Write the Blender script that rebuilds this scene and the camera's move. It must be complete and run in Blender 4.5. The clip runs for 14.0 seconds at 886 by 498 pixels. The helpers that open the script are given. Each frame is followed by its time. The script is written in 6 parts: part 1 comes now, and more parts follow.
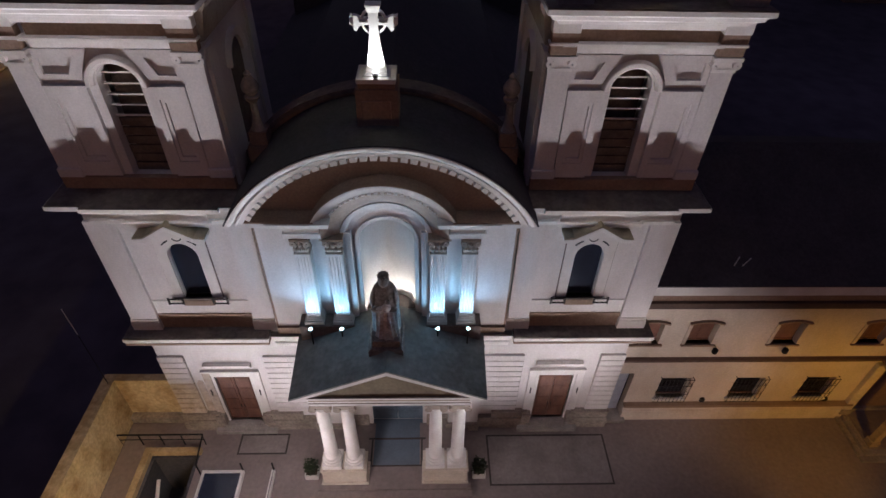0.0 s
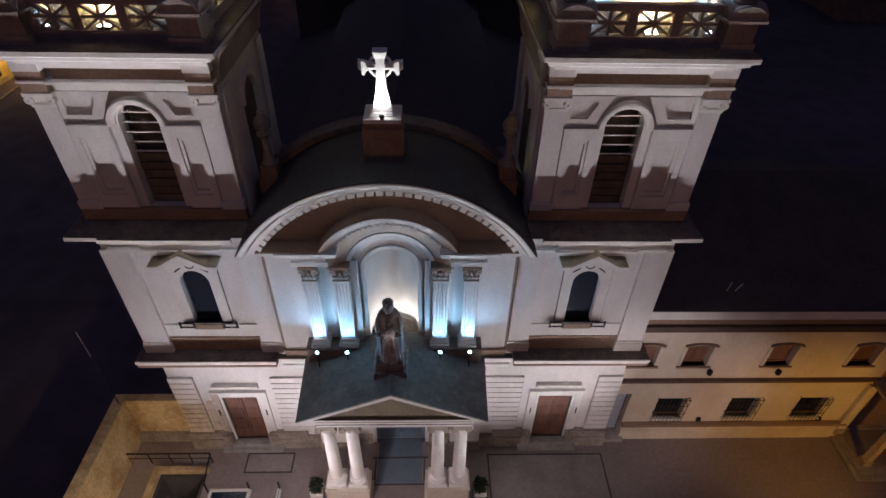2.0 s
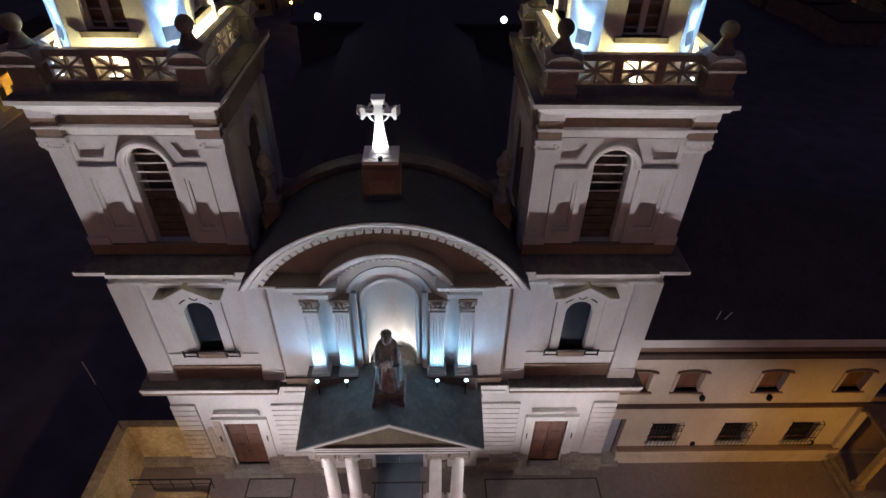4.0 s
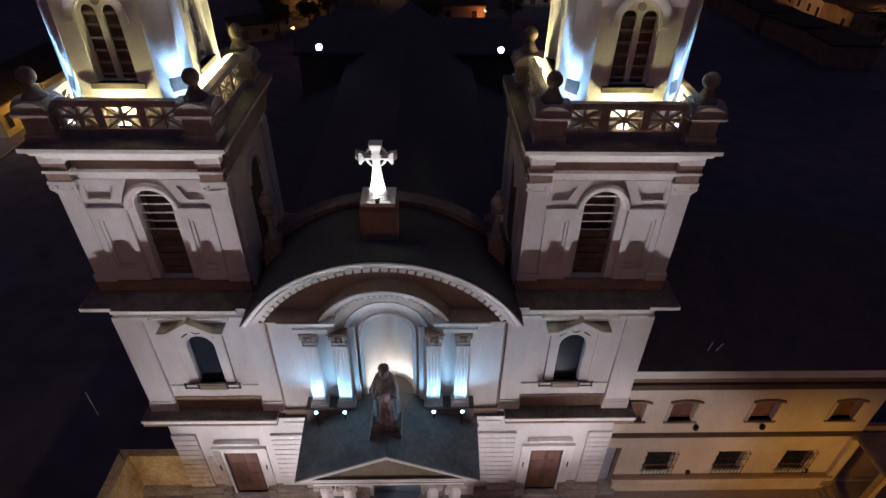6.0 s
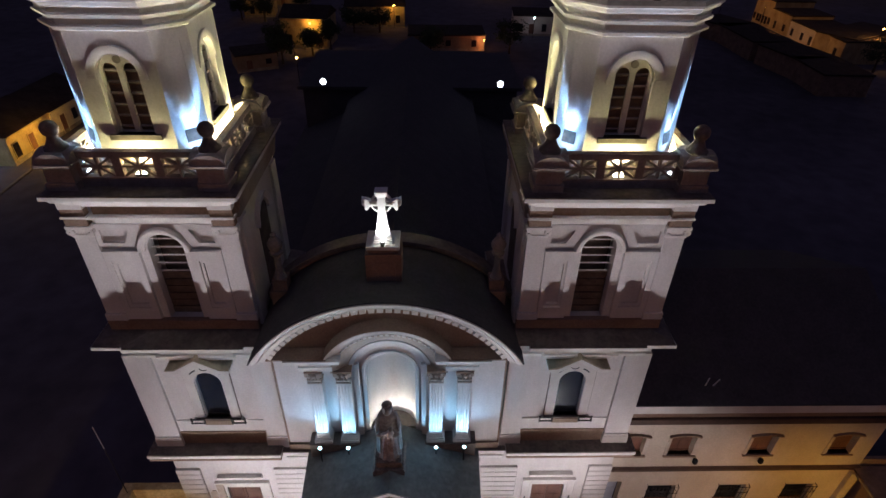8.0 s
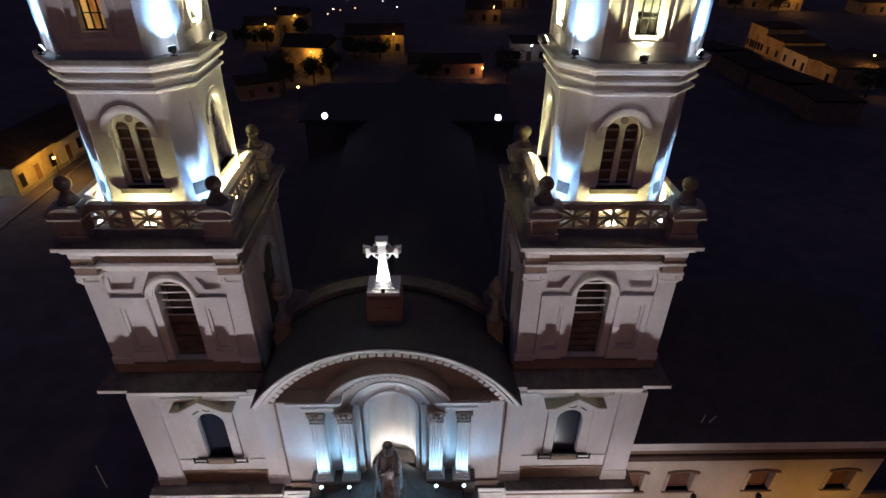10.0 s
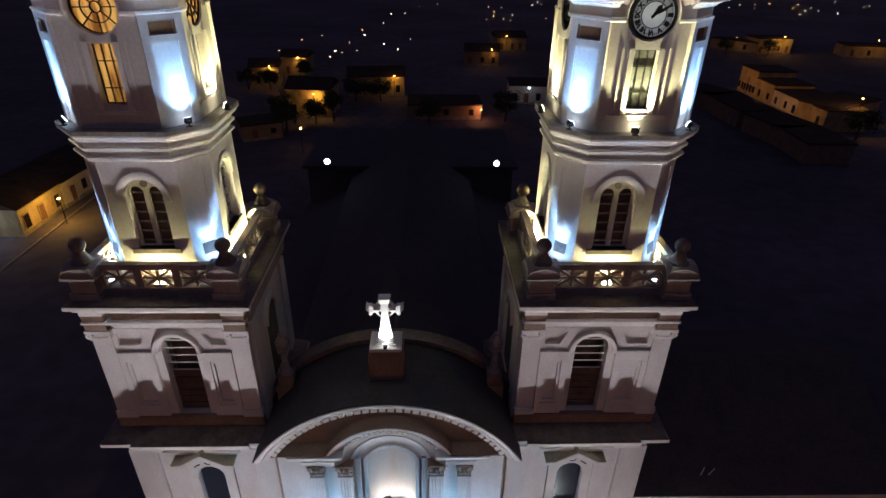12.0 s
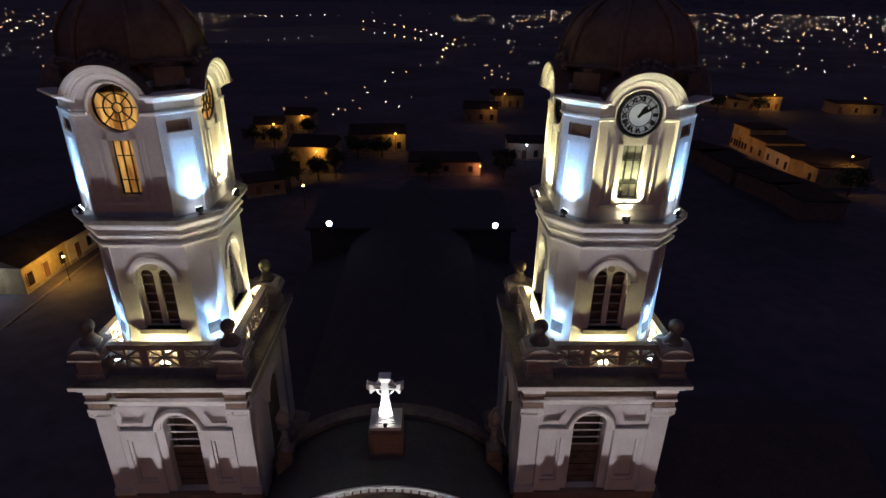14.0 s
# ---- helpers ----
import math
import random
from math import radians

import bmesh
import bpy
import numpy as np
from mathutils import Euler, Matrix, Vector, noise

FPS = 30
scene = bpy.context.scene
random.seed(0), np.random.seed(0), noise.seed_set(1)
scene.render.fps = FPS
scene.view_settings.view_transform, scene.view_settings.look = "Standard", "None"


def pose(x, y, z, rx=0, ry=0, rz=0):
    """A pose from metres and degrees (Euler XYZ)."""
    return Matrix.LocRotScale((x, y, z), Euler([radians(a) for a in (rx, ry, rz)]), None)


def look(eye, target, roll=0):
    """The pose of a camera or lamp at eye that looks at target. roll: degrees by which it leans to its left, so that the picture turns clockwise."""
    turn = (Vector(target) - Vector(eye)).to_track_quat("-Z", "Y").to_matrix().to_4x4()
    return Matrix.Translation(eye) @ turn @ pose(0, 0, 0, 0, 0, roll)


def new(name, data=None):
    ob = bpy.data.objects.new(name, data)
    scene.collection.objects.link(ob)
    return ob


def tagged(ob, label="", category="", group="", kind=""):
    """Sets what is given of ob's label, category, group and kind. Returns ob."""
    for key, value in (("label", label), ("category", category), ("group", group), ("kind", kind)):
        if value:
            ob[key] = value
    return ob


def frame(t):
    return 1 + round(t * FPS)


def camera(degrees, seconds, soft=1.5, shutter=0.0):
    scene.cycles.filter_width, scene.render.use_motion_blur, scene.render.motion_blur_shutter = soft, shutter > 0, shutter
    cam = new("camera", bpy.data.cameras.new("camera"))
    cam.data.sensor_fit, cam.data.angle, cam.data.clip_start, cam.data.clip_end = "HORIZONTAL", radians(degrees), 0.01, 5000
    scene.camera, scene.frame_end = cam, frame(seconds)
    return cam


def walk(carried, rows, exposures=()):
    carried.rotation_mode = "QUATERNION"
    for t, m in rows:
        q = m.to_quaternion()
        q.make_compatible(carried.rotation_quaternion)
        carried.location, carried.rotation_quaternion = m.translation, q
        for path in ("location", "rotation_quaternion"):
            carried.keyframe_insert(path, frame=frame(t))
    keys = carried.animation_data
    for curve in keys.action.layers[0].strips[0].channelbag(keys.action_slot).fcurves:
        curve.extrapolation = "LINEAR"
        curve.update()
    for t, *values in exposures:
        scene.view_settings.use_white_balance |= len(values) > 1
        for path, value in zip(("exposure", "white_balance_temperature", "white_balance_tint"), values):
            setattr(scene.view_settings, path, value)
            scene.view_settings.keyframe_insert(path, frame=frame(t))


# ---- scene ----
cam = camera(76.7, 14.0)
PATH = [
    (0, (1.489, -16.022, 25.251), (1.548, -14.513, 23.94), 1.5),
    (0.5, (1.449, -16.052, 25.522), (1.507, -14.543, 24.211), 1.4),
    (1, (1.419, -16.14, 25.791), (1.475, -14.624, 24.488), 1.4),
    (1.5, (1.382, -16.201, 26.052), (1.44, -14.675, 24.76), 1.5),
    (2, (1.416, -16.252, 26.285), (1.471, -14.717, 25.004), 1.4),
    (2.5, (1.471, -16.255, 26.533), (1.525, -14.713, 25.26), 1.3),
    (3, (1.511, -16.313, 26.776), (1.566, -14.762, 25.515), 1.3),
    (5.5, (1.63, -16.393, 28.045), (1.683, -14.8, 26.837), 1.1),
    (6, (1.709, -16.386, 28.291), (1.761, -14.783, 27.096), 1.1),
    (6.5, (1.74, -16.38, 28.542), (1.79, -14.767, 27.362), 1.0),
    (7, (1.698, -16.386, 28.769), (1.75, -14.76, 27.605), 1.1),
    (7.5, (1.657, -16.399, 29.032), (1.709, -14.764, 27.882), 1.0),
    (8, (1.586, -16.484, 29.298), (1.639, -14.838, 28.164), 1.1),
    (8.2, (1.539, -16.516, 29.352), (1.592, -14.865, 28.225), 1.1),
    (10.3, (1.662, -16.458, 30.554), (1.715, -14.762, 29.495), 0.8),
    (10.5, (1.692, -16.49, 30.609), (1.747, -14.786, 29.564), 1.0),
    (11, (1.627, -16.496, 30.895), (1.683, -14.779, 29.871), 1.0),
    (11.5, (1.582, -16.499, 31.214), (1.638, -14.771, 30.208), 1.0),
    (12, (1.511, -16.526, 31.529), (1.569, -14.78, 30.555), 1.0),
    (12.5, (1.493, -16.559, 31.863), (1.551, -14.793, 30.926), 1.0),
    (13, (1.478, -16.578, 32.197), (1.537, -14.793, 31.298), 1.0),
    (13.5, (1.492, -16.58, 32.525), (1.55, -14.776, 31.665), 1.0),
    (14, (1.501, -16.564, 32.835), (1.559, -14.74, 32.016), 1.0),
]
walk(cam, [(t, look(eye, target, roll)) for t, eye, target, roll in PATH])

# ---------------------------------------------------------------- world and exposure
world = bpy.data.worlds.new("night_sky")
scene.world = world
world.use_nodes = True
wn = world.node_tree.nodes
# a dim violet glow overhead that sinks to black at the horizon
wl = world.node_tree.links
way, part_z, fade = wn.new("ShaderNodeTexCoord"), wn.new("ShaderNodeSeparateXYZ"), wn.new("ShaderNodeValToRGB")
fade.color_ramp.elements[0].position, fade.color_ramp.elements[1].position = 0.0, 0.6
fade.color_ramp.elements[0].color, fade.color_ramp.elements[1].color = (0.11, 0.085, 0.14, 1), (0.76, 0.68, 1.3, 1)
wl.new(way.outputs["Generated"], part_z.inputs[0])
wl.new(part_z.outputs["Z"], fade.inputs["Fac"])
wl.new(fade.outputs["Color"], wn["Background"].inputs["Color"])
wn["Background"].inputs["Strength"].default_value = 0.047
scene.view_settings.exposure = 0.1

GROUND = -1.4          # level of the forecourt
FRONT = 0.45           # plane of the church front
TOWER_X, TOWER_Y = 8.03, 2.73
UPPER_Y = 2.57         # axis of the upper lanterns
LANTERN_X = {-1: -7.82, 1: 7.97}      # axes of the terraces and octagons
CORNICE_X = {-1: -7.75, 1: 7.89}      # middle of the upper cornices


# ---------------------------------------------------------------- materials
def material(name, color, rough=0.8, metal=0.0, vary=0.25, grain=9.0, stain=0.7, bump=0.25, second=None, spec=0.4, streak=0.0):
    """A surface with stains at a large scale, grain at a small one, and fine relief."""
    m = bpy.data.materials.new(name)
    m.use_nodes = True
    nt = m.node_tree
    n, link = nt.nodes, nt.links
    b = n["Principled BSDF"]
    b.inputs["Metallic"].default_value = metal
    b.inputs["Specular IOR Level"].default_value = spec
    tc = n.new("ShaderNodeTexCoord")
    mp = n.new("ShaderNodeMapping")
    mp.inputs["Scale"].default_value = (1, 1, 1 - 0.75 * streak)
    link.new(tc.outputs["Object"], mp.inputs["Vector"])
    big = n.new("ShaderNodeTexNoise")
    big.inputs["Scale"].default_value, big.inputs["Detail"].default_value = stain, 6
    big.inputs["Roughness"].default_value = 0.65
    small = n.new("ShaderNodeTexNoise")
    small.inputs["Scale"].default_value, small.inputs["Detail"].default_value = grain, 8
    link.new(mp.outputs[0], big.inputs["Vector"])
    link.new(tc.outputs["Object"], small.inputs["Vector"])
    r1 = n.new("ShaderNodeValToRGB")
    dark = second or tuple(c * (1 - vary * 1.6) for c in color)
    r1.color_ramp.elements[0].position, r1.color_ramp.elements[1].position = 0.3, 0.62
    r1.color_ramp.elements[0].color = (*dark, 1)
    r1.color_ramp.elements[1].color = (*color, 1)
    link.new(big.outputs["Fac"], r1.inputs["Fac"])
    r2 = n.new("ShaderNodeMapRange")
    r2.inputs["From Min"].default_value, r2.inputs["From Max"].default_value = 0.3, 0.7
    r2.inputs["To Min"].default_value, r2.inputs["To Max"].default_value = 1 - vary * 0.7, 1 + vary * 0.3
    link.new(small.outputs["Fac"], r2.inputs["Value"])
    oi = n.new("ShaderNodeObjectInfo")
    r3 = n.new("ShaderNodeMapRange")
    r3.inputs["To Min"].default_value, r3.inputs["To Max"].default_value = 1 - vary * 0.35, 1.0
    link.new(oi.outputs["Random"], r3.inputs["Value"])
    mul = n.new("ShaderNodeMath")
    mul.operation = "MULTIPLY"
    link.new(r2.outputs[0], mul.inputs[0])
    link.new(r3.outputs[0], mul.inputs[1])
    mix = n.new("ShaderNodeVectorMath")
    mix.operation = "SCALE"
    link.new(r1.outputs["Color"], mix.inputs[0])
    link.new(mul.outputs[0], mix.inputs["Scale"])
    link.new(mix.outputs["Vector"], b.inputs["Base Color"])
    r4 = n.new("ShaderNodeMapRange")
    r4.inputs["To Min"].default_value, r4.inputs["To Max"].default_value = max(0.03, rough - 0.12), min(1, rough + 0.12)
    link.new(big.outputs["Fac"], r4.inputs["Value"])
    link.new(r4.outputs[0], b.inputs["Roughness"])
    if bump:
        bp = n.new("ShaderNodeBump")
        bp.inputs["Strength"].default_value, bp.inputs["Distance"].default_value = bump, 0.02
        link.new(small.outputs["Fac"], bp.inputs["Height"])
        link.new(bp.outputs[0], b.inputs["Normal"])
    return m


def glowing(name, color, strength):
    m = bpy.data.materials.new(name)
    m.use_nodes = True
    b = m.node_tree.nodes["Principled BSDF"]
    b.inputs["Base Color"].default_value = (*color, 1)
    b.inputs["Emission Color"].default_value = (*color, 1)
    b.inputs["Emission Strength"].default_value = strength
    return m


def glass(name, color, rough=0.05):
    m = bpy.data.materials.new(name)
    m.use_nodes = True
    b = m.node_tree.nodes["Principled BSDF"]
    b.inputs["Base Color"].default_value = (*color, 1)
    b.inputs["Roughness"].default_value = rough
    b.inputs["Transmission Weight"].default_value = 0.7
    return m


def still_water():
    """Dark calm water, a mirror with hardly a ripple."""
    m = bpy.data.materials.new("lake_water")
    m.use_nodes = True
    n, link = m.node_tree.nodes, m.node_tree.links
    b = n["Principled BSDF"]
    b.inputs["Base Color"].default_value = (0.012, 0.012, 0.02, 1)
    ns, r = n.new("ShaderNodeTexNoise"), n.new("ShaderNodeMapRange")
    ns.inputs["Scale"].default_value = 0.03
    r.inputs["To Min"].default_value, r.inputs["To Max"].default_value = 0.02, 0.05
    tc = n.new("ShaderNodeTexCoord")
    link.new(tc.outputs["Object"], ns.inputs["Vector"])
    link.new(ns.outputs["Fac"], r.inputs["Value"])
    link.new(r.outputs[0], b.inputs["Roughness"])
    return m


def amber_glass():
    """Thin streaked stained glass that lets the light of the room behind it through."""
    m = bpy.data.materials.new("amber_glass")
    m.use_nodes = True
    n, link = m.node_tree.nodes, m.node_tree.links
    tc, mp, ns, ramp = n.new("ShaderNodeTexCoord"), n.new("ShaderNodeMapping"), n.new("ShaderNodeTexNoise"), n.new("ShaderNodeValToRGB")
    mp.inputs["Scale"].default_value = (1.0, 1.0, 0.12)
    ns.inputs["Scale"].default_value, ns.inputs["Detail"].default_value = 7.0, 4
    ramp.color_ramp.elements[0].position, ramp.color_ramp.elements[1].position = 0.36, 0.58
    ramp.color_ramp.elements[0].color, ramp.color_ramp.elements[1].color = (0.40, 0.26, 0.15, 1), (0.86, 0.72, 0.46, 1)
    mid = ramp.color_ramp.elements.new(0.44)
    mid.color = (0.70, 0.53, 0.31, 1)
    tr = n.new("ShaderNodeBsdfTranslucent")
    link.new(tc.outputs["Object"], mp.inputs["Vector"])
    link.new(mp.outputs[0], ns.inputs["Vector"])
    link.new(ns.outputs["Fac"], ramp.inputs["Fac"])
    link.new(ramp.outputs["Color"], tr.inputs["Color"])
    link.new(tr.outputs[0], n["Material Output"].inputs["Surface"])
    return m


PLASTER = material("plaster", (0.74, 0.70, 0.68), 0.85, vary=0.14, grain=14, stain=0.55, bump=0.2, second=(0.60, 0.56, 0.53), streak=0.8)
TRIM = material("painted_trim", (0.80, 0.77, 0.74), 0.7, vary=0.12, grain=20, stain=0.9, bump=0.12, second=(0.64, 0.60, 0.56), streak=0.5)
# weathered ledge tone, darkened for tops that the floodlights miss
LEDGE = material("weathered_shaded_ledge", (0.25, 0.20, 0.175), 0.9, vary=0.35, grain=6, stain=1.4, bump=0.4, second=(0.14, 0.11, 0.095))
OLIVE = material("olive_brown_render", (0.25, 0.20, 0.13), 0.9, vary=0.25, grain=9, stain=1.2, bump=0.3, second=(0.17, 0.13, 0.085))
HOODTOP = material("tan_hood_tone", (0.40, 0.34, 0.24), 0.9, vary=0.2, grain=9, stain=1.0, bump=0.3, second=(0.28, 0.22, 0.15))
# BROWN also stands in for shaded bands and unlit tops
BROWN = material("brown_tone", (0.33, 0.235, 0.175), 0.9, vary=0.25, grain=11, stain=0.8, bump=0.3, second=(0.26, 0.17, 0.12))
ROOF = material("dark_roof_and_shade", (0.09, 0.086, 0.095), 0.8, vary=0.3, grain=7, stain=0.9, bump=0.2, second=(0.065, 0.065, 0.07), spec=0.2)
TILES = material("dark_roof_tiles", (0.06, 0.045, 0.04), 0.9, vary=0.3, grain=4, stain=0.6, bump=0.0, spec=0.1)
GREENROOF = material("weathered_copper_roof", (0.20, 0.21, 0.20), 0.5, vary=0.35, grain=5, stain=0.8, bump=0.25, second=(0.09, 0.095, 0.09))
DOME = material("brown_dome_sheet", (0.27, 0.185, 0.145), 0.7, vary=0.3, grain=6, stain=0.8, bump=0.2)
DARKBAND = material("dark_brown_band", (0.12, 0.075, 0.06), 0.8, vary=0.25, grain=9, stain=0.9, bump=0.2)
WOOD = material("red_brown_wood", (0.24, 0.115, 0.08), 0.55, vary=0.3, grain=16, stain=2.0, bump=0.3, streak=0.9)
DARKWOOD = material("dark_louvre_wood", (0.20, 0.15, 0.12), 0.8, vary=0.3, grain=15, stain=2.0)
IRON = material("dark_iron", (0.03, 0.028, 0.028), 0.5, 0.6, vary=0.2, grain=20, stain=3)
BRONZE = material("weathered_statue_stone", (0.36, 0.29, 0.25), 0.8, 0.0, vary=0.5, grain=9, stain=2.6, bump=0.4, second=(0.17, 0.13, 0.11))
ROBE = material("pale_statue_stone", (0.74, 0.65, 0.60), 0.8, vary=0.4, grain=10, stain=2.2, bump=0.4, second=(0.34, 0.25, 0.2))
STONE = material("grey_stone", (0.42, 0.38, 0.35), 0.85, vary=0.25, grain=10, stain=1.2, bump=0.35)
PLINTH = material("plinth_stone", (0.40, 0.34, 0.29), 0.85, vary=0.3, grain=8, stain=1.0, bump=0.35)
PAVING = material("forecourt_paving", (0.27, 0.22, 0.205), 0.62, vary=0.22, grain=5, stain=0.35, bump=0.15, second=(0.215, 0.17, 0.158))
SLAB = material("pale_paving_slab", (0.31, 0.265, 0.25), 0.6, vary=0.2, grain=7, stain=0.8, bump=0.15)
JOINT = material("dark_paving_band", (0.075, 0.06, 0.055), 0.7, vary=0.2, grain=9, stain=1.0)
EARTH = material("town_ground", (0.13, 0.112, 0.145), 0.95, vary=0.4, grain=0.5, stain=0.02, bump=0.0)
OCHRE = material("ochre_render", (0.55, 0.43, 0.25), 0.9, vary=0.3, grain=7, stain=0.75, bump=0.3, second=(0.34, 0.23, 0.115), streak=0.6)
WINGWALL = material("cream_render", (0.70, 0.62, 0.53), 0.9, vary=0.18, grain=10, stain=0.5, bump=0.25, second=(0.56, 0.47, 0.37), streak=0.5)
YARDWALL = material("stained_yard_wall", (0.66, 0.55, 0.36), 0.9, vary=0.34, grain=6, stain=0.85, bump=0.35, second=(0.36, 0.24, 0.12), streak=0.35)
STAINED = material("damp_stained_plaster", (0.68, 0.60, 0.52), 0.9, vary=0.3, grain=6, stain=0.8, bump=0.35, second=(0.36, 0.25, 0.15), streak=0.2)
# darker copy of the plaster for the unlit balustrade and flank cornice
SHADEDPLASTER = material("shaded_plaster", (0.46, 0.39, 0.35), 0.9, vary=0.2, grain=12, stain=0.9, bump=0.3, second=(0.30, 0.24, 0.21), streak=0.6)
TAN = material("tan_tone", (0.52, 0.44, 0.37), 0.9, vary=0.2, grain=11, stain=0.9, bump=0.25)
# grey base colour stands in for lamp light on the panes
GREYPANE = material("grey_window_glass", (0.22, 0.23, 0.22), 0.3, vary=0.3, grain=5, stain=2.5, bump=0.0)
DARKPANE = glass("dark_window_glass", (0.03, 0.035, 0.06))
BLUEPANE = glass("blue_window_glass", (0.06, 0.08, 0.14), 0.12)
AMBER = amber_glass()
CLOCKWHITE = material("clock_enamel", (0.62, 0.68, 0.70), 0.35, vary=0.1, grain=30, stain=4, bump=0.0)
CLOCKGREY = material("grey_clock_enamel", (0.56, 0.61, 0.65), 0.4, vary=0.15, grain=30, stain=4, bump=0.0)
for enamel, glow in ((CLOCKWHITE, 0.19), (CLOCKGREY, 0.1)):     # glow added to brighten the enamel, as if lit from inside
    dial = enamel.node_tree.nodes["Principled BSDF"]
    dial.inputs["Emission Color"].default_value, dial.inputs["Emission Strength"].default_value = (0.86, 0.95, 1.0, 1), glow
BLACKPAINT = material("black_paint", (0.02, 0.022, 0.024), 0.4, vary=0.2, grain=30, stain=4, bump=0.0)
WHITEMETAL = material("white_enamelled_metal", (0.85, 0.85, 0.85), 0.4, vary=0.06, grain=30, stain=5, bump=0.0)
WATER = still_water()
LEAF = material("dark_foliage", (0.05, 0.075, 0.03), 0.8, vary=0.5, grain=3, stain=1.0, bump=0.0)
BARK = material("bark", (0.12, 0.085, 0.06), 0.9, vary=0.4, grain=12, stain=3)
MATBLUE = material("blue_grey_floor", (0.13, 0.165, 0.21), 0.5, vary=0.15, grain=12, stain=1.5, bump=0.1)
BLUEDOOR = material("blue_grey_paint", (0.17, 0.23, 0.30), 0.5, vary=0.2, grain=14, stain=1.5, bump=0.15)
PALEDOOR = material("pale_grey_paint", (0.40, 0.42, 0.50), 0.6, vary=0.15, grain=14, stain=1.5, bump=0.15)
LENS_COOL = glowing("cool_lens", (0.5, 0.88, 1.0), 7)
LENS_BLUE = glowing("blue_white_lens", (0.72, 0.84, 1.0), 9)
LENS_WARM = glowing("warm_lens", (1.0, 0.92, 0.62), 12)
LENS_WHITE = glowing("white_lens", (1.0, 0.96, 0.93), 12)
LENS_FAR = glowing("far_blue_lens", (0.78, 0.82, 1.0), 8.0)
LENS_SODIUM = glowing("sodium_lens", (1.0, 0.52, 0.14), 18)


# ---------------------------------------------------------------- mesh helpers
def part(name, bm, mat, parent=None, label="", smooth=False, pivot=None):
    """Links a bmesh as one mesh object, under a thing or a part."""
    bmesh.ops.recalc_face_normals(bm, faces=bm.faces[:])
    me = bpy.data.meshes.new(name)
    bm.to_mesh(me)
    bm.free()
    me.materials.append(mat)
    if smooth:
        me.polygons.foreach_set("use_smooth", [True] * len(me.polygons))
        me.set_sharp_from_angle(angle=radians(35))
    ob = new(name, me)
    if parent is not None:
        put_under(ob, parent)
    if label:
        ob["label"] = label
    return ob


def put_under(ob, parent):
    ob.parent = parent
    ob.matrix_parent_inverse = Matrix.Translation(-parent.location)
    return ob


def thing(name, at, label, category, group="", kind=""):
    ob = new(name)
    ob.location = at
    ob.empty_display_size = 0.3
    return tagged(ob, label, category, group, kind)


def box(bm, x0, x1, y0, y1, z0, z1):
    v = [bm.verts.new(p) for p in ((x0, y0, z0), (x1, y0, z0), (x1, y1, z0), (x0, y1, z0), (x0, y0, z1), (x1, y0, z1), (x1, y1, z1), (x0, y1, z1))]
    for f in ((0, 3, 2, 1), (4, 5, 6, 7), (0, 1, 5, 4), (1, 2, 6, 5), (2, 3, 7, 6), (3, 0, 4, 7)):
        bm.faces.new([v[i] for i in f])


def boxed(x0, x1, y0, y1, z0, z1, bevel=0.0):
    bm = bmesh.new()
    box(bm, x0, x1, y0, y1, z0, z1)
    if bevel:
        bmesh.ops.bevel(bm, geom=bm.edges[:], offset=bevel, segments=1, affect="EDGES")
    return bm


def prism(bm, pts, y0, y1):
    """A polygon of (x, z) points, drawn out from y0 to y1."""
    a = [bm.verts.new((x, y0, z)) for x, z in pts]
    b = [bm.verts.new((x, y1, z)) for x, z in pts]
    k = len(pts)
    bm.faces.new(a)
    bm.faces.new(b[::-1])
    for i in range(k):
        bm.faces.new((a[i], b[i], b[(i + 1) % k], a[(i + 1) % k]))


def flat_prism(bm, pts, z0, z1):
    a = [bm.verts.new((x, y, z0)) for x, y in pts]
    b = [bm.verts.new((x, y, z1)) for x, y in pts]
    k = len(pts)
    bm.faces.new(a)
    bm.faces.new(b[::-1])
    for i in range(k):
        bm.faces.new((a[i], b[i], b[(i + 1) % k], a[(i + 1) % k]))


def ring_frame(bm, outer, inner, y0, y1):
    """A flat frame between two polygons of (x, z) points."""
    k = len(outer)
    for i in range(k):
        j = (i + 1) % k
        prism(bm, [outer[i], outer[j], inner[j], inner[i]], y0, y1)


def arch_half(w, zb, zs, rise=None, n=10):
    """Half outline of a round-headed opening, from its crown down to its foot."""
    h = w if rise is None else rise
    return [(w * math.sin(i * math.pi / 2 / n), zs + h * math.cos(i * math.pi / 2 / n)) for i in range(n + 1)] + [(w, zb), (0, zb)]


def rect_half(w, zb, zt):
    return [(0, zt), (w, zt), (w, zb), (0, zb)]


def circle_half(r, zc, n=18):
    return [(r * math.sin(i * math.pi / n), zc + r * math.cos(i * math.pi / n)) for i in range(n + 1)]


def pierced(bm, cx, left, right, z0, z1, openings, y0, y1):
    """A wall slab with openings on the line x = cx, given top down as half outlines."""
    for s, edge in ((1, right), (-1, left)):
        pts = [(cx, z0), (edge, z0), (edge, z1), (cx, z1)]
        for o in openings:
            pts += [(cx + s * dx, z) for dx, z in o]
        clean = []
        for p in pts:
            if not clean or abs(p[0] - clean[-1][0]) + abs(p[1] - clean[-1][1]) > 1e-5:
                clean.append(p)
        if abs(clean[-1][0] - clean[0][0]) + abs(clean[-1][1] - clean[0][1]) < 1e-5:
            clean.pop()
        prism(bm, clean, y0, y1)


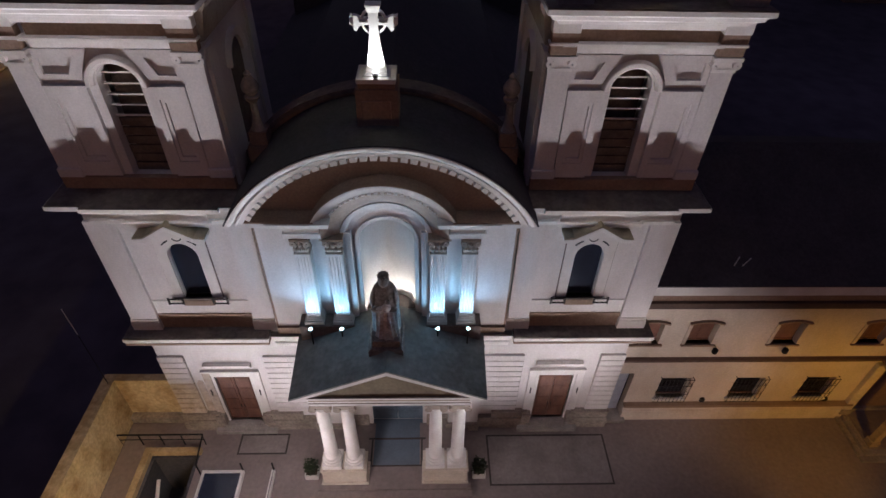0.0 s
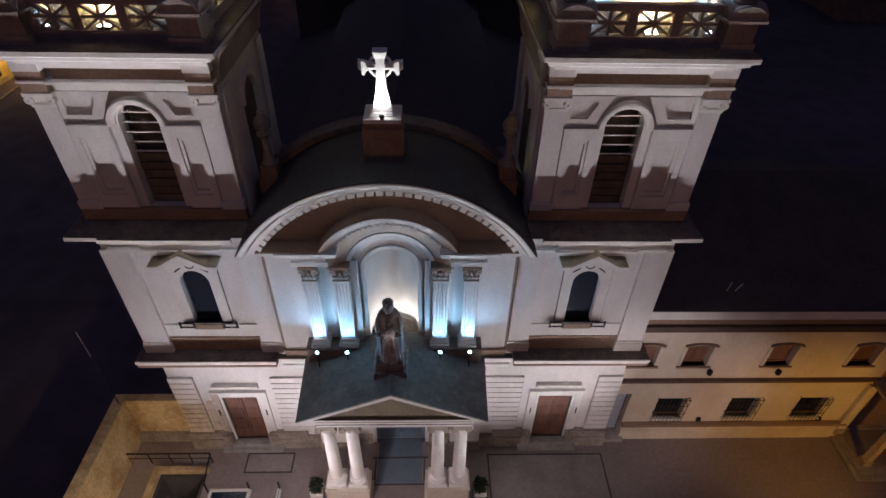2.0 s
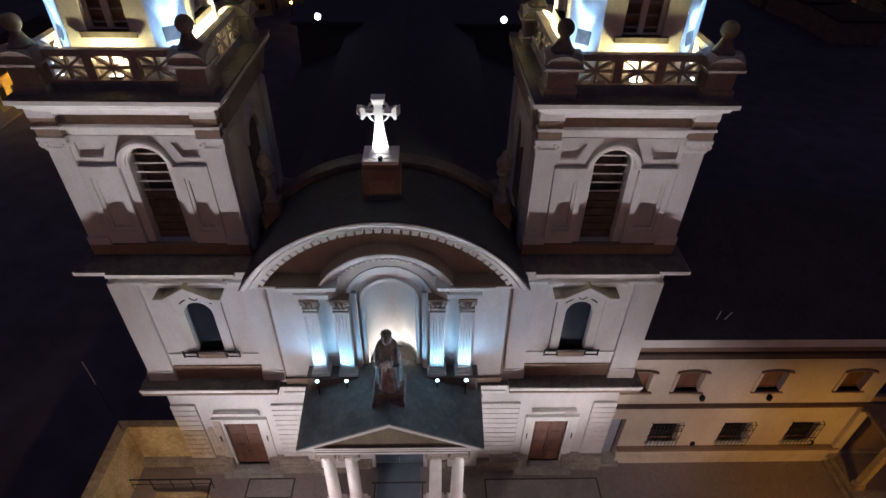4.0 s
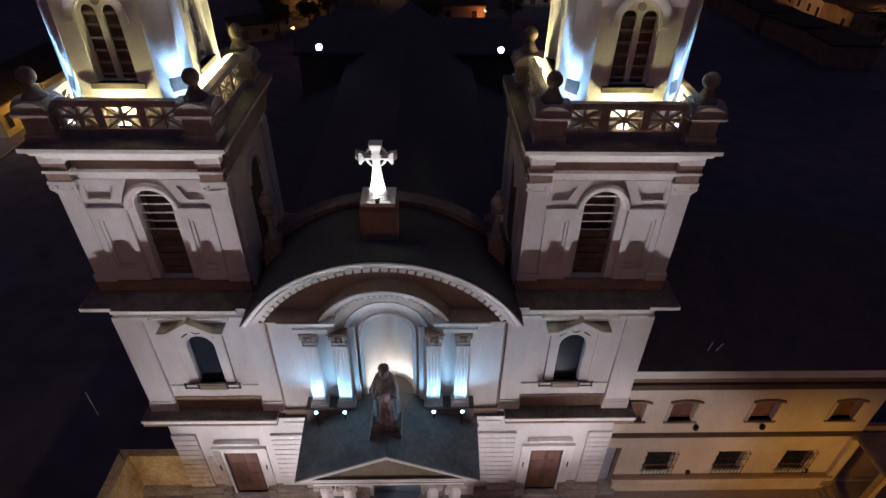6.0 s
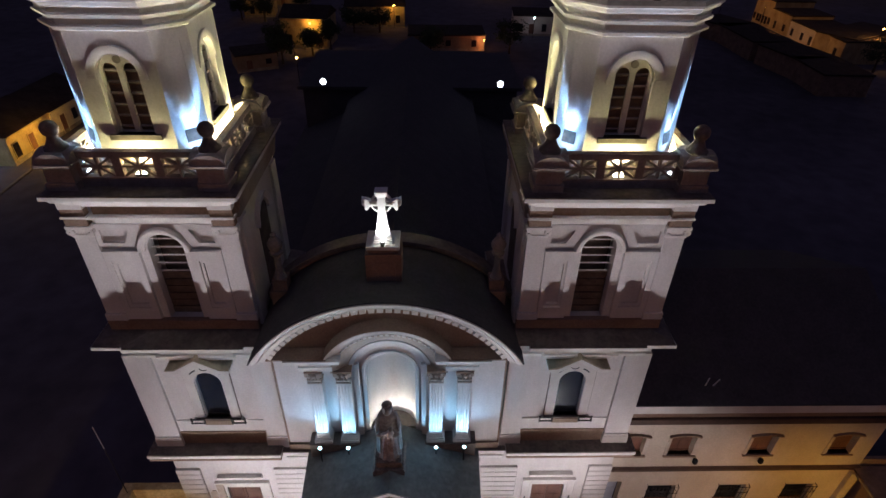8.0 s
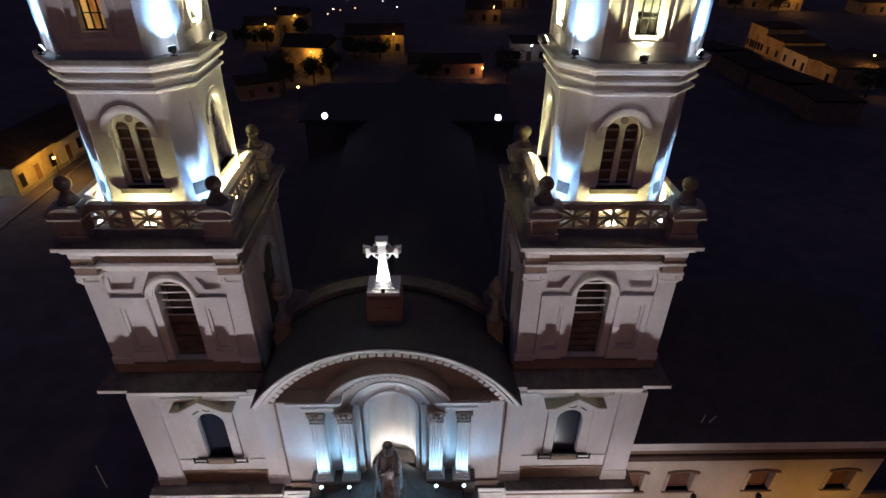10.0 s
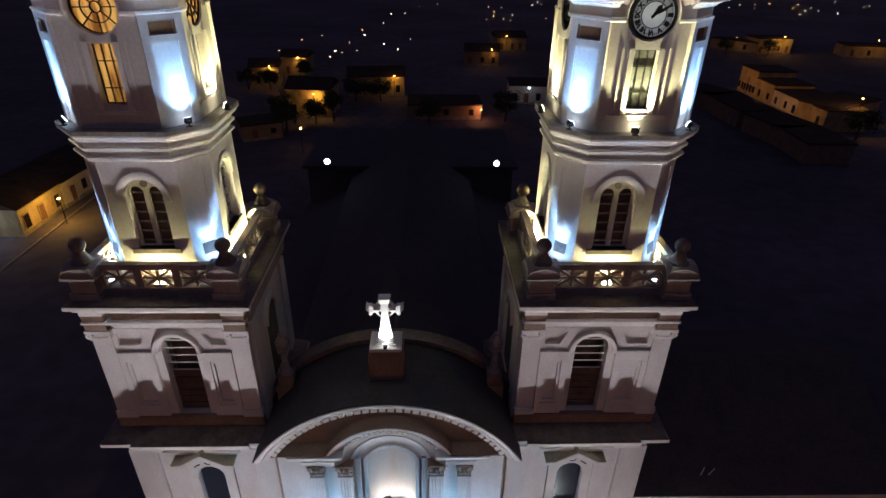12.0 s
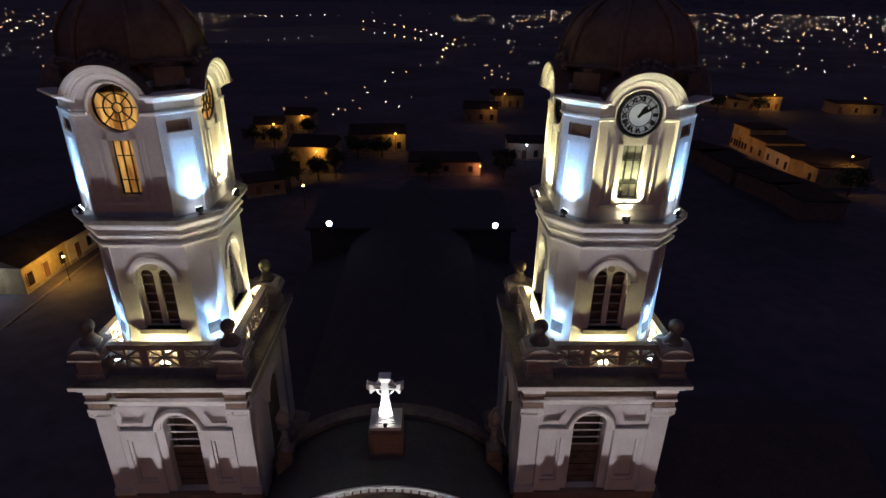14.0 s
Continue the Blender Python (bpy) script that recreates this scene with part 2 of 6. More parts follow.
def sweep(bm, prof, plan, closed=False):
    """A moulding: the profile, (out, z) points, carried along a plan of (x, y) points with mitred corners; outwards is to the right of the way."""
    k = len(plan)
    dirs = []
    for i in range(k if closed else k - 1):
        a, b = Vector(plan[i]), Vector(plan[(i + 1) % k])
        dirs.append((b - a).normalized())
    offs = []
    for i in range(k):
        if closed:
            d0, d1 = dirs[i - 1], dirs[i]
        else:
            d0, d1 = dirs[max(0, i - 1)], dirs[min(k - 2, i)]
        n0, n1 = Vector((d0.y, -d0.x)), Vector((d1.y, -d1.x))
        m = n0 + n1
        m = m / max(0.2, m.dot(n0))
        offs.append(m)
    rings = [[bm.verts.new((plan[i][0] + offs[i].x * o, plan[i][1] + offs[i].y * o, z)) for o, z in prof] for i in range(k)]
    for i in range(k if closed else k - 1):
        a, b = rings[i], rings[(i + 1) % k]
        for j in range(len(prof) - 1):
            bm.faces.new((a[j], b[j], b[j + 1], a[j + 1]))
    if not closed:
        bm.faces.new(rings[0])
        bm.faces.new(rings[-1][::-1])


def arc(bm, prof, cx, cz, a0, a1, n=24):
    """A closed profile of (radius, y) points turned about the line through (cx, cz) along y; angles in degrees from the right."""
    rings = []
    for i in range(n + 1):
        a = radians(a0 + (a1 - a0) * i / n)
        rings.append([bm.verts.new((cx + r * math.cos(a), y, cz + r * math.sin(a))) for r, y in prof])
    k = len(prof)
    for i in range(n):
        for j in range(k):
            bm.faces.new((rings[i][j], rings[i + 1][j], rings[i + 1][(j + 1) % k], rings[i][(j + 1) % k]))
    if abs(a1 - a0) < 359.9:
        bm.faces.new(rings[0])
        bm.faces.new(rings[-1][::-1])


def lathe(bm, prof, cx, cy, n=20):
    rings = [[bm.verts.new((cx + max(r, 0.001) * math.cos(2 * math.pi * i / n), cy + max(r, 0.001) * math.sin(2 * math.pi * i / n), z)) for i in range(n)] for r, z in prof]
    for a, b in zip(rings, rings[1:]):
        for i in range(n):
            bm.faces.new((a[i], a[(i + 1) % n], b[(i + 1) % n], b[i]))
    bm.faces.new(rings[0][::-1])
    bm.faces.new(rings[-1])


def ball_points(r, cz, n=10):
    return [(r * math.sin(math.pi * i / n), cz - r * math.cos(math.pi * i / n)) for i in range(n + 1)]


def rod(bm, a, b, r, n=6):
    a, b = Vector(a), Vector(b)
    d = (b - a).normalized()
    u = d.orthogonal().normalized()
    w = d.cross(u)
    rings = [[bm.verts.new(p + (u * math.cos(2 * math.pi * i / n) + w * math.sin(2 * math.pi * i / n)) * r) for i in range(n)] for p in (a, b)]
    for i in range(n):
        bm.faces.new((rings[0][i], rings[0][(i + 1) % n], rings[1][(i + 1) % n], rings[1][i]))
    bm.faces.new(rings[0][::-1])
    bm.faces.new(rings[1])


def bar(bm, a, b, w, t):
    """A flat bar between two (x, z) points, w wide and t thick about y = 0."""
    a, b = Vector(a), Vector(b)
    d = (b - a).normalized()
    s = Vector((-d.y, d.x)) * (w / 2)
    prism(bm, [tuple(a + s), tuple(a - s), tuple(b - s), tuple(b + s)], -t / 2, t / 2)


def turned(bm, m):
    bmesh.ops.transform(bm, matrix=m, verts=bm.verts[:])
    return bm


# ---------------------------------------------------------------- lamps
def spot(name, eye, target, watts, color, degrees, blend=0.6, radius=0.06):
    data = bpy.data.lights.new(name, "SPOT")
    data.energy, data.color, data.spot_size, data.spot_blend, data.shadow_soft_size = watts, color, radians(degrees), blend, radius
    ob = new(name, data)
    ob.matrix_world = look(eye, target)
    return ob


def point(name, at, watts, color, radius=0.12):
    data = bpy.data.lights.new(name, "POINT")
    data.energy, data.color, data.shadow_soft_size = watts, color, radius
    ob = new(name, data)
    ob.location = at
    return ob


def floodlight(eye, target, lens, watts, color, degrees, label, group, size=0.16, blend=0.6, foot=None, round_lens=False, face=None):
    """A lamp in a box on a bracket: it stands at eye and throws its light towards target."""
    eye = Vector(eye)
    base = thing("floodlight", (eye.x, eye.y, foot if foot is not None else eye.z - size * 1.6), label, "floodlight", group)
    m = look(eye, face if face is not None else target)
    s = size
    bm = bmesh.new()
    pts = [(-s, -s * 0.75), (s, -s * 0.75), (s, s * 0.75), (-s, s * 0.75)]
    f = [bm.verts.new((x, y, 0)) for x, y in pts]
    b = [bm.verts.new((x * 0.6, y * 0.6, s * 1.1)) for x, y in pts]
    bm.faces.new(b)
    for i in range(4):
        bm.faces.new((f[i], b[i], b[(i + 1) % 4], f[(i + 1) % 4]))
    bm.faces.new(f[::-1])
    part("housing", turned(bm, m), IRON, base)
    bm = bmesh.new()
    if round_lens:
        ring = [bm.verts.new((s * 0.8 * math.cos(i * math.pi / 8), s * 0.8 * math.sin(i * math.pi / 8), -0.02)) for i in range(16)]
        tip = bm.verts.new((0, 0, -0.02 - s * 0.35))
        for i in range(16):
            bm.faces.new((ring[i], ring[(i + 1) % 16], tip))
        bm.faces.new(ring)
    else:
        box(bm, -s * 0.88, s * 0.88, -s * 0.62, s * 0.62, -0.03, -0.012)
    part("lens", turned(bm, m), lens, base, "glowing lamp glass", smooth=round_lens)
    bm = bmesh.new()
    z0 = foot if foot is not None else eye.z - size * 1.6
    back = m @ Vector((0, 0, s * 0.5))
    rod(bm, (back.x, back.y, z0), (back.x, back.y, back.z), 0.03)
    box(bm, back.x - s * 0.7, back.x + s * 0.7, back.y - s * 0.5, back.y + s * 0.5, z0, z0 + 0.03)
    part("bracket", bm, IRON, base)
    if watts:
        way = (Vector(target) - eye).normalized()
        spot("flood_beam", eye + way * (0.08 + s * (0.4 if face is None else 0.45)), target, watts, color, degrees, blend)
    return base


# ---------------------------------------------------------------- the two bell towers
def window_hood(parent, cx, y):
    """A deep gabled hood over an arched window: its moulded slab, the field under it and its top, with shade put in the
    colour.
    """
    w, z0, z1, d = 1.3, 11.8, 12.5, 0.66
    low = [(cx - w, z0), (cx - 0.86, z0), (cx, z1 - 0.16), (cx + 0.86, z0), (cx + w, z0)]
    high = [(cx + w, z0 + 0.13), (cx + 0.92, z0 + 0.15), (cx, z1 + 0.02), (cx - 0.92, z0 + 0.15), (cx - w, z0 + 0.13)]
    bm = bmesh.new()
    prism(bm, low + high, y - d, y + 0.05)
    hood = part("window_hood", bm, TRIM, parent)
    # tan-brown top stands in for the unlit hood roof
    bm = bmesh.new()
    prism(bm, [(x, z - 0.01) for x, z in reversed(high)] + [(x, z + 0.05) for x, z in high], y - d + 0.03, y + 0.05)
    part("hood_flashing", bm, HOODTOP, hood)
    bm = bmesh.new()
    prism(bm, [(cx - 0.98, 11.58), (cx + 0.98, 11.58), (cx + 0.98, z0), (cx + 0.86, z0), (cx, z1 - 0.17), (cx - 0.86, z0), (cx - 0.98, z0)], y - 0.1, y + 0.01)
    part("hood_field", bm, TRIM, hood)


def arched_window(parent, cx, half, z0, spring, y, pane):
    """The sash in a round-headed opening: bottom rail and pane."""
    win = part("window", boxed(cx - half, cx + half, y + 0.06, y + 0.1, z0, z0 + 0.07), BLACKPAINT, parent)
    bm = bmesh.new()
    pts = [(cx + dx, z) for dx, z in arch_half(half, z0, spring)[:-1]]
    pts = pts + [(2 * cx - x, z) for x, z in reversed(pts[1:])]
    prism(bm, pts, y + 0.1, y + 0.115)
    part("pane", bm, pane, win, "dark blue window glass")
    return win


def double_door(parent, cx, half, z0, z1, y, mat=None, label="red-brown panelled wooden door leaf"):
    mat = mat or WOOD
    for s in (-1, 1):
        x0, x1 = sorted((cx + s * 0.012, cx + s * half))
        leaf = part("door_leaf", boxed(x0, x1, y, y + 0.07, z0, z1, 0.008), mat, parent, label)
        k = 4
        for i in range(k):
            a = z0 + 0.12 + (z1 - z0 - 0.2) * i / k
            b = z0 + 0.12 + (z1 - z0 - 0.2) * (i + 1) / k - 0.12
            part("panel", boxed(x0 + 0.12, x1 - 0.12, y - 0.03, y + 0.01, a, b, 0.02), mat, leaf)
        bm = bmesh.new()
        rod(bm, (cx + s * 0.08, y - 0.05, z0 + 1.05), (cx + s * 0.08, y - 0.05, z0 + 1.3), 0.018)
        part("door_handle", bm, IRON, leaf)


def star_panel(parent, x0, x1, z0, z1, m):
    """A pierced balustrade panel: a frame with an upright, a crossbar and both diagonals."""
    bm = bmesh.new()
    xm, zm, w, t = (x0 + x1) / 2, (z0 + z1) / 2, 0.075, 0.14
    for a, b in (((x0, zm), (x1, zm)), ((xm, z0), (xm, z1)), ((x0, z0), (x1, z1)), ((x0, z1), (x1, z0))):
        bar(bm, a, b, w, t)
        t += 0.006
    part("pierced_panel", turned(bm, m), SHADEDPLASTER, parent)


def balustrade(parent, cx, cy, half, z0, z1):
    """Four pierced sides between corner piers with ball finials."""
    for k in range(4):
        m = Matrix.Translation((cx, cy, 0)) @ Matrix.Rotation(k * math.pi / 2, 4, "Z") @ Matrix.Translation((0, -half, 0))
        bm = bmesh.new()
        box(bm, -half + 0.4, half - 0.4, -0.16, 0.16, z0, z0 + 0.34)
        box(bm, -half + 0.4, half - 0.4, -0.13, 0.13, z1 - 0.2, z1)
        side = part("balustrade_rail", turned(bm, m), SHADEDPLASTER, parent, "plastered rail darkened for shade, with star-shaped openings")
        x0, x1 = -half + 0.45, half - 0.45
        step = (x1 - x0) / 3
        for i in range(3):
            star_panel(side, x0 + i * step + 0.14, x0 + (i + 1) * step - 0.14, z0 + 0.34, z1 - 0.2, m)
        for i in range(4):
            x = x0 + i * step
            part("baluster_post", turned(boxed(x - 0.14, x + 0.14, -0.1, 0.1, z0 + 0.34, z1 - 0.2), m), SHADEDPLASTER, side)
    for sx in (-1, 1):
        for sy in (-1, 1):
            px, py = cx + sx * half, cy + sy * half
            bm = bmesh.new()
            box(bm, px - 0.5, px + 0.5, py - 0.5, py + 0.5, z0, z0 + 0.28)
            box(bm, px - 0.43, px + 0.43, py - 0.43, py + 0.43, z0 + 0.28, z1 - 0.25)
            pier = part("corner_pier", bm, SHADEDPLASTER, parent)
            bm = bmesh.new()
            for turn in (0, math.pi / 2):
                b2 = bmesh.new()
                pts = [(0.54 * math.cos(a), z1 - 0.28 + 0.36 * math.sin(a)) for a in [i * math.pi / 10 for i in range(11)]]
                pts = [(0.62, z1 - 0.28)] + pts + [(-0.62, z1 - 0.28), (-0.62, z1 - 0.36), (0.62, z1 - 0.36)]
                prism(b2, pts, -0.55 - 0.01 * turn, 0.55 + 0.01 * turn)
                turned(b2, Matrix.Translation((px, py, 0)) @ Matrix.Rotation(turn, 4, "Z"))
                me = bpy.data.meshes.new("tmp")
                b2.to_mesh(me)
                b2.free()
                bm.from_mesh(me)
                bpy.data.meshes.remove(me)
            part("pier_cap", bm, SHADEDPLASTER, pier)
            bm = bmesh.new()
            lathe(bm, [(0.36, z1 - 0.1), (0.36, z1 + 0.12), (0.3, z1 + 0.16), (0.2, z1 + 0.34), (0.15, z1 + 0.47)] + ball_points(0.265, z1 + 0.72)[2:], px, py, 18)
            # dark colour stands in for the balls getting no floodlight
            part("ball_finial", bm, LEDGE, pier, "round stone ball finial darkened for shade", smooth=True)


def capital(parent, x0, x1, y, z0, z1, ionic=True):
    """A pilaster capital: necking, abacus and two scrolls."""
    bm = bmesh.new()
    box(bm, x0 - 0.03, x1 + 0.03, y - 0.05, y + 0.1, z0, z0 + 0.1)
    box(bm, x0, x1, y - 0.02, y + 0.1, z0 + 0.1, z1 - 0.12)
    box(bm, x0 - 0.1, x1 + 0.1, y - 0.16, y + 0.1, z1 - 0.12, z1)
    cap = part("capital", bm, TRIM, parent)
    for x in (x0 + 0.02, x1 - 0.02):
        bm = bmesh.new()
        arc(bm, [(0.03, y - 0.15), (0.13, y - 0.15), (0.13, y + 0.06), (0.03, y + 0.06)], x, z1 - 0.24, 0, 360, 14)
        part("volute", bm, TRIM, cap)
    if not ionic:
        for i in range(3):
            xx = x0 + (x1 - x0) * (i + 0.5) / 3
            bm = bmesh.new()
            lathe(bm, [(0.02, z0 + 0.1), (0.09, z0 + 0.2), (0.11, z0 + 0.36), (0.03, z0 + 0.46)], xx, y - 0.04, 8)
            part("acanthus_leaf", bm, TRIM, cap, smooth=True)
    return cap


def tower_shaft(T, cx, sg):
    """The square stages: rusticated ground storey with a door, window storey, louvred belfry stage."""
    F = FRONT
    dx = cx - 0.2 * sg
    wx = cx - 0.1 * sg

    def span(a, b):
        return sorted((cx + sg * a, cx + sg * b))

    # ground storey
    l, r = span(-3.08, 2.84)
    bm = bmesh.new()
    pierced(bm, dx, l, r, GROUND, 6.2, [rect_half(0.84, -0.85, 2.87)], F, F + 0.5)
    box(bm, l, r, F + 0.5, 6.0, GROUND, 6.2)
    low = part("ground_storey_wall", bm, PLASTER, T, "white plastered lower wall with banded corner strips")
    if sg < 0:
        bm = bmesh.new()
        prism(bm, [(-9.62, -0.05), (-9.62, 2.3), (-9.5, 2.55), (-9.3, 2.5), (-9.25, -0.05)], F - 0.02, F + 0.01)
        prism(bm, [(-10.9, -1.0), (-10.9, 0.3), (-10.5, 0.45), (-10.1, 0.2), (-9.7, 0.35), (-9.62, -1.0)], F - 0.145, F + 0.01)
        part("damp_patch", bm, STAINED, low, "damp ochre-stained plaster patch")
    for a, b in ((-3.1, -1.95), (1.67, 2.86)):
        x0, x1 = span(a, b)
        for i in range(11):
            z = 0.02 + i * 0.405
            part("rusticated_block", boxed(x0, x1, F - 0.13, F + 0.02, z, z + 0.365, 0.02), STAINED if sg < 0 and i < 6 and a > 0 else PLASTER, low)
    for a, b in ((-3.2, -1.3), (0.95, 2.95)):
        x0, x1 = span(a, b)
        bm = bmesh.new()
        box(bm, x0, x1, F - 0.3, F + 0.02, GROUND, -0.55)
        box(bm, x0 + 0.04, x1 - 0.04, F - 0.22, F + 0.02, -0.55, -0.12)
        box(bm, x0 + 0.02, x1 - 0.02, F - 0.27, F + 0.02, -0.12, 0.0)
        part("plinth", bm, PLINTH, low, "stained stone plinth")
    door = part("door_frame", boxed(dx - 0.98, dx - 0.84, F - 0.06, F + 0.3, -0.85, 3.01), TRIM, T)
    for x0, x1, z0, z1 in ((dx + 0.84, dx + 0.98, -0.85, 3.01), (dx - 0.84, dx + 0.84, 2.87, 3.01)):
        part("jamb", boxed(x0, x1, F - 0.06, F + 0.3, z0, z1), TRIM, door)
    for s in (-1, 1):
        part("architrave", boxed(*sorted((dx + s * 0.98, dx + s * 1.36)), F - 0.1, F + 0.02, -0.1, 3.3, 0.02), STAINED if sg < 0 and s < 0 else TRIM, door)
        part("stone_base", boxed(*sorted((dx + s * 0.95, dx + s * 1.42)), F - 0.36, F + 0.02, -0.86, -0.1, 0.03), PLINTH, door)
        bm = bmesh.new()
        rod(bm, (dx + s * 1.17, F - 0.16, 1.55), (dx + s * 1.17, F - 0.16, 1.95), 0.03)
        rod(bm, (dx + s * 1.17, F - 0.16, 1.75), (dx + s * 1.17, F - 0.02, 1.75), 0.02)
        part("iron_bracket", bm, IRON, door)
    part("architrave", boxed(dx - 0.98, dx + 0.98, F - 0.1, F + 0.02, 3.01, 3.3, 0.02), TRIM, door)
    bm = bmesh.new()
    sweep(bm, [(0, 3.55), (0.06, 3.55), (0.1, 3.7), (0.22, 3.78), (0.22, 3.9), (0, 3.93)], [(dx - 1.1, F), (dx + 1.1, F)])
    part("door_cornice", bm, TRIM, door)
    bm = bmesh.new()
    sweep(bm, [(0, 3.28), (0.16, 3.28), (0.16, 3.36), (0, 3.38)], [(dx - 1.36, F), (dx + 1.36, F)])
    part("door_cornice", bm, TRIM, door)
    double_door(T, dx, 0.84, -0.85, 2.87, F + 0.1)
    bm = bmesh.new()
    box(bm, dx - 1.55, dx + 1.55, -0.1, F + 0.1, GROUND, -1.12)
    box(bm, dx - 1.0, dx + 1.0, 0.1, F + 0.3, -1.12, -0.85)
    part("door_step", bm, STONE, T, "worn stone doorstep")
    l, r = span(-2.75, 3.42)
    bm = bmesh.new()
    c = 0.75
    sweep(bm, [(0, 5.2), (0.1, 5.23), (0.14, 5.45), (0.3, 5.52), (0.32, 5.66), (0.1, 5.69), (0.1, 5.86), (0.54, 5.98), (0.58, 6.06), (0.68, 6.12), (c, 6.3), (c, 6.44)], [(l + c - 0.0, 6.0), (l + c, F), (r - c, F), (r - c, 6.0)])
    string = part("string_cornice", bm, TRIM, T)
    # brown strip put in for the dark shade line under the fascia
    bm = bmesh.new()
    sweep(bm, [(0.5, 6.0), (0.72, 6.04), (0.72, 6.15), (0.5, 6.17)], [(l + c, 6.0), (l + c, F), (r - c, F), (r - c, 6.0)])
    part("drip_moulding", bm, BROWN, string, "brown strip for the shaded line under the fascia")
    bm = bmesh.new()
    flat_prism(bm, [(l + 0.02, -0.27), (r - 0.02, -0.27), (r - 0.02, 6.0), (l + 0.02, 6.0)], 6.42, 6.48)
    part("ledge_flashing", bm, LEDGE, T, "weathered ledge covering, darkened for its shaded top")

    # window storey
    l, r = span(-3.0, 3.03)
    bm = bmesh.new()
    pierced(bm, wx, l, r, 6.4, 13.6, [arch_half(0.55, 8.36, 10.62, 0.62)], F, F + 0.5)
    box(bm, l, r, F + 0.5, 6.0, 6.4, 13.6)
    mid = part("window_storey_wall", bm, PLASTER, T, "white plastered wall with corner pilasters")
    for a, b in ((-3.02, -2.1), (1.92, 3.05)):
        x0, x1 = span(a, b)
        part("pilaster", boxed(x0, x1, F - 0.15, F + 0.02, 7.1, 12.35), PLASTER, mid)
        bm = bmesh.new()
        box(bm, x0 - 0.05, x1 + 0.05, F - 0.22, F + 0.02, 6.46, 6.95)
        box(bm, x0 - 0.03, x1 + 0.03, F - 0.19, F + 0.02, 6.95, 7.1)
        part("pilaster_base", bm, TRIM, mid)
    x0, x1 = span(-2.1, 1.92)
    # brown band stands in for the shadow above the string cornice
    part("wall_base", boxed(x0, x1, F - 0.05, F + 0.02, 6.46, 7.3), BROWN, mid, "base band with shade put in brown")
    bm = bmesh.new()
    sweep(bm, [(0, 8.04), (0.05, 8.04), (0.05, 8.1), (0, 8.12)], [(x0, F), (x1, F)])
    part("sill_band", bm, TRIM, mid)
    bm = bmesh.new()
    pierced(bm, wx, wx - 0.98, wx + 0.98, 8.36, 11.6, [arch_half(0.58, 8.36, 10.62, 0.65)], F - 0.09, F + 0.01)
    surround = part("window_surround", bm, TRIM, T)
    bm = bmesh.new()
    for s in (-1, 1):
        part("surround_edge", boxed(*sorted((wx + s * 0.98, wx + s * 1.02)), F - 0.03, F + 0.01, 8.36, 11.4), LEDGE, surround)
    arc(bm, [(0.16, F - 0.11), (0.2, F - 0.11), (0.2, F - 0.085), (0.16, F - 0.085)], wx, 11.6, 200, 340, 8)
    for s in (-1, 1):
        a = 52 if s > 0 else 128
        arc(bm, [(0.82, F - 0.11), (0.88, F - 0.11), (0.88, F - 0.085), (0.82, F - 0.085)], wx, 10.66, a - 12, a + 12, 5)
    part("incised_line", bm, BLACKPAINT, surround)
    window_hood(T, wx, F)
    arched_window(T, wx, 0.55, 8.36, 10.62, F + 0.06, BLUEPANE)
    # dark sill and brown apron carry the unlit sill top's shade
    sill = part("window_sill", boxed(wx - 1.0, wx + 1.0, F - 0.18, F + 0.2, 8.26, 8.36, 0.01), LEDGE, T)
    part("sill_apron", boxed(wx - 0.62, wx + 0.62, F - 0.2, F + 0.01, 7.98, 8.26), BROWN, sill)
    for s in (-1, 1):
        part("sill_bracket", boxed(*sorted((wx + s * 0.7, wx + s * 1.12)), F - 0.2, F + 0.01, 8.12, 8.3, 0.02), TRIM, sill)
        bm = bmesh.new()
        for e in (0.62, 1.2):
            box(bm, wx + s * e - 0.035, wx + s * e + 0.035, F - 0.24, F - 0.19, 8.08, 8.44)
        for z in (8.1, 8.34):
            box(bm, *sorted((wx + s * 0.66, wx + s * 1.16)), F - 0.24, F - 0.2, z, z + 0.06)
        part("iron_holder", bm, IRON, sill, "rusted iron flower-box holder")

    # main cornice, breaking forward over the window bay
    l, r = span(-3.05, 3.45)
    c = 1.0
    q0, q1 = span(-1.45, 1.25)
    plan = [(l + 0.4, 6.0), (l + 0.4, F), (q0, F), (q0, F - 0.14), (q1, F - 0.14), (q1, F), (r - c, F), (r - c, 6.0)] if sg > 0 else [(l + c, 6.0), (l + c, F), (q0, F), (q0, F - 0.14), (q1, F - 0.14), (q1, F), (r - 0.4, F), (r - 0.4, 6.0)]
    bm = bmesh.new()
    sweep(bm, [(0, 12.3), (0.22, 12.32), (0.26, 12.5), (0.14, 12.52), (0.14, 12.95), (0.3, 13.0), (0.42, 13.2), (0.64, 13.24), (0.68, 13.32), (0.86, 13.38), (c, 13.5), (c, 13.66)], plan)
    part("main_cornice", bm, TRIM, T)
    bm = bmesh.new()
    sweep(bm, [(-0.3, 13.86), (c - 0.03, 13.64), (c - 0.03, 13.68), (-0.3, 13.92)], plan)
    part("ledge_flashing", bm, LEDGE, T, "weathered ledge covering, darkened for its shaded top")

    # belfry stage
    h = 2.86
    bm = bmesh.new()
    pierced(bm, wx, cx - h, cx + h, 13.6, 19.1, [arch_half(0.64, 14.3, 17.65)], F, F + 0.5)
    up = part("belfry_stage_wall", bm, PLASTER, T, "white plastered belfry wall with corner pilasters")
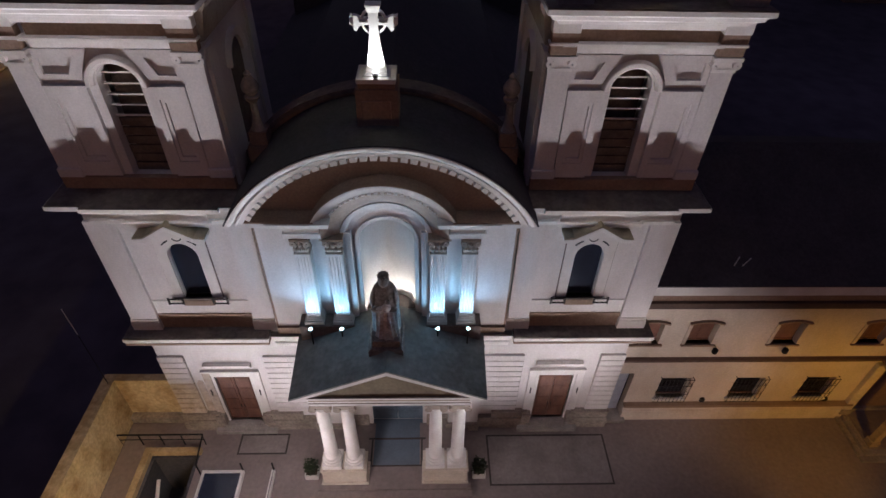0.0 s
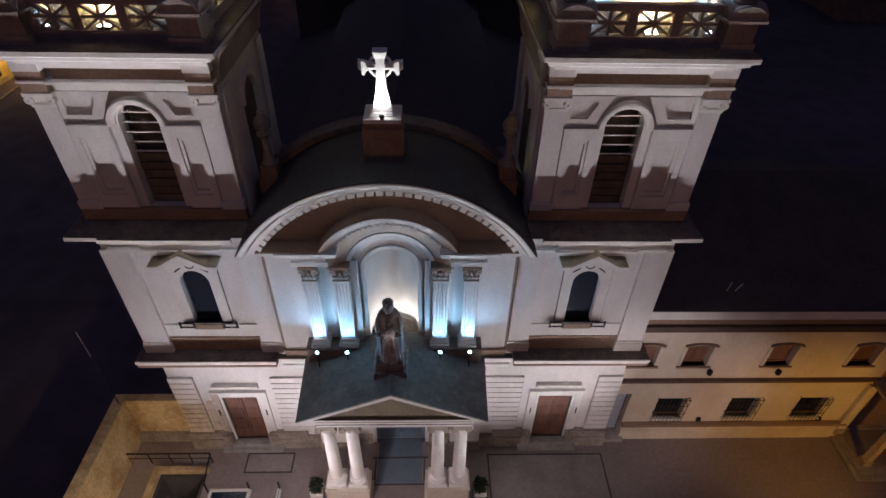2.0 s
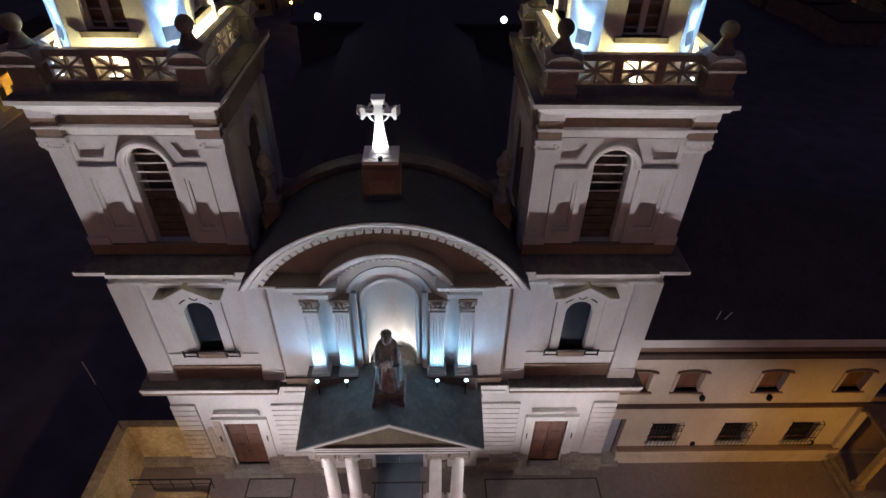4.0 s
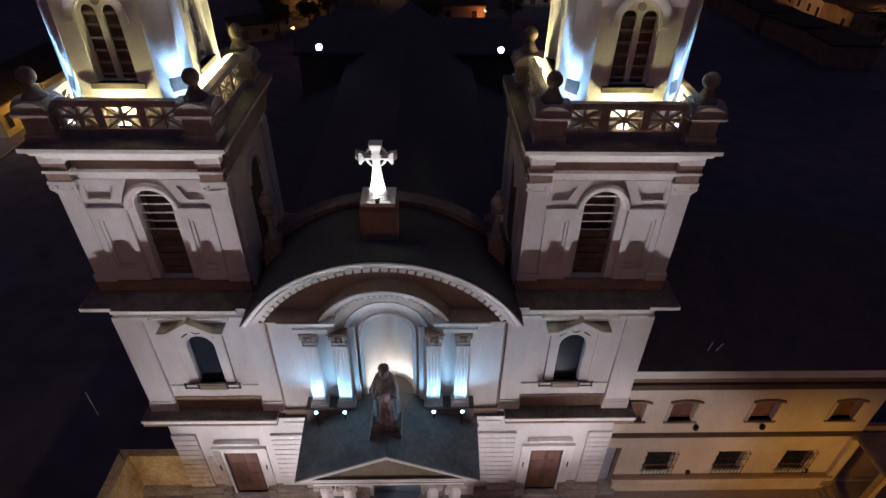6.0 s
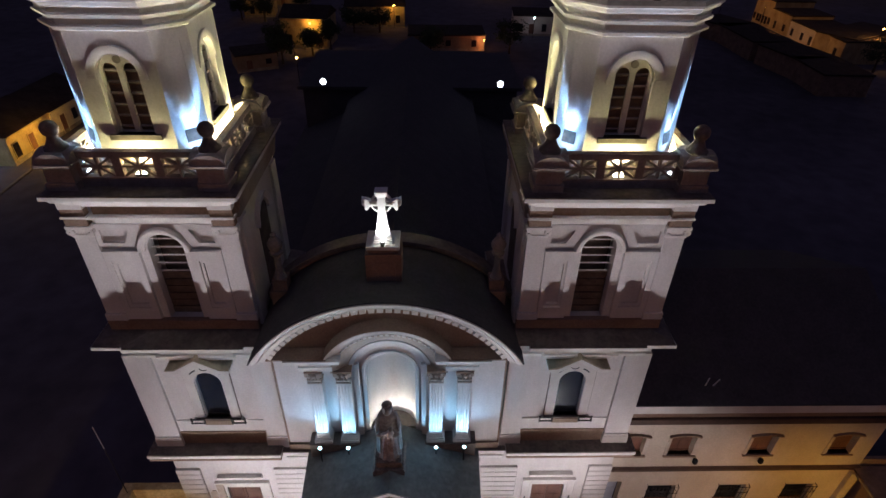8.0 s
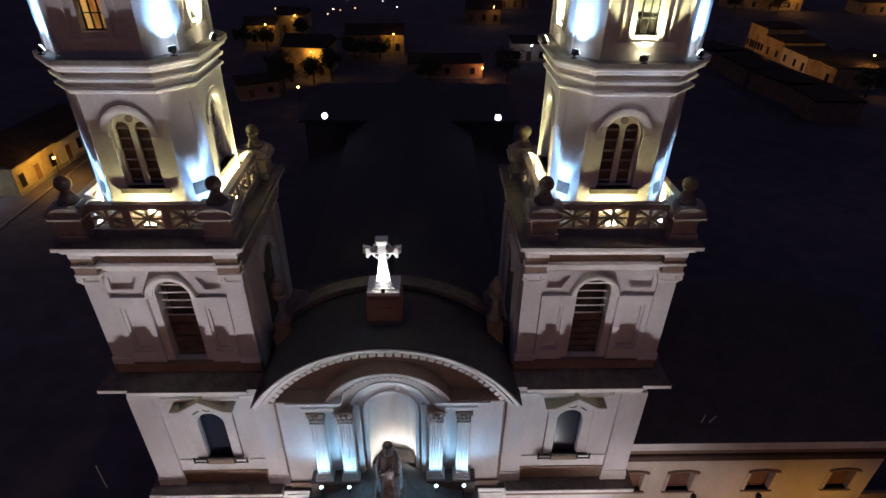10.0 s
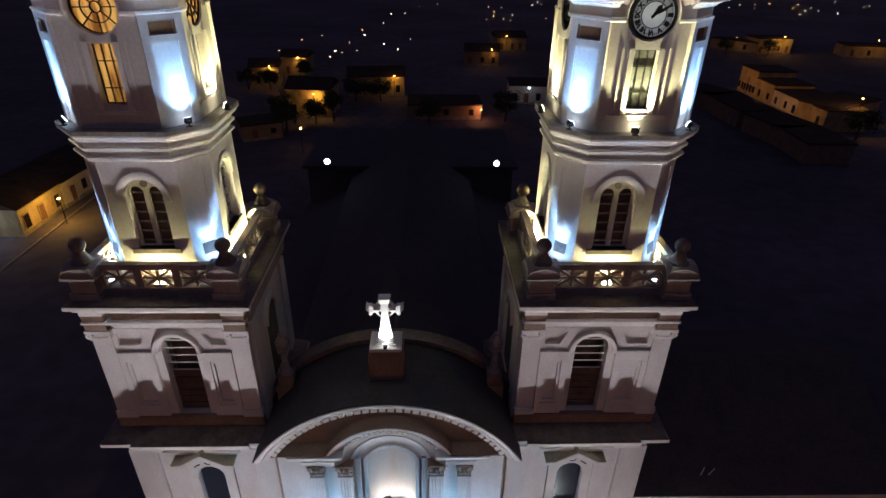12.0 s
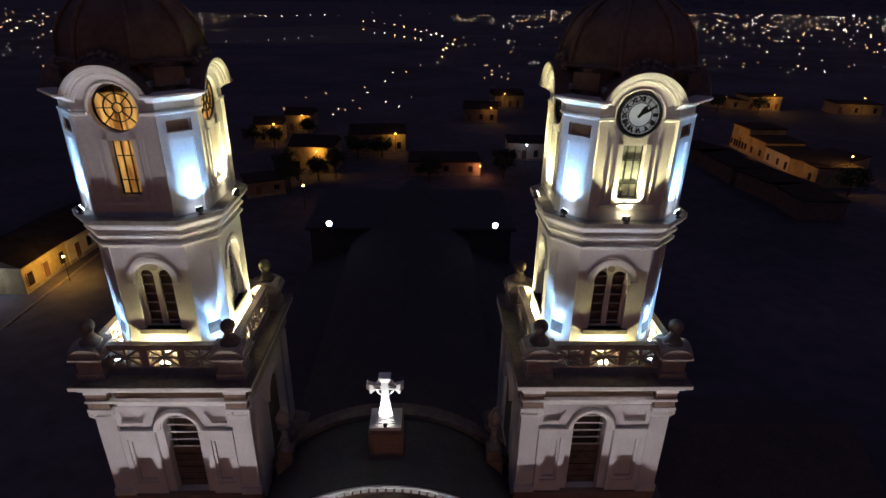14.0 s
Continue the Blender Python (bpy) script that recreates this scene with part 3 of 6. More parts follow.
    part("rear_wall", boxed(cx - h, cx + h, F + 2.0, 6.0, 13.6, 19.1), PLASTER, up)
    for s in (-1, 1):
        part("flank_wall", boxed(*sorted((cx + s * h, cx + s * 1.6)), F + 0.5, F + 2.0, 13.6, 19.1), PLASTER, up)
    part("belfry_floor", boxed(cx - 1.6, cx + 1.6, F + 0.5, F + 2.0, 14.1, 14.3), BROWN, up)
    part("belfry_soffit", boxed(cx - 1.6, cx + 1.6, F + 0.5, F + 2.0, 18.7, 19.0), BROWN, up)
    # brown stands in for the main cornice's shadow on this course
    part("base_course", boxed(cx - h - 0.05, cx + h + 0.05, F - 0.22, F + 0.02, 13.9, 14.35), BROWN, up, "base course with shade put in brown")
    for s in (-1, 1):
        x0, x1 = sorted((cx + s * h + 0.01 * s, cx + s * (h - 0.7)))
        part("pilaster", boxed(x0, x1, F - 0.15, F + 0.02, 14.35, 18.25), PLASTER, up)
        part("pilaster_base", boxed(x0 - 0.06, x1 + 0.06, F - 0.24, F + 0.02, 14.35, 14.7, 0.03), PLASTER, up)
        capital(up, x0, x1, F - 0.15, 18.25, 18.75)
        a, b = sorted((cx + s * (h - 0.75), wx + s * 0.95))
        bm = bmesh.new()
        ring_frame(bm, [(a - 0.02, 14.4), (b + 0.02, 14.4), (b + 0.02, 17.62), (a - 0.02, 17.62)], [(a + 0.2, 14.95), (b - 0.2, 14.95), (b - 0.2, 17.2), (a + 0.2, 17.2)], F - 0.17, F + 0.01)
        part("field_frame", bm, PLASTER, up)
        bm = bmesh.new()
        ring_frame(bm, [(a + 0.2, 14.95), (b - 0.2, 14.95), (b - 0.2, 17.2), (a + 0.2, 17.2)], [(a + 0.3, 15.1), (b - 0.3, 15.1), (b - 0.3, 17.05), (a + 0.3, 17.05)], F - 0.1, F + 0.01)
        part("inner_frame", bm, PLASTER, up)
        wedge_in, wedge_out = (wx + s * 1.32, cx + s * (h - 0.88))
        bm = bmesh.new()
        ring_frame(bm, [(cx + s * (h - 0.7), 17.8), (wx + s * 1.0, 17.8), (wx + s * 0.55, 18.74), (cx + s * (h - 0.7), 18.74)], [(wedge_out, 17.95), (wedge_in, 17.95), (wx + s * 1.04, 18.5), (wedge_out, 18.5)], F - 0.1, F + 0.01)
        part("spandrel_frame", bm, PLASTER, up)
    hood = bmesh.new()
    arc(hood, [(0.7, F + 0.01), (0.7, F - 0.1), (0.76, F - 0.14), (0.78, F - 0.19), (0.9, F - 0.21), (0.94, F - 0.17), (0.97, F + 0.01)], wx, 17.6, 0, 180, 22)
    part("arch_hood", hood, TRIM, up, "moulded plaster arch over the opening", smooth=True)
    for i in range(5):
        z = 16.42 + i * 0.36
        w = 0.64 if z < 17.65 else math.sqrt(max(0.05, 0.64 ** 2 - (z - 17.65) ** 2))
        part("louvre_slat", boxed(wx - w, wx + w, F + 0.3, F + 0.36, z - 0.022, z + 0.022, 0.008), TRIM, up, "thin white louvre slat")
    # dark boards put in for the lower slats, which lie in shade
    for i in range(6):
        z = 14.3 + i * 0.34
        part("shutter_board", boxed(wx - 0.64, wx + 0.64, F + 0.36 + 0.02 * (i % 2), F + 0.44, z, z + 0.3, 0.012), DARKWOOD, up, "dark board in place of shaded louvre slats")
    part("louvre_back", boxed(wx - 0.7, wx + 0.7, F + 0.9, F + 0.94, 14.3, 18.4), DARKWOOD, up)

    # upper cornice, with blocks over the pilasters
    c = 1.05
    l, r = CORNICE_X[sg] - 3.15, CORNICE_X[sg] + 3.15
    bm = bmesh.new()
    sweep(bm, [(0, 18.75), (0.12, 18.78), (0.15, 19.0), (0.3, 19.03), (0.3, 19.12), (0.1, 19.14), (0.1, 19.5), (0.28, 19.55), (0.34, 19.75), (0.62, 19.8), (0.66, 19.9), (0.86, 20.0), (0.9, 20.1), (c, 20.18), (c, 20.32)], [(l + c, 6.0), (l + c, F), (r - c, F), (r - c, 6.0)])
    cornice = part("upper_cornice", bm, TRIM, T)
    # shade of the frieze is put into its brown colour
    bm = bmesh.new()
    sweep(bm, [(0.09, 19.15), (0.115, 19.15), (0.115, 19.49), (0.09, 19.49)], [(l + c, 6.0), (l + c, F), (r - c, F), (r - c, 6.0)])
    part("frieze", bm, BROWN, cornice, "frieze with its shade put in brown")
    for s in (-1, 1):
        x0, x1 = sorted((cx + s * h + 0.05 * s, cx + s * (h - 0.75)))
        # brown blocks carry the shade between the lit mouldings
        part("cornice_block", boxed(x0, x1, F - 0.3, F, 18.77, 19.08, 0.02), BROWN, up)
        part("cornice_block", boxed(x0 - 0.04, x1 + 0.04, F - 0.36, F, 19.08, 19.16, 0.01), TRIM, up)
        part("cornice_block", boxed(x0, x1, F - 0.3, F, 19.16, 19.44, 0.01), BROWN, up)
        part("cornice_block", boxed(x0 - 0.02, x1 + 0.02, F - 0.33, F, 19.44, 19.8, 0.02), TRIM, up)
    bm = bmesh.new()
    flat_prism(bm, [(l + 0.02, F - c + 0.02), (r - 0.02, F - c + 0.02), (r - 0.02, 6.2), (l + 0.02, 6.2)], 20.3, 20.36)
    part("terrace_floor", bm, LEDGE, T, "weathered terrace covering, darkened for shade")
    for s in (-1, 1):
        # flank of the belfry stage: blind arched panel and corner strips
        x = cx + s * h
        m = Matrix.Translation((x, TOWER_Y + 0.5, 0)) @ Matrix.Rotation(s * math.pi / 2, 4, "Z")
        for a, b in ((-2.6, -1.9), (1.9, 2.6)):
            part("flank_strip", turned(boxed(a, b, -0.12, 0.02, 13.7, 18.7), m), PLASTER, up)
        bm = bmesh.new()
        arc(bm, [(0.72, 0.01), (0.72, -0.14), (1.0, -0.2), (1.0, 0.01)], 0, 17.4, 0, 180, 16)
        part("flank_arch", turned(bm, m), TRIM, up, smooth=True)
        bm = bmesh.new()
        pts = [(dx2, z) for dx2, z in arch_half(0.66, 14.4, 17.4)[:-1]]
        pts = pts + [(-x2, z) for x2, z in reversed(pts[1:])]
        prism(bm, pts, -0.03, 0.02)
        part("flank_louvre", turned(bm, m), DARKWOOD, up)
        if s != sg:
            bm = bmesh.new()
            sweep(bm, [(0, 18.9), (0.15, 18.95), (0.2, 19.3), (0.3, 19.8), (0.42, 20.0), (0.42, 20.28), (0, 20.28)], [(-2.7, 0), (2.7, 0)])
            part("flank_cornice", turned(bm, m), SHADEDPLASTER, T)


def octagon(A, h):
    return [(-h, -A), (h, -A), (A, -h), (A, h), (h, A), (-h, A), (-A, h), (-A, -h)]


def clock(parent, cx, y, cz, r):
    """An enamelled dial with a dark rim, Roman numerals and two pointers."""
    bm = bmesh.new()
    arc(bm, [(0.0, y), (r, y), (r, y + 0.06), (0.0, y + 0.06)], cx, cz, 0, 360, 48)
    dial = part("clock_dial", bm, CLOCKWHITE, parent, "white clock dial with black Roman numerals")
    bm = bmesh.new()
    arc(bm, [(r - 0.035, y - 0.015), (r + 0.05, y - 0.03), (r + 0.05, y + 0.05), (r - 0.035, y + 0.05)], cx, cz, 0, 360, 48)
    part("clock_rim", bm, BLACKPAINT, dial, smooth=True)
    bm = bmesh.new()
    arc(bm, [(r * 0.56, y - 0.012), (r * 0.6, y - 0.012), (r * 0.6, y + 0.01), (r * 0.56, y + 0.01)], cx, cz, 0, 360, 48)
    part("chapter_ring", bm, BLACKPAINT, dial)
    bm = bmesh.new()
    arc(bm, [(r * 0.6, y - 0.006), (r * 0.93, y - 0.006), (r * 0.93, y + 0.005), (r * 0.6, y + 0.005)], cx, cz, 0, 360, 48)
    part("chapter_band", bm, CLOCKGREY, dial, "grey-blue band behind the numerals")
    for i in range(60):
        a = i * math.pi / 30
        bm = bmesh.new()
        bar(bm, (cx + (r - 0.12) * math.cos(a), cz + (r - 0.12) * math.sin(a)), (cx + (r - 0.07) * math.cos(a), cz + (r - 0.07) * math.sin(a)), 0.02, 0.012)
        part("minute_mark", turned(bm, Matrix.Translation((0, y - 0.008, 0))), BLACKPAINT, dial)
    for i, word in enumerate(("I", "II", "III", "IIII", "V", "VI", "VII", "VIII", "IX", "X", "XI", "XII")):
        a = radians(90 - 30 * (i + 1))
        data = bpy.data.curves.new("numeral", "FONT")
        data.body, data.align_x, data.align_y = word, "CENTER", "CENTER"
        data.size, data.extrude, data.offset, data.space_character = 0.245 * r / 0.72, 0.004, 0.012, 0.8
        data.materials.append(BLACKPAINT)
        ob = new("numeral", data)
        ob.parent = dial
        ob.matrix_parent_inverse = Matrix.Identity(4)
        ob.matrix_basis = Matrix.Translation((cx + r * 0.755 * math.cos(a), y - 0.012, cz + r * 0.755 * math.sin(a))) @ Matrix.Rotation(math.pi / 2, 4, "X") @ Matrix.Rotation(a - math.pi / 2, 4, "Z")
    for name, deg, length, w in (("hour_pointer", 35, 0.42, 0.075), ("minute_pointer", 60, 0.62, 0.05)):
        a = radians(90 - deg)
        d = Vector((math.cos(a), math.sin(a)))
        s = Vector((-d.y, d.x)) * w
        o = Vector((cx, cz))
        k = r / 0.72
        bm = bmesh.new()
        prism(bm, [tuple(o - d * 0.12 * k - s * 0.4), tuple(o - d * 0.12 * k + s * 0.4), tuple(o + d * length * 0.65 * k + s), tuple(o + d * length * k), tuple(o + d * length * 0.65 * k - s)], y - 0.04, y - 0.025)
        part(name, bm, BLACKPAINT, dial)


def rose_window(parent, cx, y, cz, r):
    """Round stained glass with iron rings and spokes."""
    bm = bmesh.new()
    arc(bm, [(0.0, y + 0.1), (r, y + 0.1), (r, y + 0.115), (0.0, y + 0.115)], cx, cz, 0, 360, 40)
    rose = part("rose_window", bm, AMBER, parent, "round amber window lit from inside")
    for q, w in ((0.15, 0.03), (0.42, 0.028), (r - 0.02, 0.04)):
        bm = bmesh.new()
        arc(bm, [(q - w / 2, y + 0.05), (q + w / 2, y + 0.05), (q + w / 2, y + 0.1), (q - w / 2, y + 0.1)], cx, cz, 0, 360, 40)
        part("iron_ring", bm, BLACKPAINT, rose)
    for i in range(8):
        a = i * math.pi / 4 + 0.02
        bm = bmesh.new()
        bar(bm, (cx + 0.15 * math.cos(a), cz + 0.15 * math.sin(a)), (cx + r * math.cos(a), cz + r * math.sin(a)), 0.028, 0.05)
        part("spoke", turned(bm, Matrix.Translation((0, y + 0.075, 0))), BLACKPAINT, rose)


def octagon_stages(T, cx, sg, with_clock):
    """The two octagonal lanterns and the dome."""
    cy = TOWER_Y
    at = Matrix.Translation((cx, cy, 0))
    A, h = 2.05, 1.22

    # lower octagon
    for k in range(8):
        cardinal = k % 2 == 0
        m = at @ Matrix.Rotation(k * math.pi / 4, 4, "Z")
        ap = A if cardinal else (A + h) / math.sqrt(2)
        hw = h if cardinal else (A - h) / math.sqrt(2)
        bm = bmesh.new()
        if cardinal:
            pierced(bm, 0, -hw, hw, 20.3, 25.3, [arch_half(0.62, 21.95, 23.85)], -ap, -ap + 0.4)
            wall = part("octagon_wall", turned(bm, m), PLASTER, T, "plastered octagon wall with an arched belfry window")
            bm = bmesh.new()
            arc(bm, [(0.64, -ap + 0.01), (0.64, -ap - 0.03), (0.7, -ap - 0.05), (0.84, -ap - 0.07), (0.88, -ap - 0.06), (0.89, -ap + 0.01)], 0, 23.87, 0, 180, 20)
            part("arch_hood", turned(bm, m), TRIM, wall, smooth=True)
            for s in (-1, 1):
                part("hood_stop", turned(boxed(*sorted((s * 0.64, s * 0.9)), -ap - 0.055, -ap + 0.01, 23.72, 23.87, 0.015), m), TRIM, wall)
            bm = bmesh.new()
            pierced(bm, -0.31, -0.63, 0.0, 21.95, 24.6, [arch_half(0.22, 21.98, 23.95)], -ap + 0.2, -ap + 0.3)
            pierced(bm, 0.31, 0.0, 0.63, 21.95, 24.6, [arch_half(0.22, 21.98, 23.95)], -ap + 0.2, -ap + 0.3)
            win = part("twin_window", turned(bm, m), TRIM, wall, "twin arched belfry lights with louvres")
            for s in (-1, 1):
                for i in range(6):
                    z = 22.1 + i * 0.36
                    b2 = boxed(-0.22, 0.22, -0.11, 0.11, -0.03, 0.03)
                    turned(b2, m @ Matrix.Translation((s * 0.31, -ap + 0.35, z)) @ Matrix.Rotation(radians(-30), 4, "X"))
                    part("louvre_slat", b2, STONE, win)
            part("louvre_back", turned(boxed(-0.63, 0.63, -ap + 0.44, -ap + 0.48, 21.95, 24.5), m), BROWN, win)
            bm = bmesh.new()
            prism(bm, [(-0.82, 21.78), (0.82, 21.78), (0.82, 21.95), (-0.82, 21.95)], -ap - (0.12 if sg > 0 and k == 0 else 0.08), -ap + 0.25)
            part("window_sill", turned(bm, m), LEDGE, wall, "dark sloping window sill")
            bm = bmesh.new()
            arc(bm, [(0.0, -ap + 0.16), (0.12, -ap + 0.16), (0.12, -ap + 0.21), (0.0, -ap + 0.21)], 0, 24.28, 0, 360, 16)
            part("oculus", turned(bm, m), STONE, win)
        else:
            box(bm, -hw, hw, -ap, -ap + 0.4, 20.3, 25.3)
            wall = part("octagon_wall", turned(bm, m), PLASTER, T, "plastered octagon corner with a sunk panel")
            bm = bmesh.new()
            for x0, x1, z0, z1 in ((-hw, -hw + 0.3, 20.4, 25.1), (hw - 0.3, hw, 20.4, 25.1), (-hw + 0.3, hw - 0.3, 24.8, 25.1)):
                box(bm, x0, x1, -ap - 0.02, -ap + 0.01, z0, z1)
            part("panel_border", turned(bm, m), PLASTER, wall)
            b2 = bmesh.new()
            prism(b2, [(-ap - 0.07, 21.6), (-ap - 0.05, 21.57), (-ap + 0.01, 22.0), (-ap + 0.01, 22.06)], -0.24, 0.24)
            turned(b2, m @ Matrix(((0, 1, 0, 0), (1, 0, 0, 0), (0, 0, 1, 0), (0, 0, 0, 1))))
            part("sloping_shade", b2, LEDGE, wall, "dark sloping plate over the corner lamp")
    o8 = [(cx + x, cy + y) for x, y in octagon(A, h)]
    bm = bmesh.new()
    sweep(bm, [(0, 20.35), (0.1, 20.35), (0.1, 20.8), (0.05, 20.9), (0, 20.92)], o8, True)
    part("octagon_base", bm, PLASTER, T)
    bm = bmesh.new()
    o8 = [(x, y - 0.09) for x, y in o8]
    sweep(bm, [(-0.14, 25.16), (0.08, 25.18), (0.17, 25.23), (0.18, 25.31), (0.03, 25.34), (0.03, 25.5), (0.2, 25.54), (0.23, 25.64), (0.13, 25.68), (0.15, 25.82), (0.32, 25.9), (0.36, 26.0), (0.42, 26.04), (0.42, 26.18)], o8, True)
    part("octagon_cornice", bm, TRIM, T, smooth=False)
    bm = bmesh.new()
    flat_prism(bm, [(cx + x, cy - 0.09 + y) for x, y in octagon(A + 0.43, h + 0.17)], 26.1, 26.24)
    part("gallery_floor", bm, STONE, T, "weathered grey gallery covering")

    # upper octagon
    A2, h2, z2 = 2.04, 1.2, 29.68
    cy = UPPER_Y
    at = Matrix.Translation((cx, cy, 0))
    for k in range(8):
        cardinal = k % 2 == 0
        m = at @ Matrix.Rotation(k * math.pi / 4, 4, "Z")
        ap = A2 if cardinal else (A2 + h2) / math.sqrt(2)
        hw = h2 if cardinal else (A2 - h2) / math.sqrt(2)
        bm = bmesh.new()
        if cardinal:
            pierced(bm, 0, -hw, hw, 26.2, 30.45, [circle_half(0.73, z2), rect_half(0.36, 26.95, 28.72)], -ap, -ap + 0.3)
            wall = part("upper_octagon_wall", turned(bm, m), PLASTER, T, "plastered lantern wall with a round and a tall opening")
            bm = bmesh.new()
            arc(bm, [(0.82, -ap + 0.01), (0.82, -ap - 0.03), (1.02, -ap - 0.13), (1.03, -ap - 0.22), (1.08, -ap - 0.26), (1.12, -ap - 0.26), (1.14, -ap - 0.31), (1.2, -ap - 0.33), (1.21, -ap - 0.4), (1.25, -ap - 0.43), (1.33, -ap - 0.46), (1.33, -ap + 0.3), (0.95, -ap + 0.3)], 0, z2 - 0.05, 20, 160, 26)
            part("arched_cornice", turned(bm, m), TRIM, wall, "moulded arched cornice over the round opening", smooth=True)
            bm = bmesh.new()
            arc(bm, [(0.73, -ap + 0.01), (0.73, -ap - 0.06), (0.77, -ap - 0.09), (0.81, -ap - 0.06), (0.82, -ap + 0.01)], 0, z2, -8, 188, 28)
            part("opening_moulding", turned(bm, m), TRIM, wall, smooth=True)
            # dark cover added for the arch top that gets no light
            bm = bmesh.new()
            arc(bm, [(1.33, -ap - 0.43), (1.37, -ap - 0.43), (1.37, -ap + 0.5), (1.33, -ap + 0.5)], 0, z2 - 0.05, 22, 158, 26)
            part("arch_flashing", turned(bm, m), DOME, wall, "dark brown cover for the arch's shaded top", smooth=True)
            bm = bmesh.new()
            for s in (-1, 1):
                box(bm, *sorted((s * 0.36, s * 0.52)), -ap - 0.06, -ap + 0.01, 26.8, 28.76)
                box(bm, *sorted((s * 0.68, s * 0.74)), -ap - 0.035, -ap + 0.01, 26.9, 28.76)
            box(bm, -0.9, 0.9, -ap - 0.06, -ap + 0.01, 26.66, 26.78)
            part("window_trim", turned(bm, m), TRIM, wall)
            # crest above the arch
            for i in range(11):
                a = radians(62 + i * 5.6)
                q = 1.45 - 0.13 * abs(i - 5)
                lean = (i - 5) * 0.1
                bm = bmesh.new()
                lathe(bm, [(0.02, 0), (0.07 * q, 0.03), (0.09 * q, 0.08), (0.05 * q, 0.15 * q), (0.075 * q, 0.2 * q), (0.02, 0.27 * q)], 0, 0, 8)
                turned(bm, m @ Matrix.Translation((1.33 * math.cos(a), -ap - 0.12 + 0.08 * (i % 2), z2 - 0.05 + 1.32 * math.sin(a))) @ Matrix.Rotation(math.pi / 2 - a - lean * 0.5, 4, "Y"))
                part("crest_leaf", bm, BRONZE, wall, smooth=True)
            for s in (-1, 1):
                bm = bmesh.new()
                arc(bm, [(0.05, -ap - 0.14), (0.12, -ap - 0.16), (0.12, -ap + 0.02), (0.05, -ap + 0.02)], s * 0.64, 30.86, 0, 360, 14)
                part("crest_scroll", turned(bm, m), BRONZE, wall, smooth=True)
            lit = not with_clock
            bm = bmesh.new()
            box(bm, -0.36, 0.36, -ap + 0.26, -ap + 0.275, 26.95, 28.72)
            win = part("tall_window", turned(bm, m), AMBER if lit else GREYPANE, wall, "tall window with iron glazing bars")
            bm = bmesh.new()
            for x in (-0.12, 0.12):
                box(bm, x - 0.014, x + 0.014, -ap + 0.2, -ap + 0.25, 26.95, 28.72)
            for z in (27.42, 28.2):
                box(bm, -0.36, 0.36, -ap + 0.2, -ap + 0.25, z - 0.014, z + 0.014)
            for x in (-0.35, 0.35):
                box(bm, x - 0.02, x + 0.02, -ap + 0.2, -ap + 0.255, 26.95, 28.72)
            for z in (26.97, 28.7):
                box(bm, -0.36, 0.36, -ap + 0.2, -ap + 0.255, z - 0.02, z + 0.02)
            part("glazing_bar", turned(bm, m), BLACKPAINT, win)
            if k == 0 and with_clock:
                clock(T, cx, cy - ap - 0.04, z2, 0.62)
            elif k == 0:
                rose_window(T, cx, cy - ap + 0.17, z2 - 0.02, 0.72)
            else:
                bm = bmesh.new()
                arc(bm, [(0.0, -ap + 0.1), (0.72, -ap + 0.1), (0.72, -ap + 0.115), (0.0, -ap + 0.115)], 0, z2, 0, 360, 32)
                rose = part("round_window", turned(bm, m), AMBER if lit else DARKPANE, wall)
                for q in (0.15, 0.42, 0.7):
                    bm = bmesh.new()
                    arc(bm, [(q - 0.02, -ap + 0.05), (q + 0.02, -ap + 0.05), (q + 0.02, -ap + 0.1), (q - 0.02, -ap + 0.1)], 0, z2, 0, 360, 32)
                    part("iron_ring", turned(bm, m), BLACKPAINT, rose)
                for i in range(8):
                    a = i * math.pi / 4
                    bm = bmesh.new()
                    bar(bm, (0.15 * math.cos(a), z2 + 0.15 * math.sin(a)), (0.7 * math.cos(a), z2 + 0.7 * math.sin(a)), 0.028, 0.05)
                    turned(bm, Matrix.Translation((0, -ap + 0.075, 0)))
                    part("spoke", turned(bm, m), BLACKPAINT, rose)
        else:
            box(bm, -hw, hw, -ap, -ap + 0.3, 26.2, 30.0)
            wall = part("upper_octagon_wall", turned(bm, m), PLASTER, T, "plastered lantern corner with sunk panels")
            bm = bmesh.new()
            for x0, x1, z0, z1 in ((-hw - 0.04, -hw + 0.2, 26.3, 29.52), (hw - 0.2, hw + 0.04, 26.3, 29.52), (-hw + 0.2, hw - 0.2, 29.32, 29.52), (-hw + 0.2, hw - 0.2, 28.72, 28.93)):
                box(bm, x0, x1, -ap - 0.1, -ap + 0.01, z0, z1)
            part("panel_border", turned(bm, m), PLASTER, wall)
            # brown plate stands in for the shade in the small sunk panel
            part("small_panel", turned(boxed(-hw + 0.26, hw - 0.26, -ap - 0.03, -ap + 0.01, 28.96, 29.28), m), BROWN, wall)
            # entablature that turns the corner and dies against the arches on both sides
            turn = at @ Matrix.Rotation((k - 1) * math.pi / 4, 4, "Z")
            for name, prof, e in (("architrave", [(0, 29.46), (0.09, 29.48), (0.12, 29.52), (0.12, 29.58), (0.05, 29.61), (0.05, 29.9)], 0.78), ("corner_cornice", [(0, 29.84), (0.1, 29.86), (0.14, 29.92), (0.22, 29.94), (0.24, 29.99), (0.38, 30.01), (0.46, 30.06), (0.46, 30.13), (0, 30.17)], 1.05)):
                bm = bmesh.new()
                sweep(bm, prof, [(e, -A2), (h2, -A2), (A2, -h2), (A2, -e)])
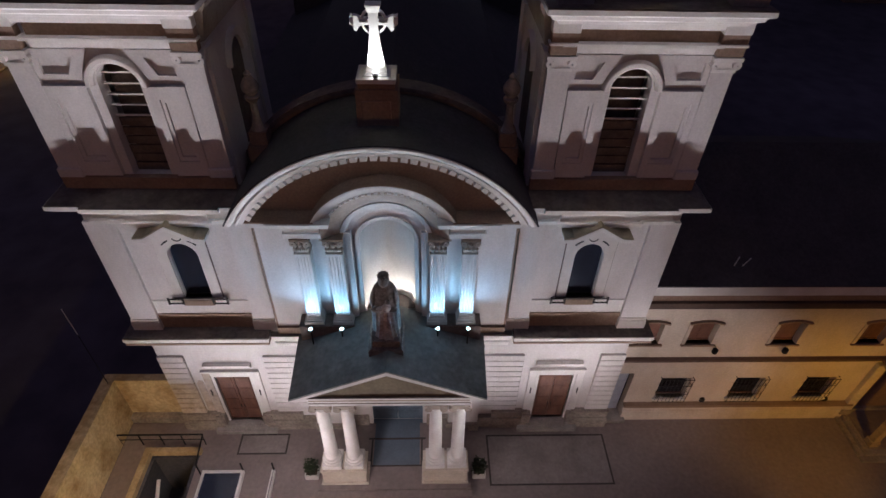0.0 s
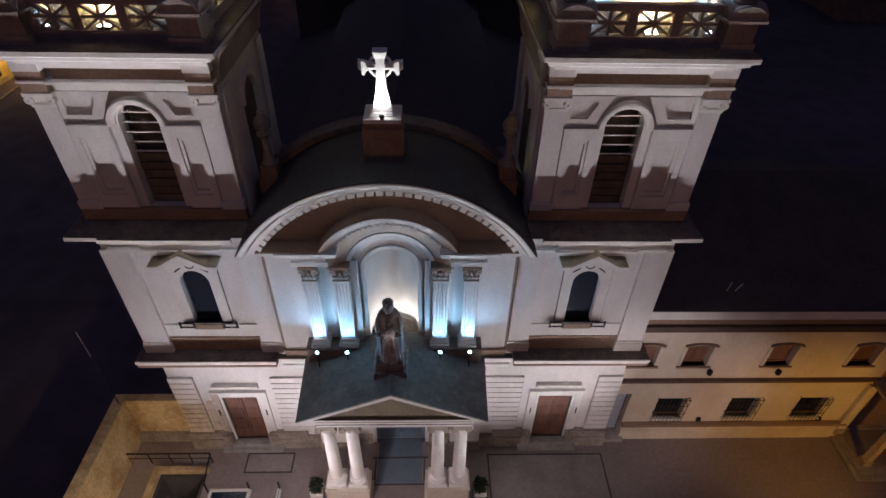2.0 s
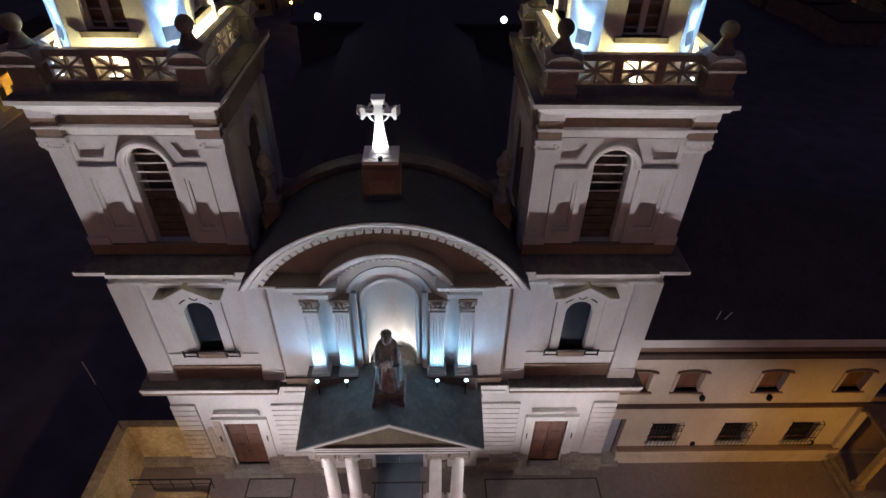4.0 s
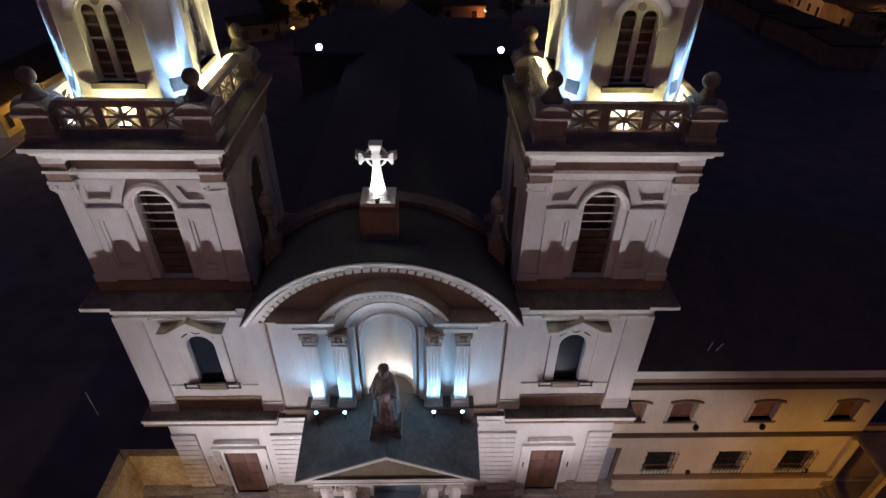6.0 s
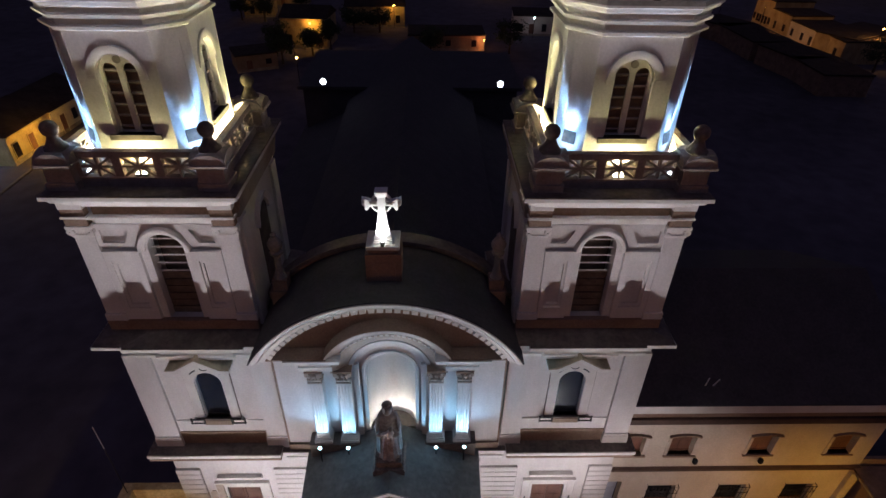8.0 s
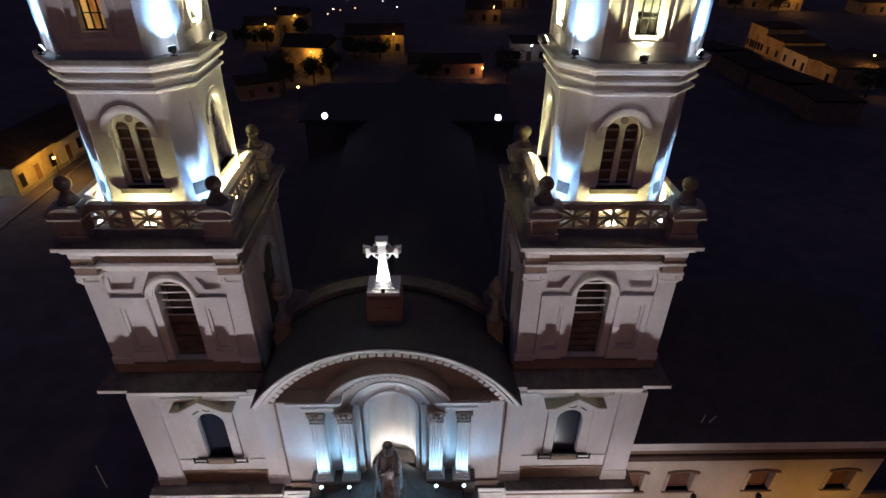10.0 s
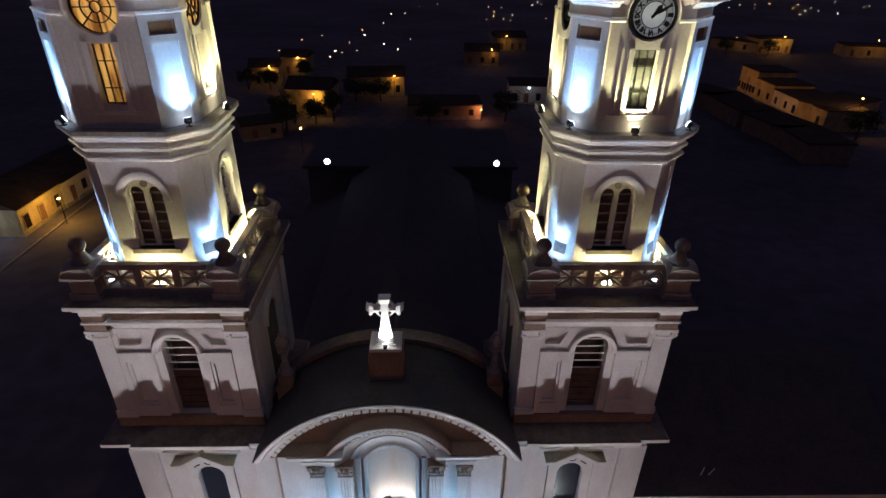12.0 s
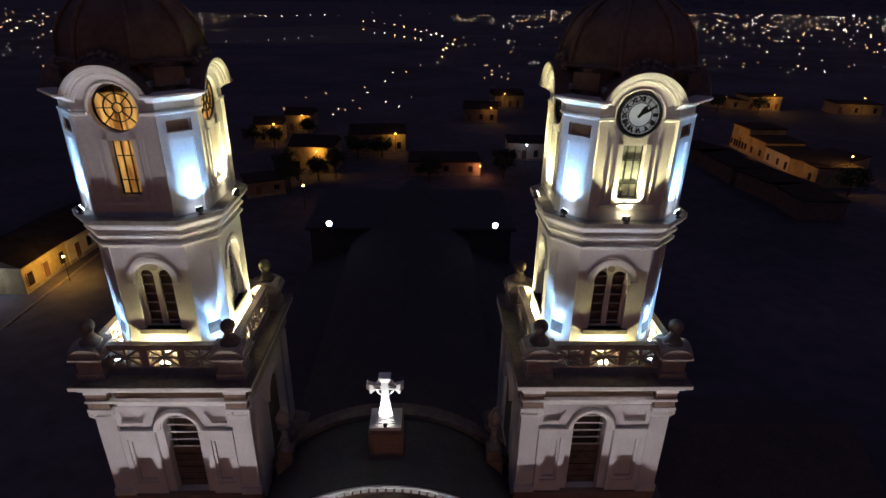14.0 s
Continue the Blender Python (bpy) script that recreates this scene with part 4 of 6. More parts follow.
                part(name, turned(bm, turn), TRIM, wall)
    # drum and ribbed dome
    o8 = [(x, y) for x, y in octagon(A2 - 0.32, h2 + 0.34)]
    bm = bmesh.new()
    flat_prism(bm, [(cx + x, cy + y) for x, y in o8], 30.08, 30.96)
    drum = part("dome_drum", bm, DOME, T, "dark brown drum with sunk panels")
    for k in range(8):
        m = at @ Matrix.Rotation(k * math.pi / 4, 4, "Z")
        ap = A2 - 0.32 if k % 2 == 0 else (A2 + h2 + 0.02) / math.sqrt(2)
        part("drum_panel", turned(boxed(-0.46, 0.46, -ap - 0.06, -ap + 0.01, 30.3, 30.84, 0.02), m), DOME, drum)
    bm = bmesh.new()
    prof = [(2.17, 30.9), (2.21, 30.98), (2.09, 31.05)] + [(2.05 * math.cos(a), 31.06 + 2.08 * math.sin(a)) for a in [i * math.pi / 2 / 12 for i in range(12)]] + [(0.3, 33.1)]
    rings = []
    for r, z in prof:
        rings.append([bm.verts.new((cx + r * 1.03 * math.cos(math.pi / 8 + i * math.pi / 4), cy + r * 1.03 * math.sin(math.pi / 8 + i * math.pi / 4), z)) for i in range(8)])
    for a, b in zip(rings, rings[1:]):
        for i in range(8):
            bm.faces.new((a[i], a[(i + 1) % 8], b[(i + 1) % 8], b[i]))
    bm.faces.new(rings[-1])
    dome = part("dome", bm, DOME, T, "dark brown sheet-metal dome with eight ribs", smooth=True)
    for i in range(8):
        bm = bmesh.new()
        a = math.pi / 8 + i * math.pi / 4
        for (r0, z0), (r1, z1) in zip(prof[2:], prof[3:]):
            rod(bm, (cx + r0 * 1.05 * math.cos(a), cy + r0 * 1.05 * math.sin(a), z0), (cx + r1 * 1.05 * math.cos(a), cy + r1 * 1.05 * math.sin(a), z1), 0.07)
        part("rib", bm, DOME, dome)
    bm = bmesh.new()
    lathe(bm, [(0.42, 33.0), (0.42, 33.2), (0.28, 33.3), (0.28, 34.0), (0.4, 34.1), (0.2, 34.5), (0.05, 34.9)], cx, cy, 12)
    part("lantern_finial", bm, DOME, dome, smooth=True)


def bell_tower(sg, with_clock):
    cx = sg * TOWER_X
    T = thing("bell_tower", (cx, TOWER_Y, GROUND), "white plastered church tower with " + ("a clock" if with_clock else "an amber round window") + " and brown dome", "bell tower", "twin bell towers")
    tower_shaft(T, cx, sg)
    balustrade(T, LANTERN_X[sg], TOWER_Y - 0.03, 2.42, 20.34, 21.58)
    octagon_stages(T, LANTERN_X[sg], sg, with_clock)
    return T


bell_tower(-1, False)
bell_tower(1, True)


# ---------------------------------------------------------------- the church between the towers
def fluted_pilaster(parent, x0, x1, y, z0, z1):
    """A pilaster with sunk flutes, base and leafy capital."""
    w = x1 - x0
    bm = bmesh.new()
    box(bm, x0, x1, y + 0.025, y + 0.5, z0 + 0.35, z1 - 0.8)
    pil = part("fluted_pilaster", bm, TRIM, parent)
    k = 4
    for i in range(k + 1):
        c = x0 + 0.05 + (w - 0.1) * i / k
        part("fillet", boxed(c - 0.05, c + 0.05, y + 0.008, y + 0.06, z0 + 0.52, z1 - 0.95, 0.015), TRIM, pil)
    part("shaft_foot", boxed(x0, x1, y, y + 0.06, z0 + 0.35, z0 + 0.52), TRIM, pil)
    part("necking", boxed(x0, x1, y, y + 0.06, z1 - 0.95, z1 - 0.8), TRIM, pil)
    bm = bmesh.new()
    box(bm, x0 - 0.12, x1 + 0.12, y - 0.14, y + 0.5, z0, z0 + 0.16)
    box(bm, x0 - 0.07, x1 + 0.07, y - 0.08, y + 0.5, z0 + 0.16, z0 + 0.27)
    box(bm, x0 - 0.03, x1 + 0.03, y - 0.04, y + 0.5, z0 + 0.27, z0 + 0.36)
    part("pilaster_base", bm, TRIM, pil)
    # tan colour holds the shade among the capital's leaves
    bm = bmesh.new()
    box(bm, x0 - 0.02, x1 + 0.02, y - 0.03, y + 0.5, z1 - 0.8, z1 - 0.74)
    box(bm, x0 + 0.02, x1 - 0.02, y + 0.02, y + 0.5, z1 - 0.74, z1 - 0.12)
    part("capital", bm, TAN, pil, "leafy capital with shade put in tan")
    # brown carries the unlit top face of the abacus
    part("abacus", boxed(x0 - 0.08, x1 + 0.08, y - 0.12, y + 0.5, z1 - 0.12, z1, 0.015), BROWN, pil)
    for x in (x0 + 0.02, x1 - 0.02):
        bm = bmesh.new()
        arc(bm, [(0.025, y - 0.1), (0.11, y - 0.1), (0.11, y + 0.05), (0.025, y + 0.05)], x, z1 - 0.24, 0, 360, 12)
        part("volute", bm, TAN, pil)
    for row, (zz, n) in enumerate(((z1 - 0.7, 4), (z1 - 0.5, 3))):
        for i in range(n):
            xx = x0 + w * (i + 0.5) / n
            bm = bmesh.new()
            lathe(bm, [(0.02, zz), (0.08, zz + 0.06), (0.1, zz + 0.18), (0.03, zz + 0.26)], xx, y, 7)
            part("acanthus_leaf", bm, TAN, pil, smooth=True)


def church_front():
    C = thing("church", (0, 4, GROUND), "white church front with a deep arched gable over a niche", "church")
    B = 0.12           # plane of the middle bay
    # lower wall behind the portico, with the main door
    bm = bmesh.new()
    pierced(bm, 0, -4.95, 4.95, GROUND, 6.6, [arch_half(1.3, -1.1, 2.6)], FRONT, FRONT + 0.5)
    part("ground_storey_wall", bm, PLASTER, C, "white plastered wall behind the portico")
    double_door(C, 0, 1.3, -1.08, 2.6, FRONT + 0.12, BLUEDOOR, "blue-grey painted door leaf")
    part("door_lunette", boxed(-1.32, 1.32, FRONT + 0.36, FRONT + 0.4, 2.6, 3.95), DARKPANE, C)
    for s in (-1, 1):
        x0, x1 = sorted((s * 3.0, s * 4.95))
        for i in range(11):
            z = 0.02 + i * 0.405
            part("rusticated_block", boxed(x0, x1, FRONT - 0.12, FRONT + 0.01, z, z + 0.365, 0.015), PLASTER, C)
        part("plinth", boxed(*sorted((s * 1.5, s * 5.0)), FRONT - 0.26, FRONT + 0.02, GROUND, -0.5, 0.02), PLINTH, C, "stained stone plinth")
    bm = bmesh.new()
    sweep(bm, [(0, 5.2), (0.1, 5.23), (0.14, 5.45), (0.28, 5.52), (0.3, 5.66), (0.1, 5.69), (0.1, 5.86), (0.45, 5.98), (0.52, 6.1), (0.58, 6.3), (0.58, 6.42)], [(-5.2, FRONT), (5.2, FRONT)])
    part("string_cornice", bm, TRIM, C)
    part("ledge_flashing", boxed(-5.25, 5.25, -0.12, B + 0.02, 6.4, 6.46), LEDGE, C, "weathered ledge covering, darkened for its shaded top")
    # middle bay with the niche
    bm = bmesh.new()
    pierced(bm, 0, -4.84, 4.84, 6.4, 13.4, [arch_half(1.03, 7.55, 11.62)], B, B + 0.35)
    bay = part("bay_wall", bm, PLASTER, C, "white plastered bay wall round the niche")
    part("bay_foot", boxed(-4.9, 4.9, B - 0.12, B + 0.01, 6.44, 6.85, 0.01), BROWN, bay)
    for s in (-1, 1):
        part("joint_strip", boxed(*sorted((s * 4.84, s * 4.93)), B + 0.02, B + 0.3, 6.4, 12.4), BROWN, bay)
    bm = bmesh.new()
    n = 20
    prof = [(1.04, 7.5), (1.04, 11.62)] + [(1.04 * math.cos(a), 11.62 + 1.04 * math.sin(a)) for a in [i * math.pi / 2 / 9 for i in range(1, 10)]]
    rings = [[bm.verts.new((r * math.cos(math.pi * i / n), B + 0.3 + 0.95 * r * math.sin(math.pi * i / n), z)) for i in range(n + 1)] for r, z in prof]
    for a, b in zip(rings, rings[1:]):
        for i in range(n):
            bm.faces.new((a[i], a[i + 1], b[i + 1], b[i]))
    part("niche", bm, PLASTER, bay, "smooth curved niche wall", smooth=True)
    part("niche_floor", boxed(-1.04, 1.04, B - 0.2, B + 1.4, 7.4, 7.55), LEDGE, bay)
    bm = bmesh.new()
    for s in (-1, 1):
        box(bm, *sorted((s * 1.05, s * 1.2)), B - 0.06, B + 0.01, 7.55, 11.62)
    arc(bm, [(1.05, B + 0.01), (1.05, B - 0.07), (1.2, B - 0.07), (1.2, B + 0.01)], 0, 11.62, 0, 180, 24)
    part("niche_frame", bm, TRIM, bay)
    # orders either side of the niche
    for s in (-1, 1):
        for c, w in ((3.12, 0.56), (1.93, 0.6)):
            fluted_pilaster(C, s * c - w / 2, s * c + w / 2, B - 0.5, 7.62, 12.2)
        part("order_plinth", boxed(*sorted((s * 1.35, s * 3.75)), B - 0.72, B, 6.4, 7.62, 0.02), LEDGE, C, "dark weathered plinth under the pilasters")
        part("recessed_pier", boxed(*sorted((s * 1.3, s * 1.6)), B - 0.22, B, 7.3, 12.2), PLASTER, C)
        # entablature blocks
        bm = bmesh.new()
        x0, x1 = sorted((s * 2.42, s * 3.55))
        sweep(bm, [(0, 12.2), (0.1, 12.22), (0.12, 12.45), (0.06, 12.48), (0.06, 12.75), (0.2, 12.82), (0.3, 12.95), (0.5, 13.0), (0.55, 13.2), (0, 13.26)], [(x0, B + 0.3), (x0, B - 0.5), (x1, B - 0.5), (x1, B + 0.3)])
        part("entablature_block", bm, TRIM, C)
        bm = bmesh.new()
        x0, x1 = sorted((s * 3.5, s * 5.0))
        sweep(bm, [(0, 12.3), (0.1, 12.32), (0.12, 12.5), (0.05, 12.53), (0.05, 12.8), (0.3, 12.9), (0.65, 12.98), (0.7, 13.2), (0, 13.24)], [(x0, B), (x1, B)])
        part("entablature", bm, TRIM, C)
        part("ledge_flashing", boxed(*sorted((s * 2.42, s * 5.0)), B - 1.0, B + 0.2, 13.22, 13.28), BROWN, C)
    # concentric arches round the niche: jambs, splayed soffit, inner arch with dentils
    bm = bmesh.new()
    arc(bm, [(1.3, B + 0.02), (1.3, B - 0.08), (1.5, B - 0.1), (1.55, B - 0.2), (1.72, B - 0.24), (1.72, B + 0.02)], 0, 11.85, 0, 180, 34)
    for s in (-1, 1):
        box(bm, *sorted((s * 1.3, s * 1.5)), B - 0.08, B, 7.3, 11.85)
        box(bm, *sorted((s * 1.5, s * 1.66)), B - 0.2, B, 7.3, 11.85)
    part("niche_arch", bm, TRIM, C, "moulded plaster arch round the niche", smooth=True)
    # tan colour holds the shade inside the splay
    bm = bmesh.new()
    arc(bm, [(1.72, B - 0.05), (1.72, B - 0.2), (2.32, B - 0.6), (2.42, B - 0.6), (2.42, B - 0.05)], 0, 11.86, 6, 174, 36)
    part("splayed_soffit", bm, TAN, C, "splayed arch soffit with shade put in tan", smooth=True)
    R2, z2, e2 = 2.83, 11.95, 23
    bm = bmesh.new()
    arc(bm, [(R2 - 0.46, B + 0.05), (R2 - 0.46, B - 0.66), (R2 - 0.3, B - 0.7), (R2 - 0.26, B - 0.82), (R2 - 0.12, B - 0.86), (R2 - 0.08, B - 0.98), (R2, B - 1.0), (R2, B + 0.05)], 0, z2, e2, 180 - e2, 40)
    part("inner_arch", bm, TRIM, C, "moulded plaster inner arch", smooth=True)
    bm = bmesh.new()
    arc(bm, [(R2 - 0.02, B + 0.05), (R2 - 0.02, B - 0.97), (R2 + 0.03, B - 0.97), (R2 + 0.03, B + 0.05)], 0, z2, e2, 180 - e2, 40)
    part("arch_flashing", bm, BROWN, C, smooth=True)
    for i in range(23):
        a = 30 + i * 120 / 22
        bm = bmesh.new()
        box(bm, R2 - 0.52, R2 - 0.44, B - 0.7, B - 0.5, -0.06, 0.06)
        turned(bm, Matrix.Translation((0, 0, z2)) @ Matrix.Rotation(-radians(a), 4, "Y"))
        part("dentil", bm, TRIM, C)
    # great segmental arch
    R1, z1, a0 = 6.02, 10.5, 30.5
    bm = bmesh.new()
    y1 = -1.4
    arc(bm, [(R1 - 0.52, B + 0.3), (R1 - 0.52, y1 + 0.46), (R1 - 0.5, y1 + 0.36), (R1 - 0.36, y1 + 0.34), (R1 - 0.34, y1 + 0.2), (R1 - 0.28, y1 + 0.19), (R1 - 0.26, y1 + 0.34), (R1 - 0.2, y1 + 0.34), (R1 - 0.17, y1 + 0.06), (R1 - 0.1, y1 + 0.02), (R1 - 0.07, y1), (R1, y1), (R1, B + 0.3)], 0, z1, a0, 180 - a0, 56)
    part("great_arch", bm, TRIM, C, "deep moulded segmental gable arch", smooth=True)
    for i in range(34):
        a = a0 + 4 + i * (172 - 2 * a0) / 33
        bm = bmesh.new()
        box(bm, R1 - 0.66, R1 - 0.5, y1 + 0.34, y1 + 0.8, -0.11, 0.11)
        turned(bm, Matrix.Translation((0, 0, z1)) @ Matrix.Rotation(-radians(a), 4, "Y"))
        part("modillion", bm, TRIM, C)
    bm = bmesh.new()
    pts = [((R1 - 0.3) * math.cos(radians(a)), z1 + (R1 - 0.3) * math.sin(radians(a))) for a in [a0 + 1 + i * (178 - 2 * a0) / 30 for i in range(31)]]
    pts += [((R2 - 0.1) * math.cos(radians(a)), z2 + (R2 - 0.1) * math.sin(radians(a))) for a in [158 - i * 136 / 24 for i in range(25)]]
    prism(bm, pts, B - 0.3, B + 0.1)
    part("tympanum", bm, BROWN, C, "brown tympanum in the gable")
    # barrel roof behind the arch, and the parapet arch behind it
    bm = bmesh.new()
    arc(bm, [(R1 + 0.01, y1 + 0.05), (R1 + 0.06, y1 + 0.05), (R1 + 0.06, 2.4), (R1 + 0.01, 2.4)], 0, z1, a0 - 1, 181 - a0, 40)
    part("barrel_roof", bm, ROOF, C, "dark sheet roof over the gable arch", smooth=True)
    bm = bmesh.new()
    pts = [((R1 + 0.3) * math.cos(radians(a)), z1 - 0.1 + (R1 + 0.3) * math.sin(radians(a))) for a in [33 + i * 114 / 30 for i in range(31)]]
    prism(bm, [(5.2, 6.5)] + pts + [(-5.2, 6.5)], 2.2, 2.7)
    part("rear_gable_wall", bm, BROWN, C, "brown parapet wall behind the gable arch")
    bm = bmesh.new()
    arc(bm, [(R1 + 0.3, 2.1), (R1 + 0.45, 2.1), (R1 + 0.45, 2.8), (R1 + 0.3, 2.8)], 0, z1 - 0.1, 33, 147, 30)
    part("parapet_coping", bm, LEDGE, C, smooth=True)
    # nave
    bm = bmesh.new()
    box(bm, -5.2, 5.2, 2.7, 40, GROUND, 11.8)
    part("nave_wall", bm, OCHRE, C, "ochre rendered nave wall")
    bm = bmesh.new()
    prism(bm, [(-5.6, 11.6), (5.6, 11.6), (0, 15.4)], 2.7, 40.3)
    part("nave_roof", bm, ROOF, C, "dark pitched nave roof")
    for s in (-1, 1):
        part("aisle_wall", boxed(*sorted((s * 5.2, s * 9.6)), 6.2, 38, GROUND, 8.6), OCHRE, C)
        bm = bmesh.new()
        prism(bm, [(s * 5.0, 10.6), (s * 10.0, 8.5), (s * 10.0, 8.7), (s * 5.0, 10.8)], 6.1, 38.3)
        part("aisle_roof", bm, ROOF, C, "dark lean-to aisle roof")
    # roof-dark colour keeps the unlit transept walls black
    part("transept", boxed(-9.6, 9.6, 33, 44, GROUND, 12.6), ROOF, C)
    bm = bmesh.new()
    box(bm, -10, 10, 32.6, 44.4, 12.6, 12.9)
    part("transept_roof", bm, ROOF, C, "dark flat transept roof")
    # cross pedestal behind the arch crown
    bm = bmesh.new()
    box(bm, -0.8, 0.74, -0.2, 1.2, 15.6, 16.5)
    box(bm, -0.68, 0.62, -0.1, 1.1, 16.5, 17.75)
    box(bm, -0.58, 0.52, -0.02, 1.02, 17.75, 17.95)
    part("cross_pedestal", bm, BROWN, C, "stepped brown pedestal")
    part("pedestal_slab", boxed(-0.63, 0.57, -0.12, 1.0, 17.95, 18.09, 0.01), TRIM, C)
    part("pedestal_panel", boxed(-0.5, 0.4, -0.15, -0.09, 16.75, 17.4, 0.02), BROWN, C)
    # vase finials at the ends of the parapet
    for s in (-1, 1):
        bm = bmesh.new()
        box(bm, s * 4.35 - 0.4, s * 4.35 + 0.4, 1.2, 2.0, 13.0, 15.0)
        box(bm, s * 4.35 - 0.3, s * 4.35 + 0.3, 1.3, 1.9, 15.0, 15.5)
        ped = part("finial_pedestal", bm, BROWN, C)
        bm = bmesh.new()
        lathe(bm, [(0.26, 15.5), (0.2, 15.6), (0.13, 16.0), (0.12, 16.5), (0.24, 16.62), (0.26, 16.72), (0.16, 16.78), (0.28, 16.95), (0.3, 17.1), (0.2, 17.3), (0.1, 17.42), (0.13, 17.5), (0.02, 17.62)], s * 4.35, 1.6, 16)
        part("vase_finial", bm, STONE, ped, "weathered stone vase finial", smooth=True)
    return C


def portico():
    P = thing("portico", (0, -1.5, GROUND), "columned entrance porch with a pediment and a dark green roof", "portico")
    zf = -1.1
    bm = bmesh.new()
    box(bm, -3.68, 3.68, -3.25, 0.3, GROUND, zf)
    part("platform", bm, PAVING, P, "worn brown stone platform")
    part("step", boxed(-3.7, 3.7, -3.6, -3.25, GROUND, GROUND + 0.15, 0.015), PAVING, P)
    part("floor_runner", boxed(-1.15, 1.15, -2.07, 0.3, zf, zf + 0.012), MATBLUE, P, "blue-grey entrance floor covering")
    part("threshold", boxed(-1.29, 1.29, 0.3, 0.56, zf - 0.06, zf + 0.012), MATBLUE, P)
    bm = bmesh.new()
    for x in (-1.3, 1.22):
        box(bm, x, x + 0.08, -2.12, -0.6, zf, zf + 0.02)
    box(bm, -1.22, 1.22, -2.12, -2.04, zf + 0.012, zf + 0.026)
    box(bm, -1.45, 1.45, -0.66, -0.56, zf + 0.014, zf + 0.03)
    part("floor_band", bm, JOINT, P)
    for s in (-1, 1):
        bm = bmesh.new()
        x0, x1 = sorted((s * 1.38, s * 3.42))
        box(bm, x0 - 0.1, x1 + 0.1, -3.02, -1.9, zf, zf + 0.12)
        box(bm, x0, x1, -2.94, -1.98, zf + 0.12, zf + 1.08)
        box(bm, x0 - 0.06, x1 + 0.06, -2.98, -1.94, zf + 1.08, zf + 1.2)
        part("pedestal", bm, WINGWALL, P, "stone pedestal under a pair of columns")
        for c in (1.9, 2.92):
            x = s * c
            col = part("column", boxed(x - 0.45, x + 0.45, -2.9, -1.98, zf + 1.24, zf + 1.5, 0.015), TRIM, P, "white round column with an Ionic capital")
            bm = bmesh.new()
            prof = [(0.3, 0.1), (0.42, 0.39), (0.445, 0.45), (0.42, 0.53), (0.35, 0.55), (0.33, 0.61), (0.38, 0.64), (0.39, 0.69), (0.36, 0.73), (0.31, 0.75), (0.305, 0.8)]
            prof += [(0.305 - 0.05 * (i / 8) ** 1.5, 0.8 + 3.73 * i / 8) for i in range(1, 9)]
            prof += [(0.29, 4.56), (0.29, 4.63), (0.26, 4.65), (0.27, 4.8)]
            lathe(bm, prof, x, -2.44, 28)
            part("shaft", bm, TRIM, col, smooth=True)
            bm = bmesh.new()
            box(bm, x - 0.4, x + 0.4, -2.82, -2.06, 5.06, 5.2)
            box(bm, x - 0.3, x + 0.3, -2.72, -2.16, 4.78, 5.06)
            part("capital", bm, TAN, col)
            for q in (-0.32, 0.32):
                bm = bmesh.new()
                arc(bm, [(0.03, -2.84), (0.16, -2.84), (0.16, -2.04), (0.03, -2.04)], x + q, 4.92, 0, 360, 14)
                part("volute", bm, TAN, col, smooth=True)
        # wall pilasters answering the columns
        part("respond", boxed(*sorted((s * 2.6, s * 4.15)), FRONT - 0.35, FRONT, zf + 0.35, 5.3), PLASTER, P)
        part("respond_base", boxed(*sorted((s * 2.5, s * 4.22)), FRONT - 0.46, FRONT, zf - 0.3, zf + 0.35, 0.02), PLINTH, P)
        # side beams
        bm = bmesh.new()
        box(bm, *sorted((s * 2.55, s * 3.3)), -2.4, FRONT, 5.2, 5.95)
        part("side_beam", bm, TRIM, P)
    bm = bmesh.new()
    y = -2.8
    sweep(bm, [(0, 5.2), (0.0, 5.45), (0.05, 5.47), (0.05, 5.67), (0.1, 5.7), (0.1, 5.92), (0.28, 6.02), (0.36, 6.14), (0.36, 6.24), (0.0, 6.28)], [(-3.3, FRONT), (-3.3, y), (3.3, y), (3.3, FRONT)])
    box(bm, -3.24, 3.24, y + 0.03, y + 0.7, 5.21, 6.2)
    part("entablature", bm, TRIM, P)
    part("frieze", boxed(-3.26, 3.26, y - 0.115, y - 0.06, 5.7, 5.9), HOODTOP, P)
    part("frieze_line", boxed(-3.3, 3.3, y - 0.062, y - 0.02, 5.44, 5.49), LEDGE, P)
    part("porch_ceiling", boxed(-3.3, 3.3, -2.2, FRONT, 5.85, 5.95), PLASTER, P)
    # pediment
    ez, rz = 6.42, 8.22
    bm = bmesh.new()
    prism(bm, [(-3.3, 6.26), (3.3, 6.26), (0, 7.8)], -3.08, -2.5)
    part("pediment_field", bm, OLIVE, P, "olive-brown pediment field")
    for s in (-1, 1):
        bm = bmesh.new()
        prism(bm, [(s * 3.85, ez - 0.02), (s * 3.65, ez - 0.16), (0, rz - 0.32), (0, rz - 0.02)], -3.3, -2.6)
        part("raking_cornice", bm, TRIM, P)
        bm = bmesh.new()
        a = [(s * 3.88, -3.34, ez + 0.02), (0, -3.34, rz + 0.02), (0, 0.15, rz + 0.02), (s * 3.95, -0.2, ez + 0.26)]
        v = [bm.verts.new(p) for p in a] + [bm.verts.new((p[0], p[1], p[2] - 0.09)) for p in a]
        bm.faces.new(v[:4])
        bm.faces.new(v[7:3:-1])
        for i in range(4):
            bm.faces.new((v[i], v[4 + i], v[4 + (i + 1) % 4], v[(i + 1) % 4]))
        part("roof_slope", bm, GREENROOF, P, "dark green weathered metal roof")
